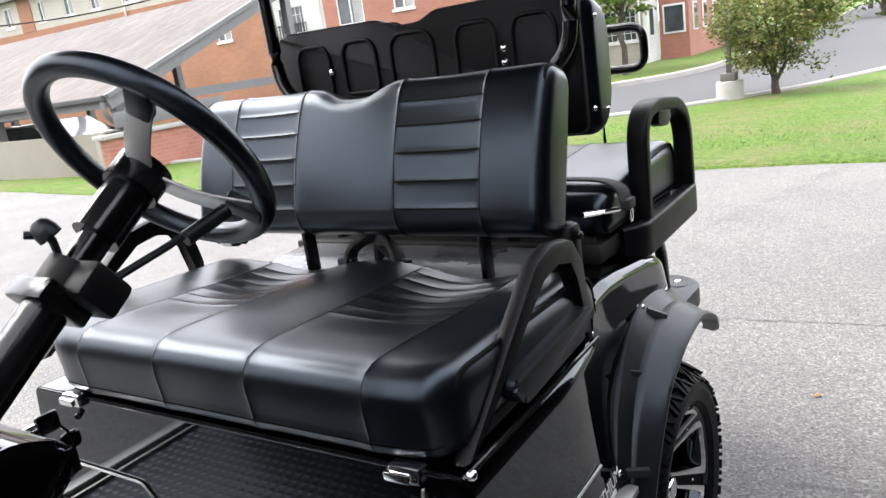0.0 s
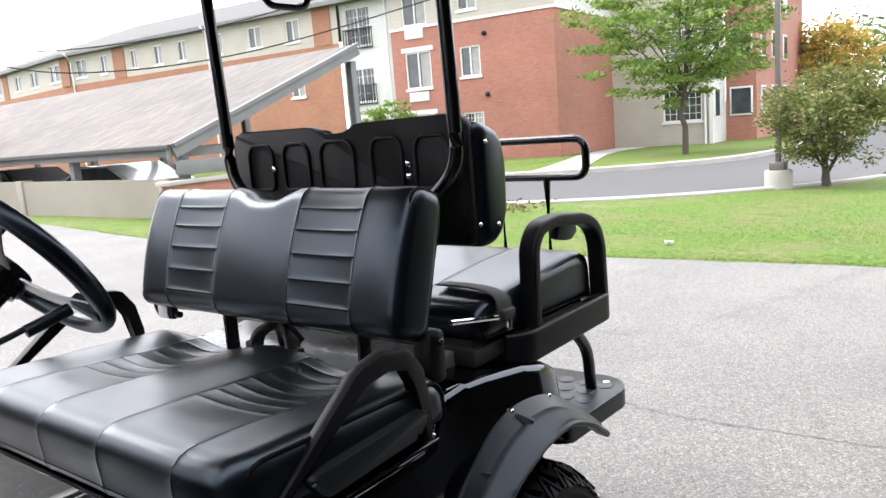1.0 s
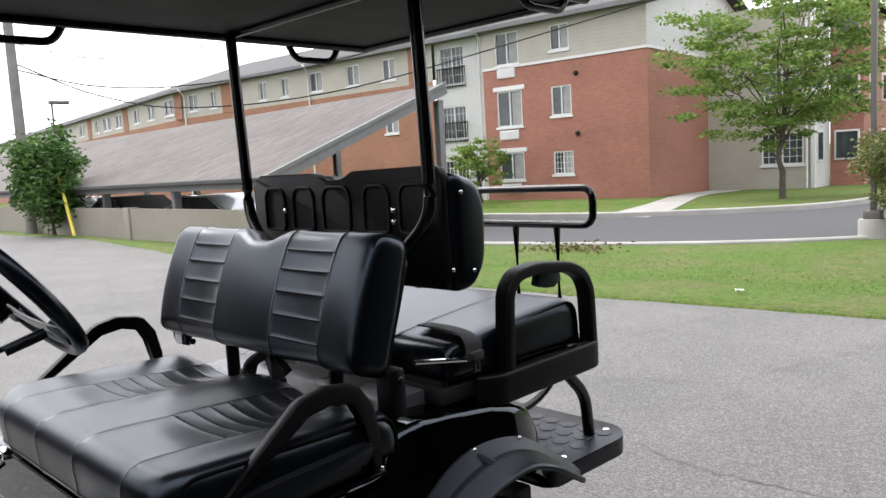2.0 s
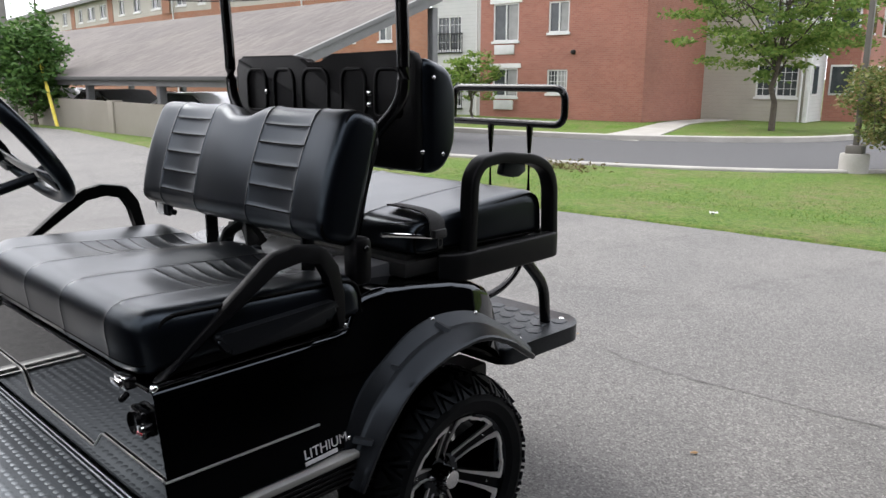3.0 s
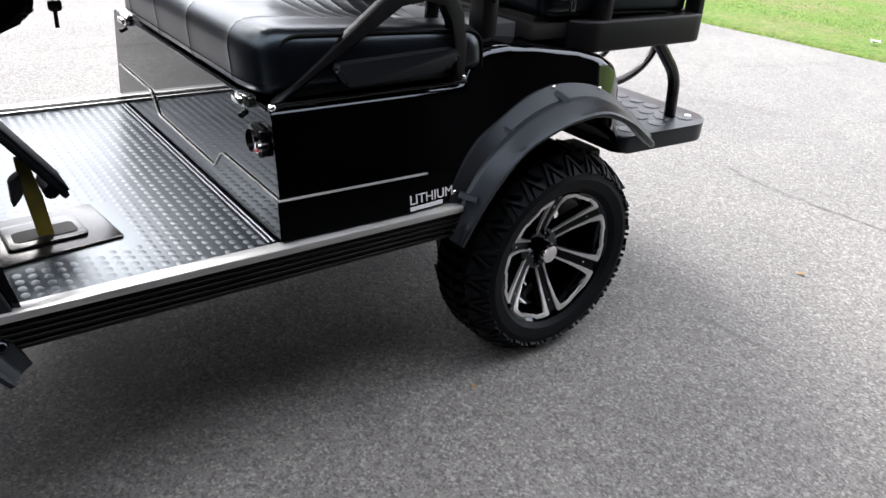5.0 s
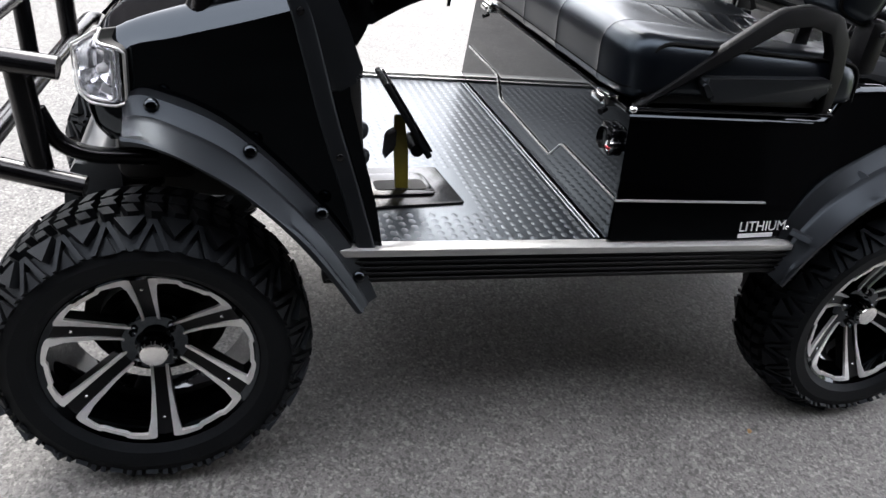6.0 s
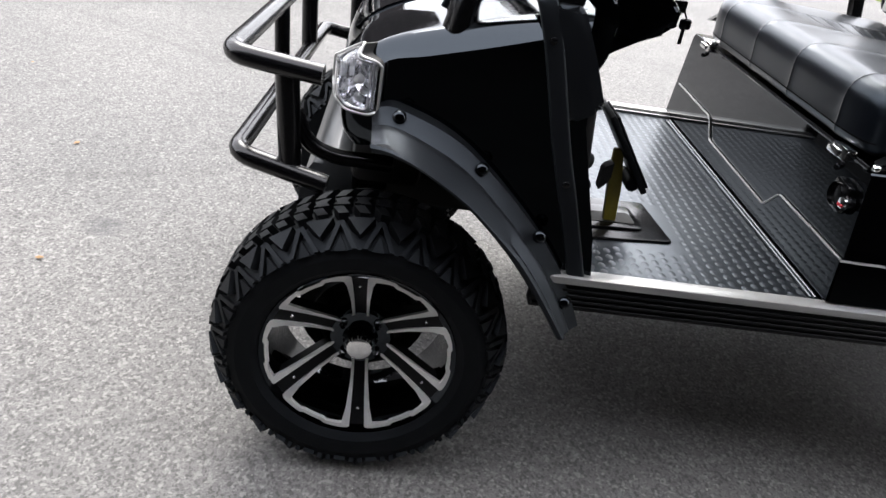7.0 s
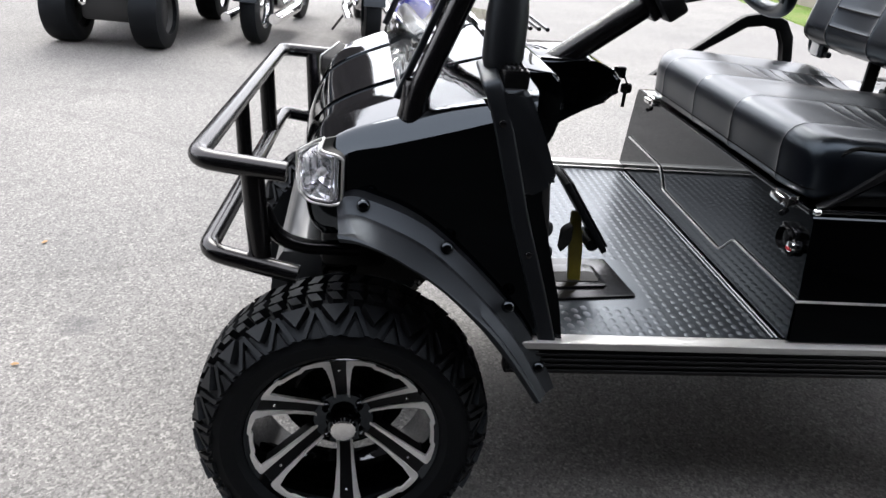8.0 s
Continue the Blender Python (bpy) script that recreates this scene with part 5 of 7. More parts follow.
# foot platform
bm = bm_()
prism(bm, rounded([(2.02, 0.125), (2.38, 0.108), (2.462, 0.165), (2.462, 0.885), (2.38, 0.942), (2.02, 0.925)], 0.035, 4), 0.475, 0.53, "xy", 0.008)
plat = part("foot_platform", bm, MATTE, cart, "black rear foot platform with raised pads")
hexm = None
for i in range(5):
    for j in range(11):
        x, y = 2.09 + i * 0.07, 0.175 + j * 0.068 + (0.034 if i % 2 else 0)
        if y > 0.88:
            continue
        if hexm is None:
            bm = bm_()
            lathe(bm, [(0.030, 0.0), (0.027, 0.0025), (0.0005, 0.0028)], (0, 0, 0), "z", 6)
            o = part("tread_pad", bm, MATTE, plat)
            hexm = o.data
        else:
            o = new("tread_pad", hexm)
            o.parent = plat
        o.location = (x, y, 0.53)
bolts([(2.13, 0.160, 0.53), (2.40, 0.185, 0.53), (2.13, 0.89, 0.53), (2.40, 0.865, 0.53)], (0, 0, 1), 0.011, 0.006, CHROME, plat)
for y in (0.205, far(0.205)):
    bm = bm_()
    sweep(bm, fillet([(2.17, y, 0.83), (2.19, y, 0.79), (2.318, y, 0.665), (2.333, y, 0.53)], 0.05), rrect(0.032, 0.032, 0.01), (0, 1, 0))
    part("platform_support", bm, SATIN, cart)
# safety rail behind the seat
bm = bm_()
loop = fillet([(2.5, 0.70, 1.31), (2.5, 0.272, 1.31), (2.5, 0.272, 1.185), (2.5, 0.79, 1.185)], 0.045, 6) + fillet([(2.5, 0.79, 1.185), (2.5, 0.79, 1.31), (2.5, 0.71, 1.31)], 0.045, 6)[1:]
tube(bm, loop, 0.013, 0, 12, (1, 0, 0), True)
rail = part("safety_rail", bm, SATIN, cart, "black tube safety rail")
for y in (0.42, 0.602):
    bm = bm_()
    tube(bm, [(2.5, y, 1.18), (2.5, y, 0.78), (2.46, y, 0.66), (2.36, y, 0.6), (2.0, y, 0.56)], 0.013, 0.06)
    part("rail_post", bm, SATIN, rail)

# ---- wheels ----
# tread blocks: (angle in pitches, inwards from the shoulder, radius) corners and height
TREAD = [
    ([(-0.37, -0.004, 0.280), (0.37, -0.004, 0.280), (0.0, -0.040, 0.266)], 0.012),
    ([(0.04, -0.054, 0.248), (0.19, -0.054, 0.248), (0.57, -0.006, 0.279), (0.43, -0.006, 0.279)], 0.010),
    ([(0.96, -0.054, 0.248), (0.81, -0.054, 0.248), (0.43, -0.006, 0.279), (0.57, -0.006, 0.279)], 0.010),
    ([(0.31, -0.055, 0.247), (0.69, -0.055, 0.247), (0.5, -0.032, 0.270)], 0.006),
    ([(-0.22, 0.003, 0.282), (0.06, 0.003, 0.282), (0.24, 0.034, 0.283), (-0.04, 0.034, 0.283)], 0.011),
    ([(0.28, 0.003, 0.282), (0.56, 0.003, 0.282), (0.74, 0.034, 0.283), (0.46, 0.034, 0.283)], 0.011),
    ([(-0.04, 0.039, 0.283), (0.24, 0.039, 0.283), (0.06, 0.070, 0.283), (-0.22, 0.070, 0.283)], 0.011),
    ([(0.46, 0.039, 0.283), (0.74, 0.039, 0.283), (0.56, 0.070, 0.283), (0.28, 0.070, 0.283)], 0.011),
]
TREAD_MESH = {}


def make_wheel(where, flip, turn=0.0):
    """A wheel: knobbly tyre on a black rim with six spokes and machined edges. Outer face towards -y before it is placed."""
    m = Matrix.Translation(where) @ (Matrix.Rotation(math.pi, 4, "Z") if flip else Matrix.Identity(4)) @ Matrix.Rotation(turn, 4, "Y")
    bm = bm_()
    lathe(bm, [(0.02, 0.0), (0.075, 0.0), (0.085, 0.01), (0.085, 0.10), (0.02, 0.10)], (0, 0.06, 0), "y", 24)
    w = part("wheel", bm, DARK, cart, "knobbly tyre on a black rim with machined spokes")
    w.matrix_basis = m
    # tyre
    bm = bm_()
    prof = [(0.186, -0.018), (0.192, -0.038), (0.205, -0.050), (0.232, -0.056), (0.248, -0.051), (0.260, -0.032), (0.272, -0.004), (0.275, 0.055), (0.270, 0.112), (0.258, 0.143), (0.246, 0.158), (0.225, 0.163), (0.195, 0.158), (0.186, 0.148)]
    lathe(bm, prof, (0, 0, 0), "y", 72)
    bmesh.ops.recalc_face_normals(bm, faces=bm.faces)
    part("tyre", bm, RUBBER, w, "black knobbly off-road tyre", angle=28)
    N = 24
    st = 2 * math.pi / N

    def block(bm, quad, lift, sgn, c, turned=0.0):
        lo, hi = [], []
        for a, d, r in quad:
            out = max(0.0, min(1.0, -d / 0.05))
            for lst, up_ in ((lo, -0.018), (hi, lift)):
                rr = r + up_ * (1 - 0.55 * out)
                lst.append(bm.verts.new((rr * math.cos(a * st + turned), c + sgn * (d - up_ * 0.75 * out), rr * math.sin(a * st + turned))))
        cen = sum((v.co for v in hi), Vector()) / len(hi)
        for v in hi:
            v.co = v.co.lerp(cen, 0.12)
        bm.faces.new(hi)
        for k in range(len(quad)):
            bm.faces.new((lo[k], lo[(k + 1) % len(quad)], hi[(k + 1) % len(quad)], hi[k]))
    for kind, (quad, lift) in enumerate(TREAD):
        for i in range(0 if flip else N):
            if kind not in TREAD_MESH:
                bm = bm_()
                block(bm, quad, lift, 1, 0.0)
                bmesh.ops.recalc_face_normals(bm, faces=bm.faces)
                o = part("tread_block", bm, RUBBER, w, angle=25)
                TREAD_MESH[kind] = o.data
            else:
                o = new("tread_block", TREAD_MESH[kind])
                o.parent = w
            o.matrix_basis = Matrix.Rotation(st * i, 4, "Y")
    # the tread on the side that faces under the cart
    bm = bm_()
    for quad, lift in TREAD:
        for i in range(N):
            block(bm, quad, lift, -1, 0.106, st * i)
            if flip:
                block(bm, quad, lift, 1, 0.0, st * i)
    bmesh.ops.recalc_face_normals(bm, faces=bm.faces)
    inner = part("inner_tread", bm, RUBBER, w, angle=25)
    inner["kind"] = "stuff"
    # rim barrel
    bm = bm_()
    lathe(bm, [(0.178, 0.15), (0.170, 0.10), (0.166, 0.03), (0.172, -0.01), (0.178, -0.03), (0.190, -0.038), (0.194, -0.03), (0.19, 0.0), (0.186, 0.15)], (0, 0, 0), "y", 56, close=True)
    part("rim", bm, GLOSS, w, "gloss black rim")
    bm = bm_()
    lathe(bm, [(0.135, 0.16), (0.135, 0.122), (0.105, 0.118), (0.105, 0.082), (0.095, 0.076), (0.03, 0.075)], (0, 0, 0), "y", 36)
    part("brake_drum", bm, SHELL, w, "dull grey brake drum")
    # spokes
    spoke = edge = arc = None
    for k in range(6):
        r = Matrix.Rotation(math.pi / 3 * k + math.pi / 2, 4, "Y")
        if spoke is None:
            bm = bm_()
            prof = [(0.03, 0.012, 0.038), (0.06, 0.0125, 0.031), (0.10, 0.0145, 0.014), (0.15, 0.0185, -0.012), (0.184, 0.023, -0.032)]
            top = [bm.verts.new((x, y, h)) for h0 in (1,) for x, wz, y in prof for h in (wz, -wz)]
            bot = [bm.verts.new((v.co.x, v.co.y + 0.035, v.co.z * 1.15)) for v in top]
            n = len(prof)
            for i in range(n - 1):
                a, b, c, d = 2 * i, 2 * i + 1, 2 * i + 3, 2 * i + 2
                bm.faces.new((top[a], top[b], top[c], top[d]))
                bm.faces.new((bot[d], bot[c], bot[b], bot[a]))
                bm.faces.new((top[a], top[d], bot[d], bot[a]))
                bm.faces.new((top[c], top[b], bot[b], bot[c]))
            bm.faces.new((top[0], bot[0], bot[1], top[1]))
            bm.faces.new((top[-1], bot[-1], bot[-2], top[-2]))
            bmesh.ops.recalc_face_normals(bm, faces=bm.faces)
            o = part("spoke", bm, SHELL, w)
            spoke = o.data
            # bright machined outline of the opening between two spokes
            bm = bm_()
            h = math.pi / 6

            def rim_pt(ang, rad, y):
                return Vector((rad * math.cos(ang), y, rad * math.sin(ang)))
            left = [Vector((x, y - 0.002, wz)) for x, wz, y in ((0.050, 0.0165, 0.032), (0.056, 0.0135, 0.031), (0.10, 0.0150, 0.012), (0.15, 0.0190, -0.014), (0.176, 0.0235, -0.031))]
            other = Matrix.Rotation(-math.pi / 3, 4, "Y")
            right = [other @ Vector((p.x, p.y, -p.z)) for p in left]
            aa = math.atan2(left[-1].z, left[-1].x)
            ab = math.atan2(right[-1].z, right[-1].x)
            rr = math.hypot(left[-1].x, left[-1].z)
            ts = np.linspace(0.05, 0.95, 19)
            mid = [rim_pt(aa + (ab - aa) * t, rr + 0.003 - (0.0045 if 0.30 < t < 0.70 else 0.0), -0.034) for t in ts]
            path = left + mid + right[::-1]
            side_w = [0.0021, 0.0024, 0.0032, 0.0054, 0.0088]
            widths = side_w + [0.0034 + 0.0058 * abs(2 * t - 1) ** 2.5 for t in ts] + side_w[::-1]
            inn, out_ = [], []
            cen = rim_pt((aa + ab) / 2, 0.125, -0.02)
            for i, p in enumerate(path):
                t = (path[min(i + 1, len(path) - 1)] - path[max(i - 1, 0)]).normalized()
                nrm = Vector((t.z, 0, -t.x)).normalized()
                if nrm.dot(Vector((cen.x - p.x, 0, cen.z - p.z))) < 0:
                    nrm = -nrm
                inn.append(p + nrm * widths[i])
                out_.append(p - nrm * widths[i])
            lo = [(p + Vector((0, 0.008, 0))) for p in inn], [(p + Vector((0, 0.008, 0))) for p in out_]
            grid(bm, [lo[0], inn, out_, lo[1]])
            bmesh.ops.recalc_face_normals(bm, faces=bm.faces)
            e0 = part("machined_edge", bm, ALU, w, "bright machined edge", angle=30)
            edge = e0.data
            # outward faces only look right when they point away from the hub
            e0.matrix_basis = r
        else:
            o = new("spoke", spoke)
            o.parent = w
            e0 = new("machined_edge", edge)
            e0.parent = w
            e0.matrix_basis = r
        o.matrix_basis = r
    bm = bm_()
    lathe(bm, [(0.0265, 0.004), (0.0270, -0.004), (0.0245, -0.009), (0.018, -0.0105), (0.0005, -0.010)], (0, 0, 0), "y", 28)
    part("hub_cap", bm, CHROME, w, "round silver hub cap")
    bm = bm_()
    lathe(bm, [(0.066, 0.06), (0.066, 0.036), (0.060, 0.030), (0.036, 0.028), (0.032, 0.024), (0.0305, 0.002), (0.027, 0.0)], (0, 0, 0), "y", 28)
    part("hub", bm, GLOSS, w)
    bolts([tuple(Matrix.Rotation(math.pi / 3 * k + math.pi / 2, 4, "Y") @ Vector((0.148, -0.012, 0))) for k in range(6)], (0, -1, 0), 0.0032, 0.003, CHROME, w, "rivet")
    nut = None
    for k in range(4):
        a = math.pi / 4 + k * math.pi / 2
        if nut is None:
            bm = bm_()
            lathe(bm, [(0.008, 0.02), (0.008, -0.006), (0.005, -0.012)], (0, 0, 0), "y", 6)
            o = part("lug_nut", bm, CHROME, w)
            nut = o.data
        else:
            o = new("lug_nut", nut)
            o.parent = w
        o.location = (0.048 * math.cos(a), 0.026, 0.048 * math.sin(a))
    return w


for x in (0.0, 1.66):
    make_wheel((x, 0.0 if not x else 0.015, 0.289), False, -0.08 if not x else 0.92)
    make_wheel((x, far(0.0), 0.289), True, 0.3)


# ---- fender flares ----
def flare(attach, lip, ya, yl, tip=0.2):
    """A moulded flare: a bolted band, a raised crease, then a face that rounds down to a lip turned under."""
    n = 48
    A = spline([(x, 0, z) for x, z in attach], 8)
    L = spline([(x, 0, z) for x, z in lip], 8)

    def pick(c, t):
        f = t * (len(c) - 1)
        i = min(int(f), len(c) - 2)
        return c[i].lerp(c[i + 1], f - i)
    rows = []
    for i in range(n + 1):
        t = i / n
        a, l = pick(A, t), pick(L, t)
        y0, y1 = ya(t), yl(t)
        end = min(1.0, (1 - t) / tip)

        def at(f, g):
            p = a.lerp(l, f)
            return (p.x, y0 + (y1 - y0) * g, p.z)
        d = (a - l).normalized()
        rows.append([(a.x, y0 + 0.006 + 0.024 * end, a.z + 0.004 * end), (a.x, y0, a.z), at(0.22, 0.16), at(0.41, 0.32), at(0.43, 0.44), at(0.47, 0.53), at(0.72, 0.84),
                     (l.x + d.x * 0.016, y1, l.z + d.z * 0.016), (l.x + d.x * 0.011, y1 - 0.005, l.z + d.z * 0.011), (l.x + d.x * 0.003, y1 - 0.004, l.z + d.z * 0.003), (l.x, y1 + 0.002, l.z), (l.x + d.x * 0.004, y1 + 0.004 + 0.03 * end, l.z + d.z * 0.004)])
    bm = bm_()
    grid(bm, rows)
    bmesh.ops.recalc_face_normals(bm, faces=bm.faces)
    solid(bm, 0.006)
    return bm


f_att = [(-0.028, 0.755), (-0.014, 0.771), (0.025, 0.775), (0.130, 0.737), (0.236, 0.653), (0.323, 0.562), (0.374, 0.483), (0.402, 0.425)]
f_lip = [(-0.018, 0.722), (0.02, 0.722), (0.08, 0.70), (0.154, 0.651), (0.226, 0.583), (0.272, 0.53), (0.315, 0.474), (0.358, 0.412)]
r_att = [(1.254, 0.46), (1.281, 0.55), (1.346, 0.637), (1.435, 0.69), (1.52, 0.733), (1.602, 0.752), (1.682, 0.751), (1.764, 0.735), (1.83, 0.702), (1.90, 0.655), (1.965, 0.604), (1.985, 0.580)]
r_lip = [(1.296, 0.43), (1.342, 0.508), (1.394, 0.575), (1.456, 0.634), (1.532, 0.666), (1.612, 0.685), (1.709, 0.687), (1.809, 0.65), (1.87, 0.612), (1.935, 0.572), (1.965, 0.555)]
F_SPOTS = [(0.020, 0.012, 0.765), (0.171, -0.010, 0.700), (0.290, -0.038, 0.600), (0.362, -0.045, 0.474)]
R_SPOTS = [(1.293, -0.014, 0.552), (1.437, 0.018, 0.682), (1.606, 0.030, 0.749), (1.768, 0.028, 0.730)]


def front_inner(t):
    return float(np.interp(t, [0, 0.15, 0.45, 0.7, 0.92, 1], [0.046, 0.034, -0.002, -0.032, -0.041, -0.043]))


def rear_inner(t):
    return float(np.interp(t, [0, 0.12, 0.3, 0.5, 0.7, 0.85, 1], [-0.02, -0.010, 0.022, 0.034, 0.032, 0.02, 0.0]))


def rear_lip(t):
    return -0.062 + 0.042 * (max(0, t - 0.7) / 0.3) ** 1.5


for k in (0, 1):
    bm = flare(f_att, f_lip, front_inner, lambda t: -0.055 - 0.02 * min(1, 3 * t))
    ff = part("front_flare", mirrored(bm) if k else bm, MATTE, cart, "matte black bolted fender flare", angle=25)
    bolts([(x, y if not k else far(y), z) for x, y, z in F_SPOTS], (0.05, -1 if not k else 1, 0.35), 0.0125, 0.012, GLOSS, ff)
    bm = flare(r_att, r_lip, rear_inner, rear_lip, 0.05)
    rf_ = part("rear_flare", mirrored(bm) if k else bm, MATTE, cart, "matte black bolted fender flare", angle=25)
    bolts([(x, y if not k else far(y), z) for x, y, z in R_SPOTS], (0, -1 if not k else 1, 0.4), 0.0055, 0.005, CHROME, rf_)
    for (x, y, z), (dx, dz) in zip(R_SPOTS[:3], ((0.030, -0.012), (0.030, -0.024), (0.018, -0.03))):
        bm = bm_()
        sweep(bm, [(x + dx * 0.25, y - 0.008, z + dz * 0.3), (x + dx * 1.2, y - 0.042, z + dz * 0.9)], [(-0.012, -0.004), (0.012, -0.004), (0.006, 0.006), (-0.006, 0.006)])
        part("bolt_boss", mirrored(bm) if k else bm, MATTE, rf_)
for cx_, cz_, r_, y0_, a0_, a1_ in ((1.66, 0.285, 0.36, 0.055, 53, 158), (0.0, 0.30, 0.385, 0.05, 66, 86)):
    bm = bm_()
    grid(bm, [[(cx_ + r_ * math.cos(a), y0_, cz_ + r_ * math.sin(a)), (cx_ + r_ * math.cos(a), 0.33, cz_ + r_ * math.sin(a))] for a in np.linspace(radians(a0_), radians(a1_), 30)])
    solid(bm, 0.006)
    both("wheel_liner", bm, DARK)

# ---- front cowl ----
SIDE = [(-0.005, 0.695), (-0.018, 0.72), (-0.024, 0.765), (-0.020, 0.838), (0.06, 0.868), (0.17, 0.906), (0.30, 0.955)]
MIDL = [(-0.065, 0.675), (-0.088, 0.705), (-0.094, 0.76), (-0.078, 0.825), (-0.03, 0.876), (0.13, 0.936), (0.31, 0.988)]
CENT = [(-0.08, 0.67), (-0.107, 0.705), (-0.110, 0.76), (-0.088, 0.815), (-0.02, 0.874), (0.14, 0.942), (0.31, 0.994)]


def lerp_prof(a, b, t):
    return [(p[0] + (q[0] - p[0]) * t, p[1] + (q[1] - p[1]) * t) for p, q in zip(a, b)]


rows = []
for y in list(np.linspace(0.052, 0.088, 11)) + [0.094, 0.1] + list(np.linspace(0.1, 0.2, 5))[1:] + list(np.linspace(0.2, YC, 8))[1:]:
    if y <= 0.2:
        t = (y - 0.052) / 0.148
        pr = lerp_prof(SIDE, MIDL, 0.8 * math.sin(min(1.0, t / 0.24) * math.pi / 2) + 0.2 * t)
    else:
        t = (y - 0.2) / (YC - 0.2)
        pr = lerp_prof(MIDL, CENT, math.sin(t * math.pi / 2))
    sm = spline([(px, 0, pz) for px, pz in pr], 5)
    rows.append([(v.x, y - max(0, v.x) * 0.2 * max(0, 1 - (y - 0.052) / 0.15), v.z) for v in sm])
rows = rows + [[(x, far(y), z) for x, y, z in r] for r in rows[::-1][1:]]
bm = bm_()
grid(bm, rows)
bmesh.ops.recalc_face_normals(bm, faces=bm.faces)
gone = [f for f in bm.faces if 0.76 < f.calc_center_median().z < 0.838 and min(f.calc_center_median().y, far(f.calc_center_median().y)) < 0.115 and f.calc_center_median().x < -0.022]
bmesh.ops.delete(bm, geom=gone, context="FACES")
solid(bm, 0.004)
cowl = part("front_cowl", bm, GLOSS, cart, "gloss black front cowl", angle=50)
for k in (0, 1):
    bm = bm_()
    side_top = [tuple((v.x, v.z)) for v in spline([(px, 0, pz) for px, pz in SIDE], 5)]
    outl = side_top + [(0.318, 0.945), (0.33, 0.80), (0.39, 0.60), (0.41, 0.50), (0.37, 0.465), (0.30, 0.58), (0.18, 0.68), (0.04, 0.735), (-0.015, 0.72), (-0.02, 0.70)]
    prism(bm, outl[::-1], 0.052, 0.066, "xz")
    for v in bm.verts:
        v.co.y -= max(0, v.co.x) * 0.2 - (0.004 if v.co.z > 0.95 else 0)
    part("side_panel", mirrored(bm) if k else bm, GLOSS, cowl)
    # headlight: a clear lens over a faceted bowl, let into the corner of the nose
    hl = rounded([(0.0, 0.752), (0.0, 0.846), (-0.016, 0.849), (-0.034, 0.852), (-0.072, 0.870), (-0.095, 0.858), (-0.108, 0.828), (-0.108, 0.795), (-0.085, 0.768), (-0.04, 0.755)], 0.010, 4)
    INTO = Vector((0.60, 0.80, -0.02))

    def on_nose(x, z, d):
        """Lays the lamp on the rounded corner of the nose."""
        t = max(0.0, min(1.0, -x / 0.13)) * math.pi / 2
        return Vector((-0.018 - (0.074 + d) * max(0.0, math.sin(t)) ** 0.6 + max(0.0, z - 0.832) * 1.4 * math.sin(t), 0.145 - (0.098 + d) * max(0.0, math.cos(t)) ** 0.6, z))

    def lamp_ring(sc_, lift, depth=0.0):
        return [on_nose(-0.05 + (x + 0.05) * sc_, 0.803 + (z - 0.803) * sc_, lift) + INTO * depth for x, z in hl]
    bm = bm_()
    vs = grid(bm, [lamp_ring(s_, 0.010 + 0.003 * math.sqrt(max(0, 1 - s_ * s_))) for s_ in (1, 0.92, 0.75, 0.5, 0.2)], True)
    bm.faces.new(vs[-1])
    bmesh.ops.recalc_face_normals(bm, faces=bm.faces)
    solid(bm, 0.002)
    lens_ = part("headlight", mirrored(bm) if k else bm, LENS, cowl, "clear headlight with a bright faceted reflector")
    lens_.visible_shadow = False
    bm = bm_()
    sweep(bm, lamp_ring(1, 0.011), circle(0.0025, 8), (0.3, 0.2, 1), True)
    sweep(bm, lamp_ring(0.86, 0.008), circle(0.0020, 6), (0.3, 0.2, 1), True)
    part("bezel", mirrored(bm) if k else bm, TRIM, lens_, "pale rim round the lens")
    bm = bm_()
    grid(bm, [lamp_ring(1.0, 0.010), lamp_ring(0.98, 0.0, 0.02), lamp_ring(0.8, 0.0, 0.06)], True)
    bmesh.ops.recalc_face_normals(bm, faces=bm.faces)
    solid(bm, 0.003)
    part("lamp_housing", mirrored(bm) if k else bm, DARK, lens_)
    bm = bm_()
    vs = grid(bm, [lamp_ring(0.97, 0.007), lamp_ring(0.86, 0.006, 0.004), lamp_ring(0.80, 0.0, 0.014), lamp_ring(0.62, -0.004, 0.026), lamp_ring(0.40, -0.006, 0.034), lamp_ring(0.18, -0.006, 0.038)], True)
    bm.faces.new(vs[-1])
    bmesh.ops.recalc_face_normals(bm, faces=bm.faces)
    part("reflector", mirrored(bm) if k else bm, SILVER, lens_, "bright faceted reflector", angle=4)
    bm = bm_()
    dome(bm, on_nose(-0.052, 0.800, -0.004) + INTO * 0.026, 0.009, 0.014, (-0.6, -0.8, 0.05))
    part("bulb", mirrored(bm) if k else bm, PAINTW, lens_)
    # trim strip up the cowl's rear edge, with a side pod behind it
    bm = bm_()
    sweep(bm, spline([(0.226, 0.12, 1.006), (0.221, 0.05, 1.006), (0.220, 0.008, 0.998), (0.226, -0.006, 0.985), (0.246, -0.012, 0.93), (0.270, -0.015, 0.85), (0.298, -0.019, 0.755), (0.338, -0.024, 0.64), (0.380, -0.030, 0.51)], 5), rrect(0.014, 0.032, 0.005), (1, 0, 0.35))
    st = part("cowl_trim", mirrored(bm) if k else bm, MATTE, cowl, "matte black strip along the cowl's rear edge")
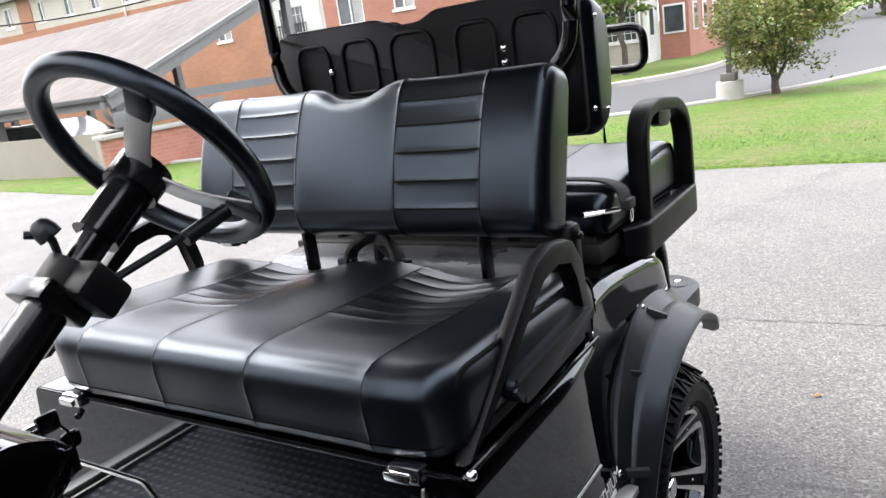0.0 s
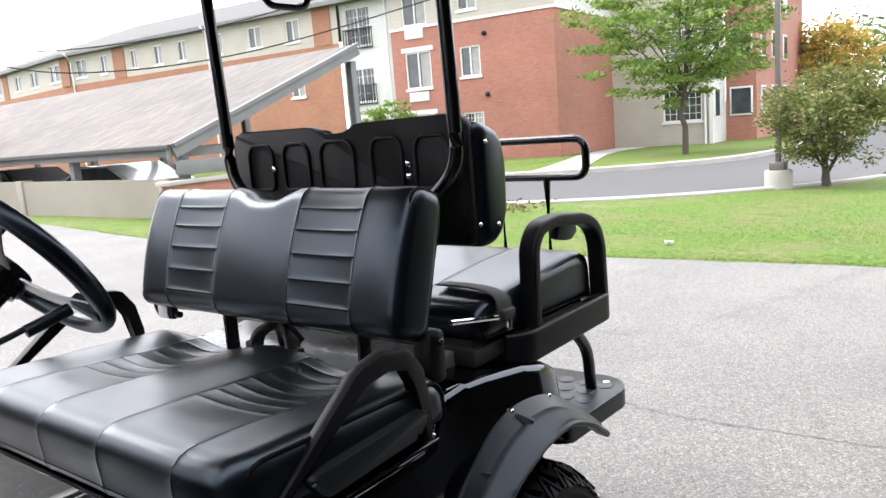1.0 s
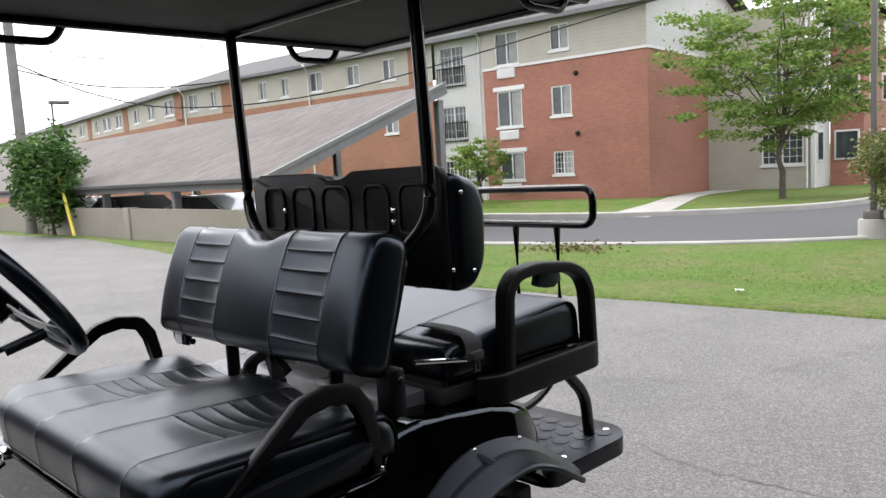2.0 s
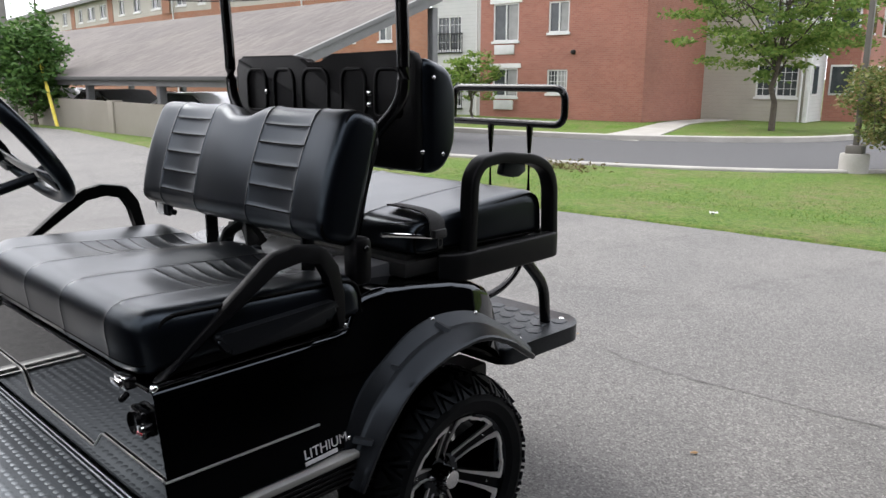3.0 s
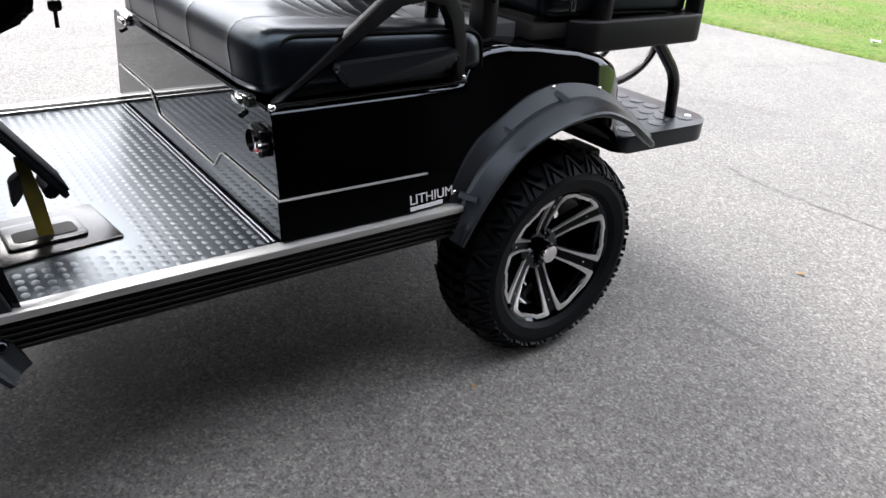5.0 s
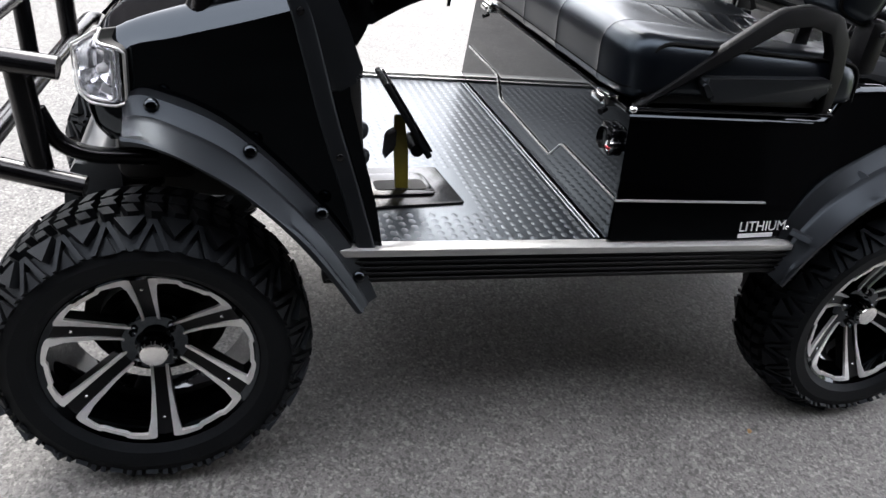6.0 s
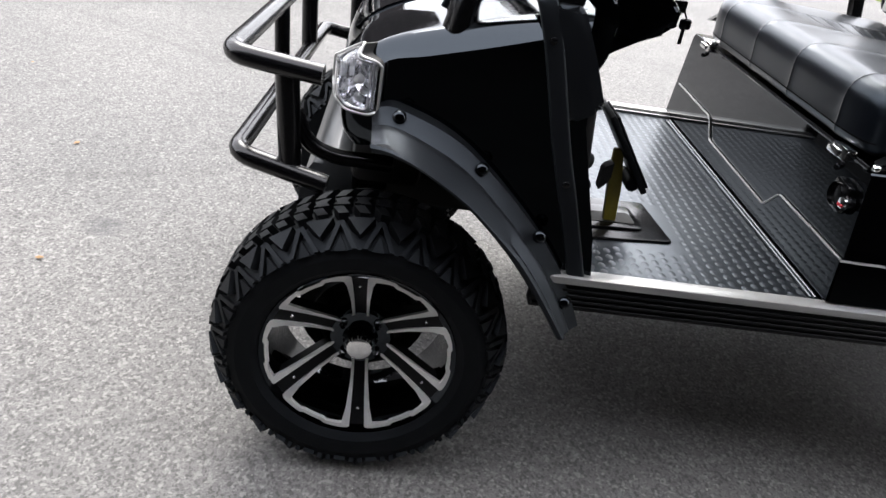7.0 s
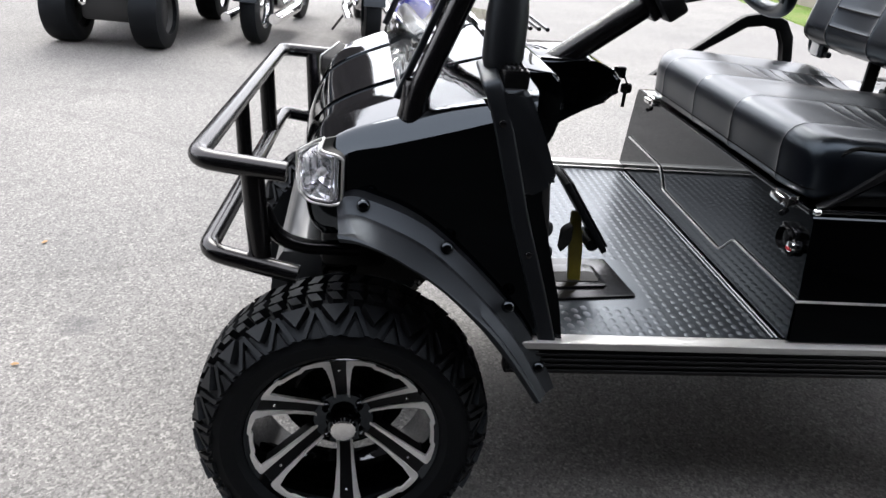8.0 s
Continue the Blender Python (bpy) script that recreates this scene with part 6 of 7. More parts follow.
    bolts([(0.243, -0.018 if not k else far(-0.018), 0.935), (0.317, -0.027 if not k else far(-0.027), 0.70)], (0, -1 if not k else 1, 0), 0.007, 0.005, SATIN, st)
    bm = bm_()
    prism(bm, rounded([(0.236, 0.992), (0.281, 0.992), (0.318, 0.918), (0.350, 0.843), (0.344, 0.830), (0.304, 0.806), (0.285, 0.81), (0.255, 0.92)], 0.010, 3), -0.018, 0.14, "xz", 0.009)
    part("side_pod", mirrored(bm) if k else bm, MATTE, cowl)
    bm = bm_()
    box(bm, 0.238, 0.282, -0.010, 0.11, 0.988, 1.022, 0.006)
    for i in range(4):
        box(bm, 0.244 + i * 0.009, 0.248 + i * 0.009, -0.004, 0.10, 1.020, 1.026, 0.001, 1)
    part("vent_box", mirrored(bm) if k else bm, SATIN, cowl)
for y in (0.33, far(0.33)):
    bm = bm_()
    tube(bm, spline([(-0.082, y, 0.826), (-0.026, y, 0.8755), (0.13, y, 0.9395), (0.29, y, 0.9855)], 5), 0.003, 0, 6)
    part("hood_crease", bm, GLOSS, cowl)
bm = bm_()
box(bm, -0.06, 0.08, 0.17, far(0.17), 0.56, 0.66, 0.02)
part("inner_tub", bm, DARK, cowl)

# dash, firewall and key pod
bm = bm_()
prism(bm, rounded([(0.28, 1.0), (0.37, 0.99), (0.39, 0.93), (0.375, 0.87), (0.352, 0.83), (0.32, 0.82)], 0.015, 3), 0.14, far(0.10), "xz", 0.008)
dash = part("dashboard", bm, GLOSS, cart, "gloss black dashboard")
bm = bm_()
prism(bm, rounded([(0.36, 0.985), (0.50, 0.985), (0.55, 0.962), (0.562, 0.935), (0.545, 0.905), (0.49, 0.882), (0.44, 0.852), (0.41, 0.83), (0.37, 0.83)], 0.02, 3), 0.33, 0.55, "xz", 0.012)
pod = part("switch_pod", bm, GLOSS, dash)
bm = bm_()
for i in range(4):
    tube(bm, [(0.37 + i * 0.02, 0.52, 1.012), (0.37 + i * 0.02, 0.78, 1.012)], 0.005, 0, 8)
part("clip_bars", bm, SATIN, dash)
bm = bm_()
prism(bm, [(0.325, 0.835), (0.35, 0.835), (0.372, 0.64), (0.40, 0.515), (0.36, 0.50)], 0.02, far(0.04), "xz", 0.004)
part("firewall", bm, DARK, dash)
for z in (0.57, 0.62, 0.67, 0.72):
    bm = bm_()
    dome(bm, (0.378 - (z - 0.57) * 0.12, 0.05, z), 0.016, 0.016, (1, -0.6, 0))
    part("rubber_grommet", bm, RUBBER, dash)
bm = bm_()
lathe(bm, [(0.011, 0), (0.011, 0.016), (0.007, 0.02)], (0.556, 0.44, 0.94), "x", 14)
lock = part("key_switch", bm, CHROME, dash)
bm = bm_()
box(bm, 0.574, 0.604, 0.436, 0.446, 0.93, 0.957, 0.005)
part("key", bm, SATIN, lock)
bm = bm_()
tube(bm, [(0.60, 0.44, 0.937), (0.61, 0.44, 0.92)], 0.002, 0, 6)
box(bm, 0.598, 0.624, 0.436, 0.446, 0.897, 0.92, 0.006)
box(bm, 0.606, 0.614, 0.44, 0.442, 0.865, 0.897)
part("spare_key", bm, SATIN, lock)

# steering
axis = Vector((0.804, 0.0, 0.594)).normalized()
CW = Vector((0.778, 0.377, 1.2355))
u_ = Vector((-axis.z, 0, axis.x))
v_ = Vector((0, 1, 0))
bm = bm_()
tube(bm, [(0.40, 0.371, 0.955), (0.59, 0.371, 1.098)], 0.027, 0, 20)
tube(bm, [(0.58, 0.371, 1.09), CW - axis * 0.05], 0.020, 0, 20)
colm = part("steering_column", bm, SATIN, cart, "black steering column")
bm = bm_()
tube(bm, [CW - axis * 0.13, CW - axis * 0.05], 0.030, 0, 20)
part("column_collar", bm, SATIN, colm)
bm = bm_()
tube(bm, [(0.60, 0.371, 1.105), (0.635, 0.371, 1.133)], 0.031, 0, 20)
box(bm, -0.024, 0.024, -0.036, 0.024, -0.034, 0.026, 0.009, m=Matrix.Translation((0.628, 0.345, 1.112)) @ Matrix.Rotation(-0.65, 4, "Y"))
sg = part("turn_signal", bm, SHELL, colm, "black turn signal switch with a steel clamp")
bm = bm_()
tube(bm, [(0.64, 0.32, 1.115), (0.72, 0.30, 1.138), (0.745, 0.296, 1.147)], 0.005, 0.02, 8)
tube(bm, [(0.735, 0.293, 1.14), (0.80, 0.285, 1.16)], 0.010, 0, 10)
part("lever", bm, MATTE, sg)
bm = bm_()
box(bm, -0.014, 0.014, -0.036, 0.038, -0.034, 0.034, 0.005, m=Matrix.Translation((0.597, 0.371, 1.104)) @ Matrix.Rotation(-0.65, 4, "Y"))
part("clamp", bm, SATIN, sg)
bm = bm_()
dome(bm, (0.620, 0.375, 1.174), 0.015, 0.024, (-0.3, 0.4, 0.8), 14)
tube(bm, [(0.625, 0.375, 1.12), (0.620, 0.375, 1.176), (0.598, 0.39, 1.182)], 0.005, 0.01, 8)
part("switch_knob", bm, MATTE, sg)
R = 0.157
bm = bm_()
tube(bm, [CW + (u_ * math.cos(a) + v_ * math.sin(a)) * R for a in np.linspace(0, 2 * math.pi, 64, endpoint=False)], 0.0155, 0, 14, axis, True)
sw = part("steering_wheel", bm, VINYL, cart, "black padded steering wheel with metal spokes")
bm = bm_()
tube(bm, [CW - axis * 0.055, CW - axis * 0.015], 0.036, 0, 24)
part("boss", bm, SATIN, sw)
for a in (-0.75, -2.3, 2.1):
    d = u_ * math.cos(a) + v_ * math.sin(a)
    bm = bm_()
    sweep(bm, fillet([CW - axis * 0.028 + d * 0.02, CW - axis * 0.026 + d * 0.08, CW - axis * 0.004 + d * (R - 0.005)], 0.04), rrect(0.034, 0.004, 0.0015, 2), axis)
    part("spoke", bm, TRIM, sw, "brushed metal spoke")
    bm = bm_()
    box(bm, -0.026, 0.026, -0.016, 0.016, -0.008, 0.012, 0.006, m=Matrix.Translation(CW - axis * 0.012 + d * (R - 0.022)) @ Matrix((u_, v_, axis)).transposed().to_4x4() @ Matrix.Rotation(a, 4, "Z"))
    part("spoke_pad", bm, MATTE, sw)

# pedals
bm = bm_()
prism(bm, rounded([(0.40, 0.135), (0.62, 0.165), (0.60, 0.345), (0.38, 0.335)], 0.006, 3), 0.514, 0.522, "xy", 0.002)
prism(bm, rounded([(0.42, 0.18), (0.565, 0.196), (0.555, 0.30), (0.42, 0.29)], 0.015, 3), 0.52, 0.528, "xy", 0.002)
pp = part("pedal_plate", bm, SATIN, cart, "flat black plate round the pedal")
bm = bm_()
prism(bm, rounded([(0.435, 0.205), (0.55, 0.212), (0.545, 0.262), (0.435, 0.25)], 0.012, 3), 0.5265, 0.5295, "xy")
part("slot", bm, DARK, pp)
bm = bm_()
prism(bm, rounded([(0.480, 0.52), (0.507, 0.52), (0.498, 0.61), (0.482, 0.688), (0.462, 0.69), (0.466, 0.63)], 0.006, 3), 0.215, 0.228, "xz", 0.002)
ped = part("brake_pedal", bm, YELLOW, cart, "brake pedal with a yellow arm edge")
bm = bm_()
prism(bm, rounded([(0.445, 0.60), (0.466, 0.625), (0.466, 0.665), (0.446, 0.65)], 0.006, 3), 0.20, 0.226, "xz", 0.002)
part("pivot", bm, DARK, ped)
bm = bm_()
mt = Matrix.Translation((0.480, 0.225, 0.692)) @ Matrix.Rotation(radians(-35), 4, "Y")
box(bm, -0.006, 0.007, -0.055, 0.055, -0.092, 0.092, 0.004, m=mt)
box(bm, 0.007, 0.013, -0.05, 0.05, -0.085, 0.085, 0.003, m=mt)
part("pad", bm, RUBBER, ped)
bm = bm_()
tube(bm, [(0.51, 0.19, 0.625), (0.51, 0.26, 0.625)], 0.014, 0, 10)
part("roller", bm, RUBBER, ped)

# ---- brush guard ----
GUARD = (0.50, 0.84)
bm = bm_()
tube(bm, [(-0.115, 0.050, 0.806), (-0.275, 0.064, 0.820), (-0.221, 1.08, 0.820), (-0.06, 1.12, 0.806)], 0.0185, 0.04, 16)
guard = part("brush_guard", bm, SATIN, cart, "gloss black tube brush guard")
bm = bm_()
tube(bm, [(-0.095, 0.055, 0.602), (-0.266, 0.08, 0.634), (-0.214, 1.07, 0.634), (-0.06, 1.10, 0.602)], 0.0185, 0.04, 16)
part("lower_bar", bm, SATIN, guard)
for pts in ([(-0.178, 0.066, 0.81), (-0.165, 0.078, 0.62)], [(-0.13, 1.098, 0.81), (-0.12, 1.085, 0.62)], [(-0.256, GUARD[0], 0.818), (-0.248, GUARD[0], 0.636)], [(-0.238, GUARD[1], 0.818), (-0.230, GUARD[1], 0.636)]):
    bm = bm_()
    tube(bm, pts, 0.021 if abs(pts[0][1] - YC) > 0.3 else 0.017, 0, 14)
    part("upright", bm, SATIN, guard)
bm = bm_()
tube(bm, [(-0.165, 0.10, 0.72), (-0.14, 0.10, 0.66), (-0.09, 0.10, 0.64), (0.02, 0.10, 0.64)], 0.015, 0.05, 12)
part("stay", bm, SATIN, guard)
bm = bm_()
prism(bm, rounded([(-0.165, 0.455), (-0.155, 0.55), (-0.12, 0.605), (-0.06, 0.61), (-0.05, 0.455)], 0.03, 4), 0.2, far(0.2), "xz", 0.02)
part("front_bumper", bm, GREYPAD, cart, "dark grey moulded front bumper")

# ---- roof, struts and windscreen ----
bm = bm_()
box(bm, 0.42, 2.22, -0.02, far(-0.02), 1.845, 1.90, 0.03, 4)
roof = part("roof", bm, DARK, cart, "black moulded roof")
bm = bm_()
for y in (0.06, far(0.06)):
    tube(bm, [(0.47, y, 1.842), (2.18, y, 1.842)], 0.016, 0, 10)
for x in (0.47, 1.62, 2.17):
    tube(bm, [(x, 0.06, 1.842), (x, far(0.06), 1.842)], 0.014, 0, 10)
part("roof_frame", bm, SATIN, roof)
for x in (1.045, 1.96):
    for y in (0.04, far(0.04)):
        bm = bm_()
        tube(bm, [(x - 0.11, y, 1.85), (x - 0.075, y, 1.79), (x + 0.075, y, 1.79), (x + 0.11, y, 1.85)], 0.011, 0.03, 10)
        part("roof_handle", bm, SATIN, roof, "black grab handle under the roof")
for y in (0.137, 0.935):
    bm = bm_()
    s_ = 1 if y < YC else -1
    tube(bm, [(1.60, y, 1.84), (1.615, y, 1.42), (1.615, y, 1.29), (1.60, y + 0.11 * s_, 1.19), (1.57, y + 0.16 * s_, 0.90)], 0.0165, 0.05, 14)
    part("roof_strut", bm, SATIN, cart, "black rear roof strut")
    y2 = 0.072 if y < YC else far(0.072)
    bm = bm_()
    tube(bm, [(0.098, y2, 0.89), (0.106, y2, 0.955), (0.175, y2, 1.13), (0.46, y2, 1.85)], 0.020, 0.03, 14)
    part("roof_strut", bm, SATIN, cart, "black front roof strut")
    bm = bm_()
    lathe(bm, [(0.034, 0.885), (0.034, 0.898), (0.031, 0.912), (0.027, 0.93), (0.024, 0.965), (0.020, 0.975)], (0.104, y2 + (0.012 if y2 < YC else -0.012), 0), "z", 24)
    part("strut_foot", bm, SATIN, cart)
bm = bm_()
quad = [(0.075, 0.935), (0.165, 1.16), (0.455, 1.83)]
grid(bm, [[(x, 0.11, z), (x, far(0.11), z)] for x, z in quad])
solid(bm, 0.004)
ws = part("windscreen", bm, CLEAR, cart, "clear fold-down windscreen")
ws.visible_shadow = False
for y in (0.11, far(0.11)):
    bm = bm_()
    sweep(bm, [(0.072, y, 0.935), (0.162, y, 1.16), (0.452, y, 1.83)], rrect(0.012, 0.012, 0.003), (0, 1, 0))
    part("seal", bm, MATTE, ws)
bm = bm_()
for i, (w_, h_) in enumerate(((0.05, 0.012), (0.06, 0.02), (0.045, 0.01))):
    z = 0.972 + i * 0.02
    x = 0.075 + (z - 0.935) * 0.4 - 0.004
    box(bm, x - 0.001, x + 0.001, 0.20, 0.20 + w_, z - h_ / 2, z + h_ / 2)
part("sticker", bm, DARK, ws, "small printed label on the screen")
# mirror on the front strut
bm = bm_()
prism(bm, rounded([(0.28, 1.30), (0.37, 1.278), (0.405, 1.30), (0.422, 1.42), (0.41, 1.50), (0.31, 1.50)], 0.03, 4), 0.045, 0.10, "xz", 0.012)
mir = part("side_mirror", bm, MATTE, cart, "black side mirror on the front strut")
bm = bm_()
tube(bm, [(0.26, 0.072, 1.345), (0.32, 0.072, 1.38)], 0.010, 0, 10)
part("mirror_arm", bm, SATIN, mir)
bm = bm_()
lathe(bm, [(0.012, 1.0), (0.03, 1.005), (0.036, 1.03), (0.036, 1.10), (0.03, 1.15), (0.001, 1.152)], (0.245, 0.062, 0), "z", 20)
part("horn", bm, MATTE, cart, "round black horn on the cowl")

# ---- belts ----
bm = bm_()
sweep(bm, spline([(1.70, 0.27, 1.004), (1.692, 0.19, 1.006), (1.682, 0.12, 1.003), (1.672, 0.082, 0.990), (1.667, 0.070, 0.965), (1.665, 0.066, 0.945)], 5), rrect(0.050, 0.005, 0.002, 2), (0, -0.6, 0.8))
blt = part("seat_belt", bm, BELT, cart, "black lap belt with a chrome tongue")
bm = bm_()
box(bm, 1.643, 1.687, 0.054, 0.068, 0.945, 0.968, 0.004)
part("buckle", bm, BELT, blt)
bm = bm_()
for a in ((1.655, 1.659, 0.920, 0.955), (1.669, 1.673, 0.920, 0.955), (1.655, 1.673, 0.918, 0.924), (1.655, 1.673, 0.943, 0.955)):
    box(bm, a[0], a[1], 0.057, 0.061, a[2], a[3])
part("tongue", bm, CHROME, blt)
for s, y in ((1, 0.50), (-1, 0.545)):
    bm = bm_()
    sweep(bm, spline([(1.42, y, 0.90), (1.39, y + 0.02 * s, 0.955), (1.37, y - 0.03 * s, 0.935), (1.365, y - 0.05 * s, 0.89)], 5), rrect(0.04, 0.012, 0.004, 2), (0, 1, 0.2))
    b2 = part("seat_belt", bm, BELT, cart, "black belt end between the seats")
    bm = bm_()
    box(bm, 1.352, 1.376, y - 0.05 * s - 0.022, y - 0.05 * s + 0.022, 0.872, 0.915, 0.006)
    part("buckle", bm, MATTE, b2)
bm = bm_()
box(bm, 1.374, 1.40, 0.945, 1.015, 0.925, 0.985, 0.012)
tube(bm, [(1.39, 0.93, 0.94), (1.39, 1.03, 0.935), (1.39, 1.045, 0.99)], 0.009, 0.02, 8)
b3 = part("belt_retractor", bm, MATTE, cart)
bm = bm_()
box(bm, 1.3695, 1.373, 0.96, 1.0, 0.932, 0.972)
part("paper_tag", bm, WHITE, b3, "white paper tag")

# lettering on the sill
tx = bpy.data.curves.new("lettering", "FONT")
tx.body = "LITHIUM"
tx.size = 0.031
tx.extrude = 0.0004
me = None
to = new("tmp_text", tx)
bpy.context.view_layer.update()
me = bpy.data.meshes.new_from_object(to.evaluated_get(bpy.context.evaluated_depsgraph_get()))
bpy.data.objects.remove(to)
me.materials.append(WHITE)
lt = new("lettering", me)
lt.parent = body
lt["label"] = "white printed word"
lt.matrix_basis = pose(1.165, -0.0236, 0.548, 80.4, 0, 3.6) @ Matrix.Diagonal((1.05, 1, 1, 1))
bm = bm_()
box(bm, 0.002, 0.092, -0.0004, 0.0015, -0.0045, 0.0045, m=pose(1.165, -0.0252, 0.5385, -9.6, 0, 3.6))
part("small_print", bm, WHITE, body, "bar of small white print")

# ---- unseen walls, canopy and floor added to shape light and reflections ----
WALLDARK = varied("dark_blocker", (0.022, 0.021, 0.022), (0.045, 0.042, 0.043), 0.9, 1.5, 20, 0.3, 0.01, spec=0.1)
# dark enclosure out of view, holds back low sky light behind the camera
bm = bm_()
box(bm, -14, 5, -12.3, -12.0, -0.1, 4.6)
box(bm, -14.3, -14, -12.3, -2.2, -0.1, 4.6)
box(bm, 5, 5.3, -12.3, -2.2, -0.1, 4.6)
wall = tagged(part("wall_south", bm, WALLDARK), "unseen dark walls added to block light from behind the camera", "wall", kind="structure")
# added overhead slab, its edge set to shade the cart's near side
bm = bm_()
box(bm, -13.998, 4.998, -11.998, -1.75, 3.0, 3.3, 0.01)
part("canopy", bm, WALLDARK, wall)
# near-black ground sheet out of view, darkens what the cart's side reflects
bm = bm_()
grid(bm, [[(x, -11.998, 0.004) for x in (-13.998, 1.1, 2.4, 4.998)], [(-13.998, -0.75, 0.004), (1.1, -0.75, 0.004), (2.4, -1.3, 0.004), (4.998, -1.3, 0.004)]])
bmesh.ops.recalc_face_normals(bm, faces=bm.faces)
DIMFLOOR = varied("dim_reflection_floor", (0.006, 0.006, 0.006), (0.011, 0.011, 0.011), 0.8, 2, 80, 0.2, 0.002, spec=0.05)
tagged(part("shed_floor", bm, DIMFLOOR), "unseen dark sheet added to keep the cart's reflections black", "floor", kind="structure")
# added wall out of view, its height set by the hood's dark reflection
bm = bm_()
box(bm, -45, -2, 15, 15.3, -0.1, 5.6)
tagged(part("wall_north", bm, WALLDARK), "unseen dark wall added for the hood to reflect", "wall", kind="structure")
# another unseen wall, added to darken reflections in the cowl's front
bm = bm_()
box(bm, -24.3, -24, -2, 14.99, -0.1, 4.0)
tagged(part("wall_west", bm, WALLDARK), "unseen dark wall added for the cowl's front to reflect", "wall", kind="structure")


# ---- vehicles parked farther along ----
def plain_wheel(parent, at, r, w, rim_mat, axis="x", label=""):
    bm = bm_()
    lathe(bm, [(r * 0.58, -w / 2), (r * 0.8, -w / 2), (r * 0.95, -w * 0.42), (r, -w * 0.25), (r, w * 0.25), (r * 0.95, w * 0.42), (r * 0.8, w / 2), (r * 0.58, w / 2)], at, axis, 32, close=True)
    wh = part("wheel", bm, RUBBER, parent, label)
    bm = bm_()
    lathe(bm, [(r * 0.6, -w * 0.4), (r * 0.6, w * 0.4), (r * 0.5, w * 0.25), (r * 0.2, w * 0.3), (0.001, w * 0.32)], at, axis, 24)
    lathe(bm, [(r * 0.5, -w * 0.25), (r * 0.2, -w * 0.3), (0.001, -w * 0.32)], at, axis, 24)
    part("rim", bm, rim_mat, wh)
    return wh


c2 = thing("utility_cart", "black utility cart seen from behind on the driveway", "golf cart", at=(-1.86, 4.85, 0), turn=-6)
for x in (-0.37, 0.29):
    plain_wheel(c2, (x, 0.18, 0.27), 0.27, 0.24, DARK, label="black balloon tyre")
    plain_wheel(c2, (x, 1.75, 0.27), 0.27, 0.22, ALU, label="black balloon tyre")
bm = bm_()
box(bm, -0.52, 0.44, -0.10, 0.62, 0.46, 0.95, 0.04)
part("cargo_box", bm, MATTE, c2, "black cargo box")
bm = bm_()
box(bm, -0.5, 0.5, 0.55, 2.0, 0.36, 0.5, 0.03)
box(bm, -0.45, 0.45, 1.6, 2.2, 0.5, 0.95, 0.06)
part("body", bm, MATTE, c2)
bm = bm_()
box(bm, -0.57, -0.5, 0.7, 1.5, 0.38, 0.43, 0.01)
box(bm, 0.5, 0.57, 0.7, 1.5, 0.38, 0.43, 0.01)
part("side_step", bm, TRIM, c2, "bright side step")
bm = bm_()
box(bm, -0.2, 0.2, 0.0, 0.3, 0.2, 0.42, 0.04)
tube(bm, [(-0.35, 0.18, 0.27), (0.35, 0.18, 0.27)], 0.04, 0, 10)
part("rear_axle", bm, DARK, c2)
bm = bm_()
tube(bm, [(-0.12, -0.08, 0.36), (-0.08, -0.2, 0.36)], 0.02, 0, 8)
dome(bm, (-0.08, -0.2, 0.36), 0.03, 0.04, (0, 0, 1))
part("tow_hitch", bm, CHROME, c2)
for x in (-0.46, 0.40):
    bm = bm_()
    box(bm, x, x + 0.06, -0.115, -0.09, 0.50, 0.62, 0.008)
    part("tail_lamp", bm, REDLENS, c2, "red tail lamp")


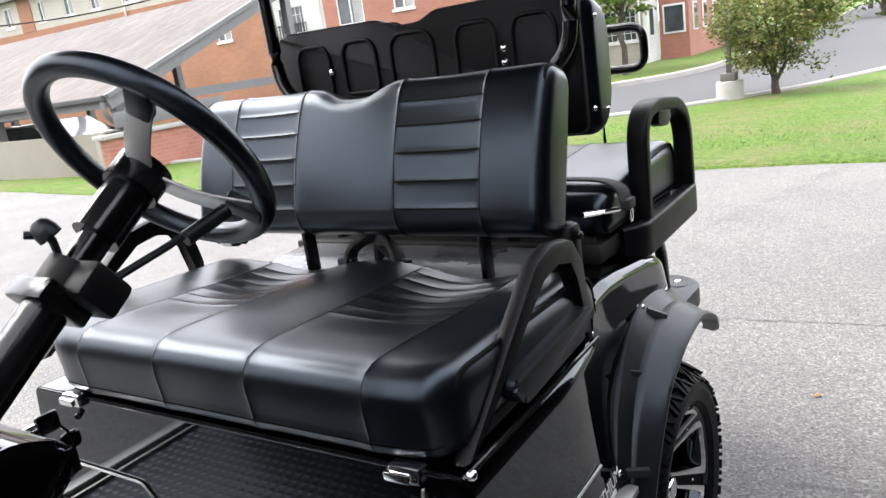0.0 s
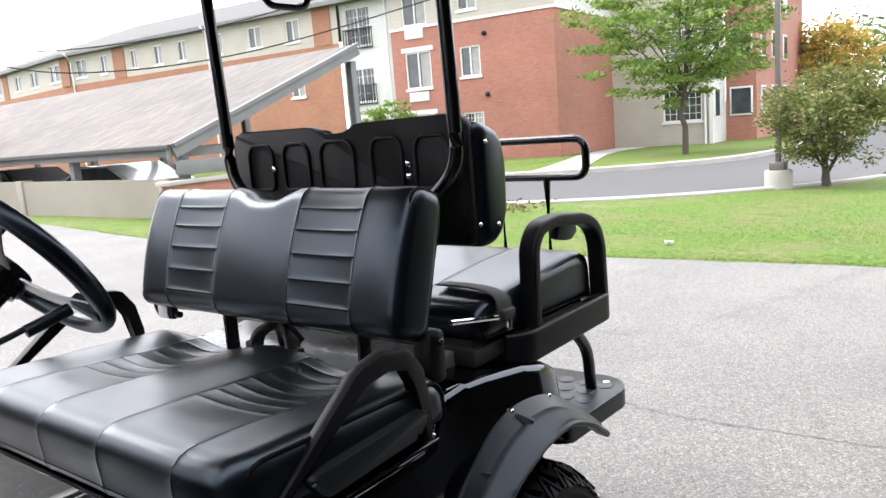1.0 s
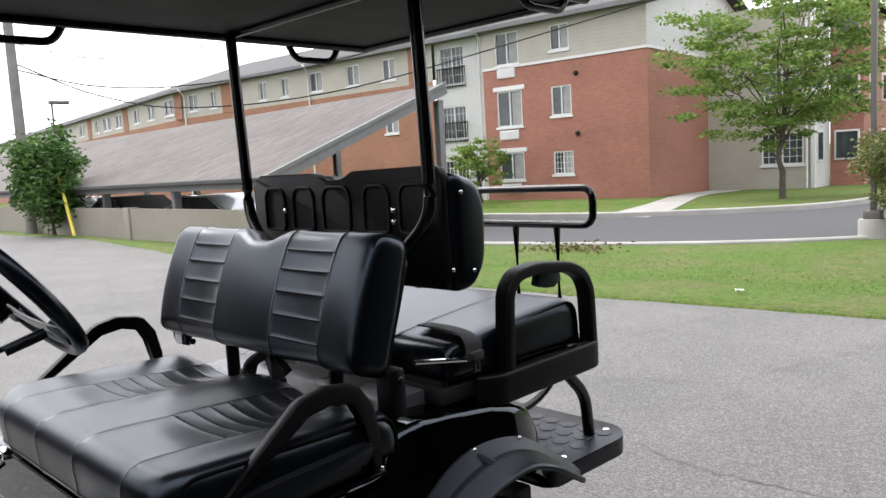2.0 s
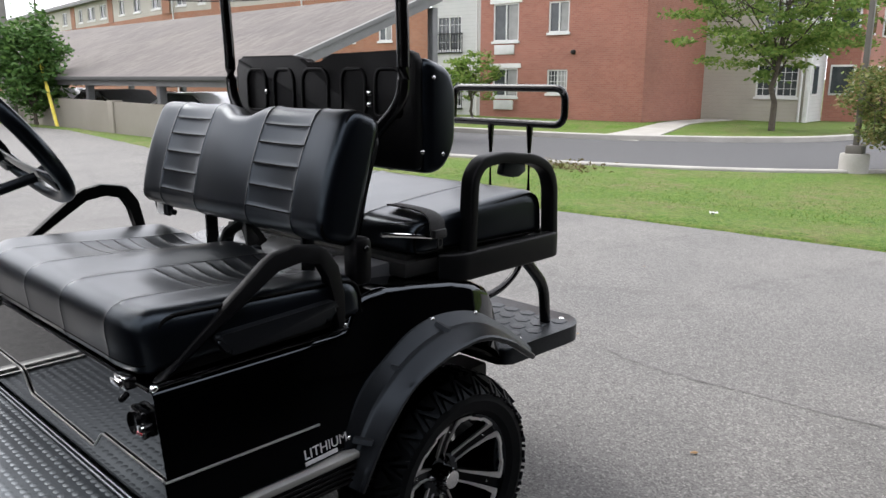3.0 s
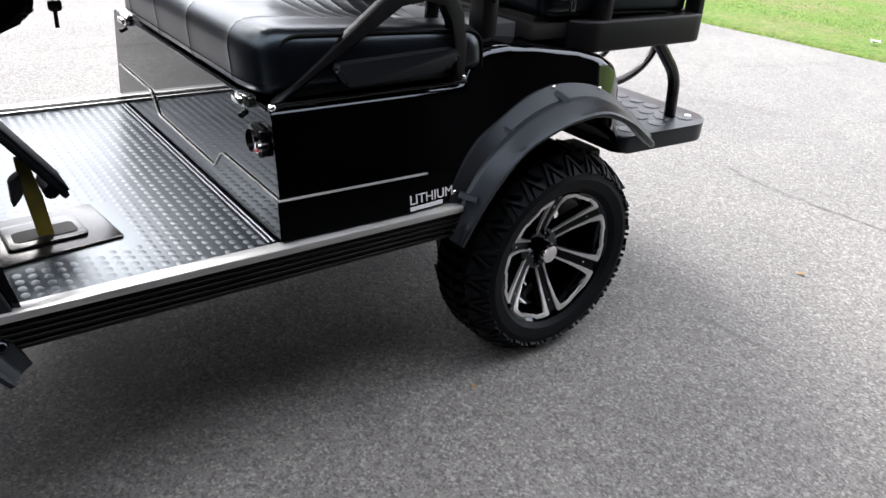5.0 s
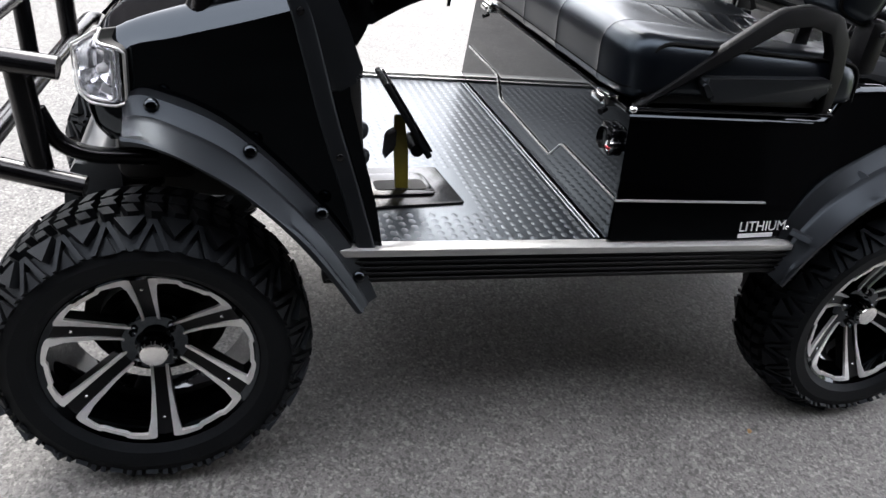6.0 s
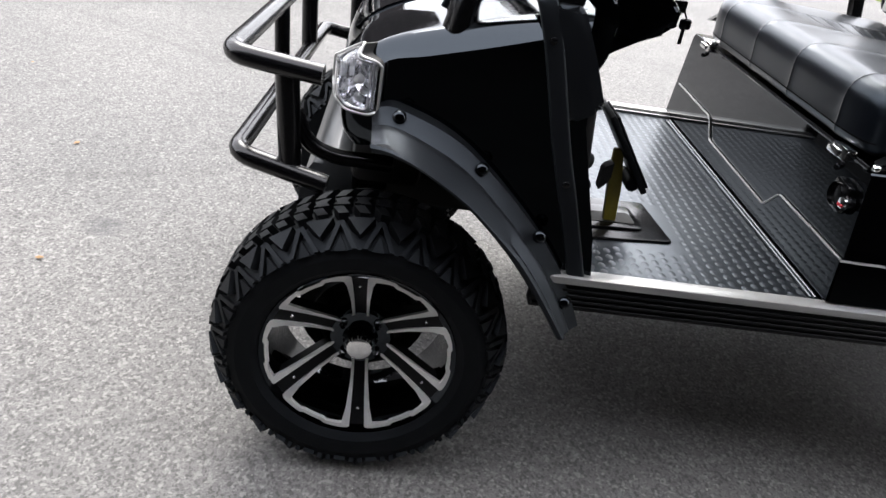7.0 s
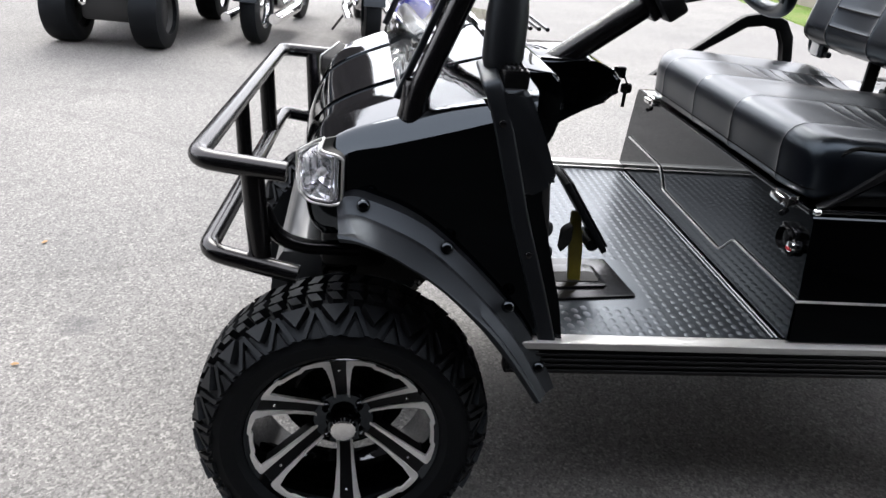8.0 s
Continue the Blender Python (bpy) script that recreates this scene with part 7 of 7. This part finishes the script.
def motorcycle(at, turn, paint, label, bags):
    """A parked cruiser seen from behind, on its stand."""
    m = thing("motorcycle", label, "motorcycle", "parked motorcycles", at=at, turn=turn)
    plain_wheel(m, (0, 0.32, 0.31), 0.31, 0.15, CHROME)
    plain_wheel(m, (0, 1.85, 0.31), 0.31, 0.11, CHROME)
    bm = bm_()
    pr = [(0.35 * math.cos(a), 0.35 * math.sin(a)) for a in np.linspace(radians(10), radians(175), 16)]
    sweep(bm, [(0, 0.32 - c, 0.31 + s) for c, s in pr], rrect(0.19, 0.012, 0.004, 2), (0, 0, 1))
    part("rear_fender", bm, MATTE, m)
    bm = bm_()
    sweep(bm, [(0, 1.85 - c * 0.98, 0.31 + s * 0.98) for c, s in pr[4:12]], rrect(0.14, 0.012, 0.004, 2), (0, 0, 1))
    part("front_fender", bm, paint, m)
    bm = bm_()
    box(bm, -0.13, 0.13, 0.75, 1.25, 0.22, 0.62, 0.06)
    for k in range(6):
        box(bm, -0.16, 0.16, 0.82, 1.18, 0.40 + k * 0.03, 0.412 + k * 0.03)
    part("engine", bm, CHROME, m, "finned chrome engine")
    bm = bm_()
    tube(bm, [(0.15, 1.2, 0.32), (0.2, 0.9, 0.24), (0.2, 0.1, 0.24)], 0.045, 0.08, 12)
    part("exhaust", bm, CHROME, m, "chrome exhaust pipe")
    bm = bm_()
    tube(bm, [(-0.15, 1.2, 0.32), (-0.2, 0.9, 0.22), (-0.2, 0.1, 0.22)], 0.04, 0.08, 12)
    part("exhaust", bm, CHROME, m)
    bm = bm_()
    box(bm, -0.14, 0.14, 1.0, 1.5, 0.68, 0.95, 0.1)
    part("tank", bm, paint, m)
    bm = bm_()
    box(bm, -0.16, 0.16, 0.3, 1.0, 0.66, 0.78, 0.05)
    part("saddle", bm, VINYL, m)
    for x in (-0.07, 0.07):
        bm = bm_()
        tube(bm, [(x, 1.85, 0.31), (x, 1.55, 1.0)], 0.022, 0, 10)
        part("fork", bm, CHROME, m)
    bm = bm_()
    tube(bm, [(-0.1, 0.95, 0.3), (-0.32, 0.9, 0.01)], 0.012, 0, 8)
    part("side_stand", bm, DARK, m)
    bm = bm_()
    box(bm, -0.06, 0.06, -0.05, -0.02, 0.52, 0.62, 0.01)
    part("tail_lamp", bm, REDLENS, m, "red tail lamp")
    if bags:
        for x in (-0.32, 0.14):
            bm = bm_()
            box(bm, x, x + 0.18, 0.05, 0.6, 0.42, 0.70, 0.05)
            part("pannier", bm, MATTE, m, "black hard pannier")
    return m


motorcycle((-0.89, 5.2, 0), -9, BLUE, "blue and chrome motorcycle parked on the driveway", False)
motorcycle((0.14, 5.5, 0), 4, MATTE, "black touring motorcycle with panniers parked on the driveway", True)

# ---- small things on the ground ----
rgl = np.random.default_rng(17)
spots = [(2.78, -0.16), (1.373, -0.063), (0.5, -0.62), (0.9, -0.7), (2.3, -0.75), (3.6, 0.9), (4.4, 2.2), (-0.9, 0.62), (-1.1, 1.4), (0.62, -0.78), (3.1, -0.9), (5.2, 1.4), (1.9, -0.9), (0.35, -0.55), (2.0, 3.4), (-1.6, 2.2)]
leafme = None
for i, (x, y) in enumerate(spots):
    if leafme is None:
        bm = bm_()
        out = rounded([(-0.018, -0.003), (-0.004, -0.011), (0.014, -0.004), (0.02, 0.001), (0.012, 0.008), (-0.006, 0.010)], 0.004, 2)
        grid(bm, [[(a * s, b * s, 0.004 + 0.004 * (1 - s) + 0.10 * abs(b) * s) for a, b in out] for s in (1, 0.5, 0.08)], True)
        ob = part("fallen_leaf", bm, DEADLEAF)
        leafme = ob.data
    else:
        ob = new("fallen_leaf", leafme)
    k = rgl.uniform(0.5, 1.0)
    ob.matrix_basis = pose(x, y, 0.003, rgl.uniform(-8, 8), rgl.uniform(-8, 8), rgl.uniform(0, 360)) @ Matrix.Scale(k, 4)
    tagged(ob, "small dry brown leaf lying on the asphalt", "leaf", "fallen leaves")
bm = bm_()
rgp = random.Random(5)
grid(bm, [[(-0.05 + 0.025 * i, -0.035 + 0.0233 * j, 0.012 + rgp.uniform(0.0, 0.03)) for j in range(4)] for i in range(5)])
scrap = part("paper_scrap", bm, PAINTW)
scrap.matrix_basis = pose(7.5, 1.93, 0.02, 0, 0, 35)
tagged(scrap, "small crumpled white paper scrap on the lawn", "litter")
# loose light stones on the asphalt
n = 1500
rgs = np.random.default_rng(23)
px = rgs.uniform(-2.5, 6.5, n)
py = rgs.uniform(-1.1, 6.0, n)
vv, ff = [], []
for x, y in zip(px, py):
    r = rgs.uniform(0.0012, 0.0034)
    b = len(vv)
    for k in range(5):
        a = k * 1.2566 + rgs.uniform(-0.3, 0.3)
        vv.append((x + r * math.cos(a), y + r * math.sin(a), 0.0))
    vv.append((x, y, r * 0.9))
    ff += [(b + k, b + (k + 1) % 5, b + 5) for k in range(5)]
me = bpy.data.meshes.new("loose_grit")
me.from_pydata(vv, [], ff)
me.materials.append(CONCRETE)
tagged(new("loose_grit", me), "loose pale grit scattered on the asphalt", "grit", kind="stuff")
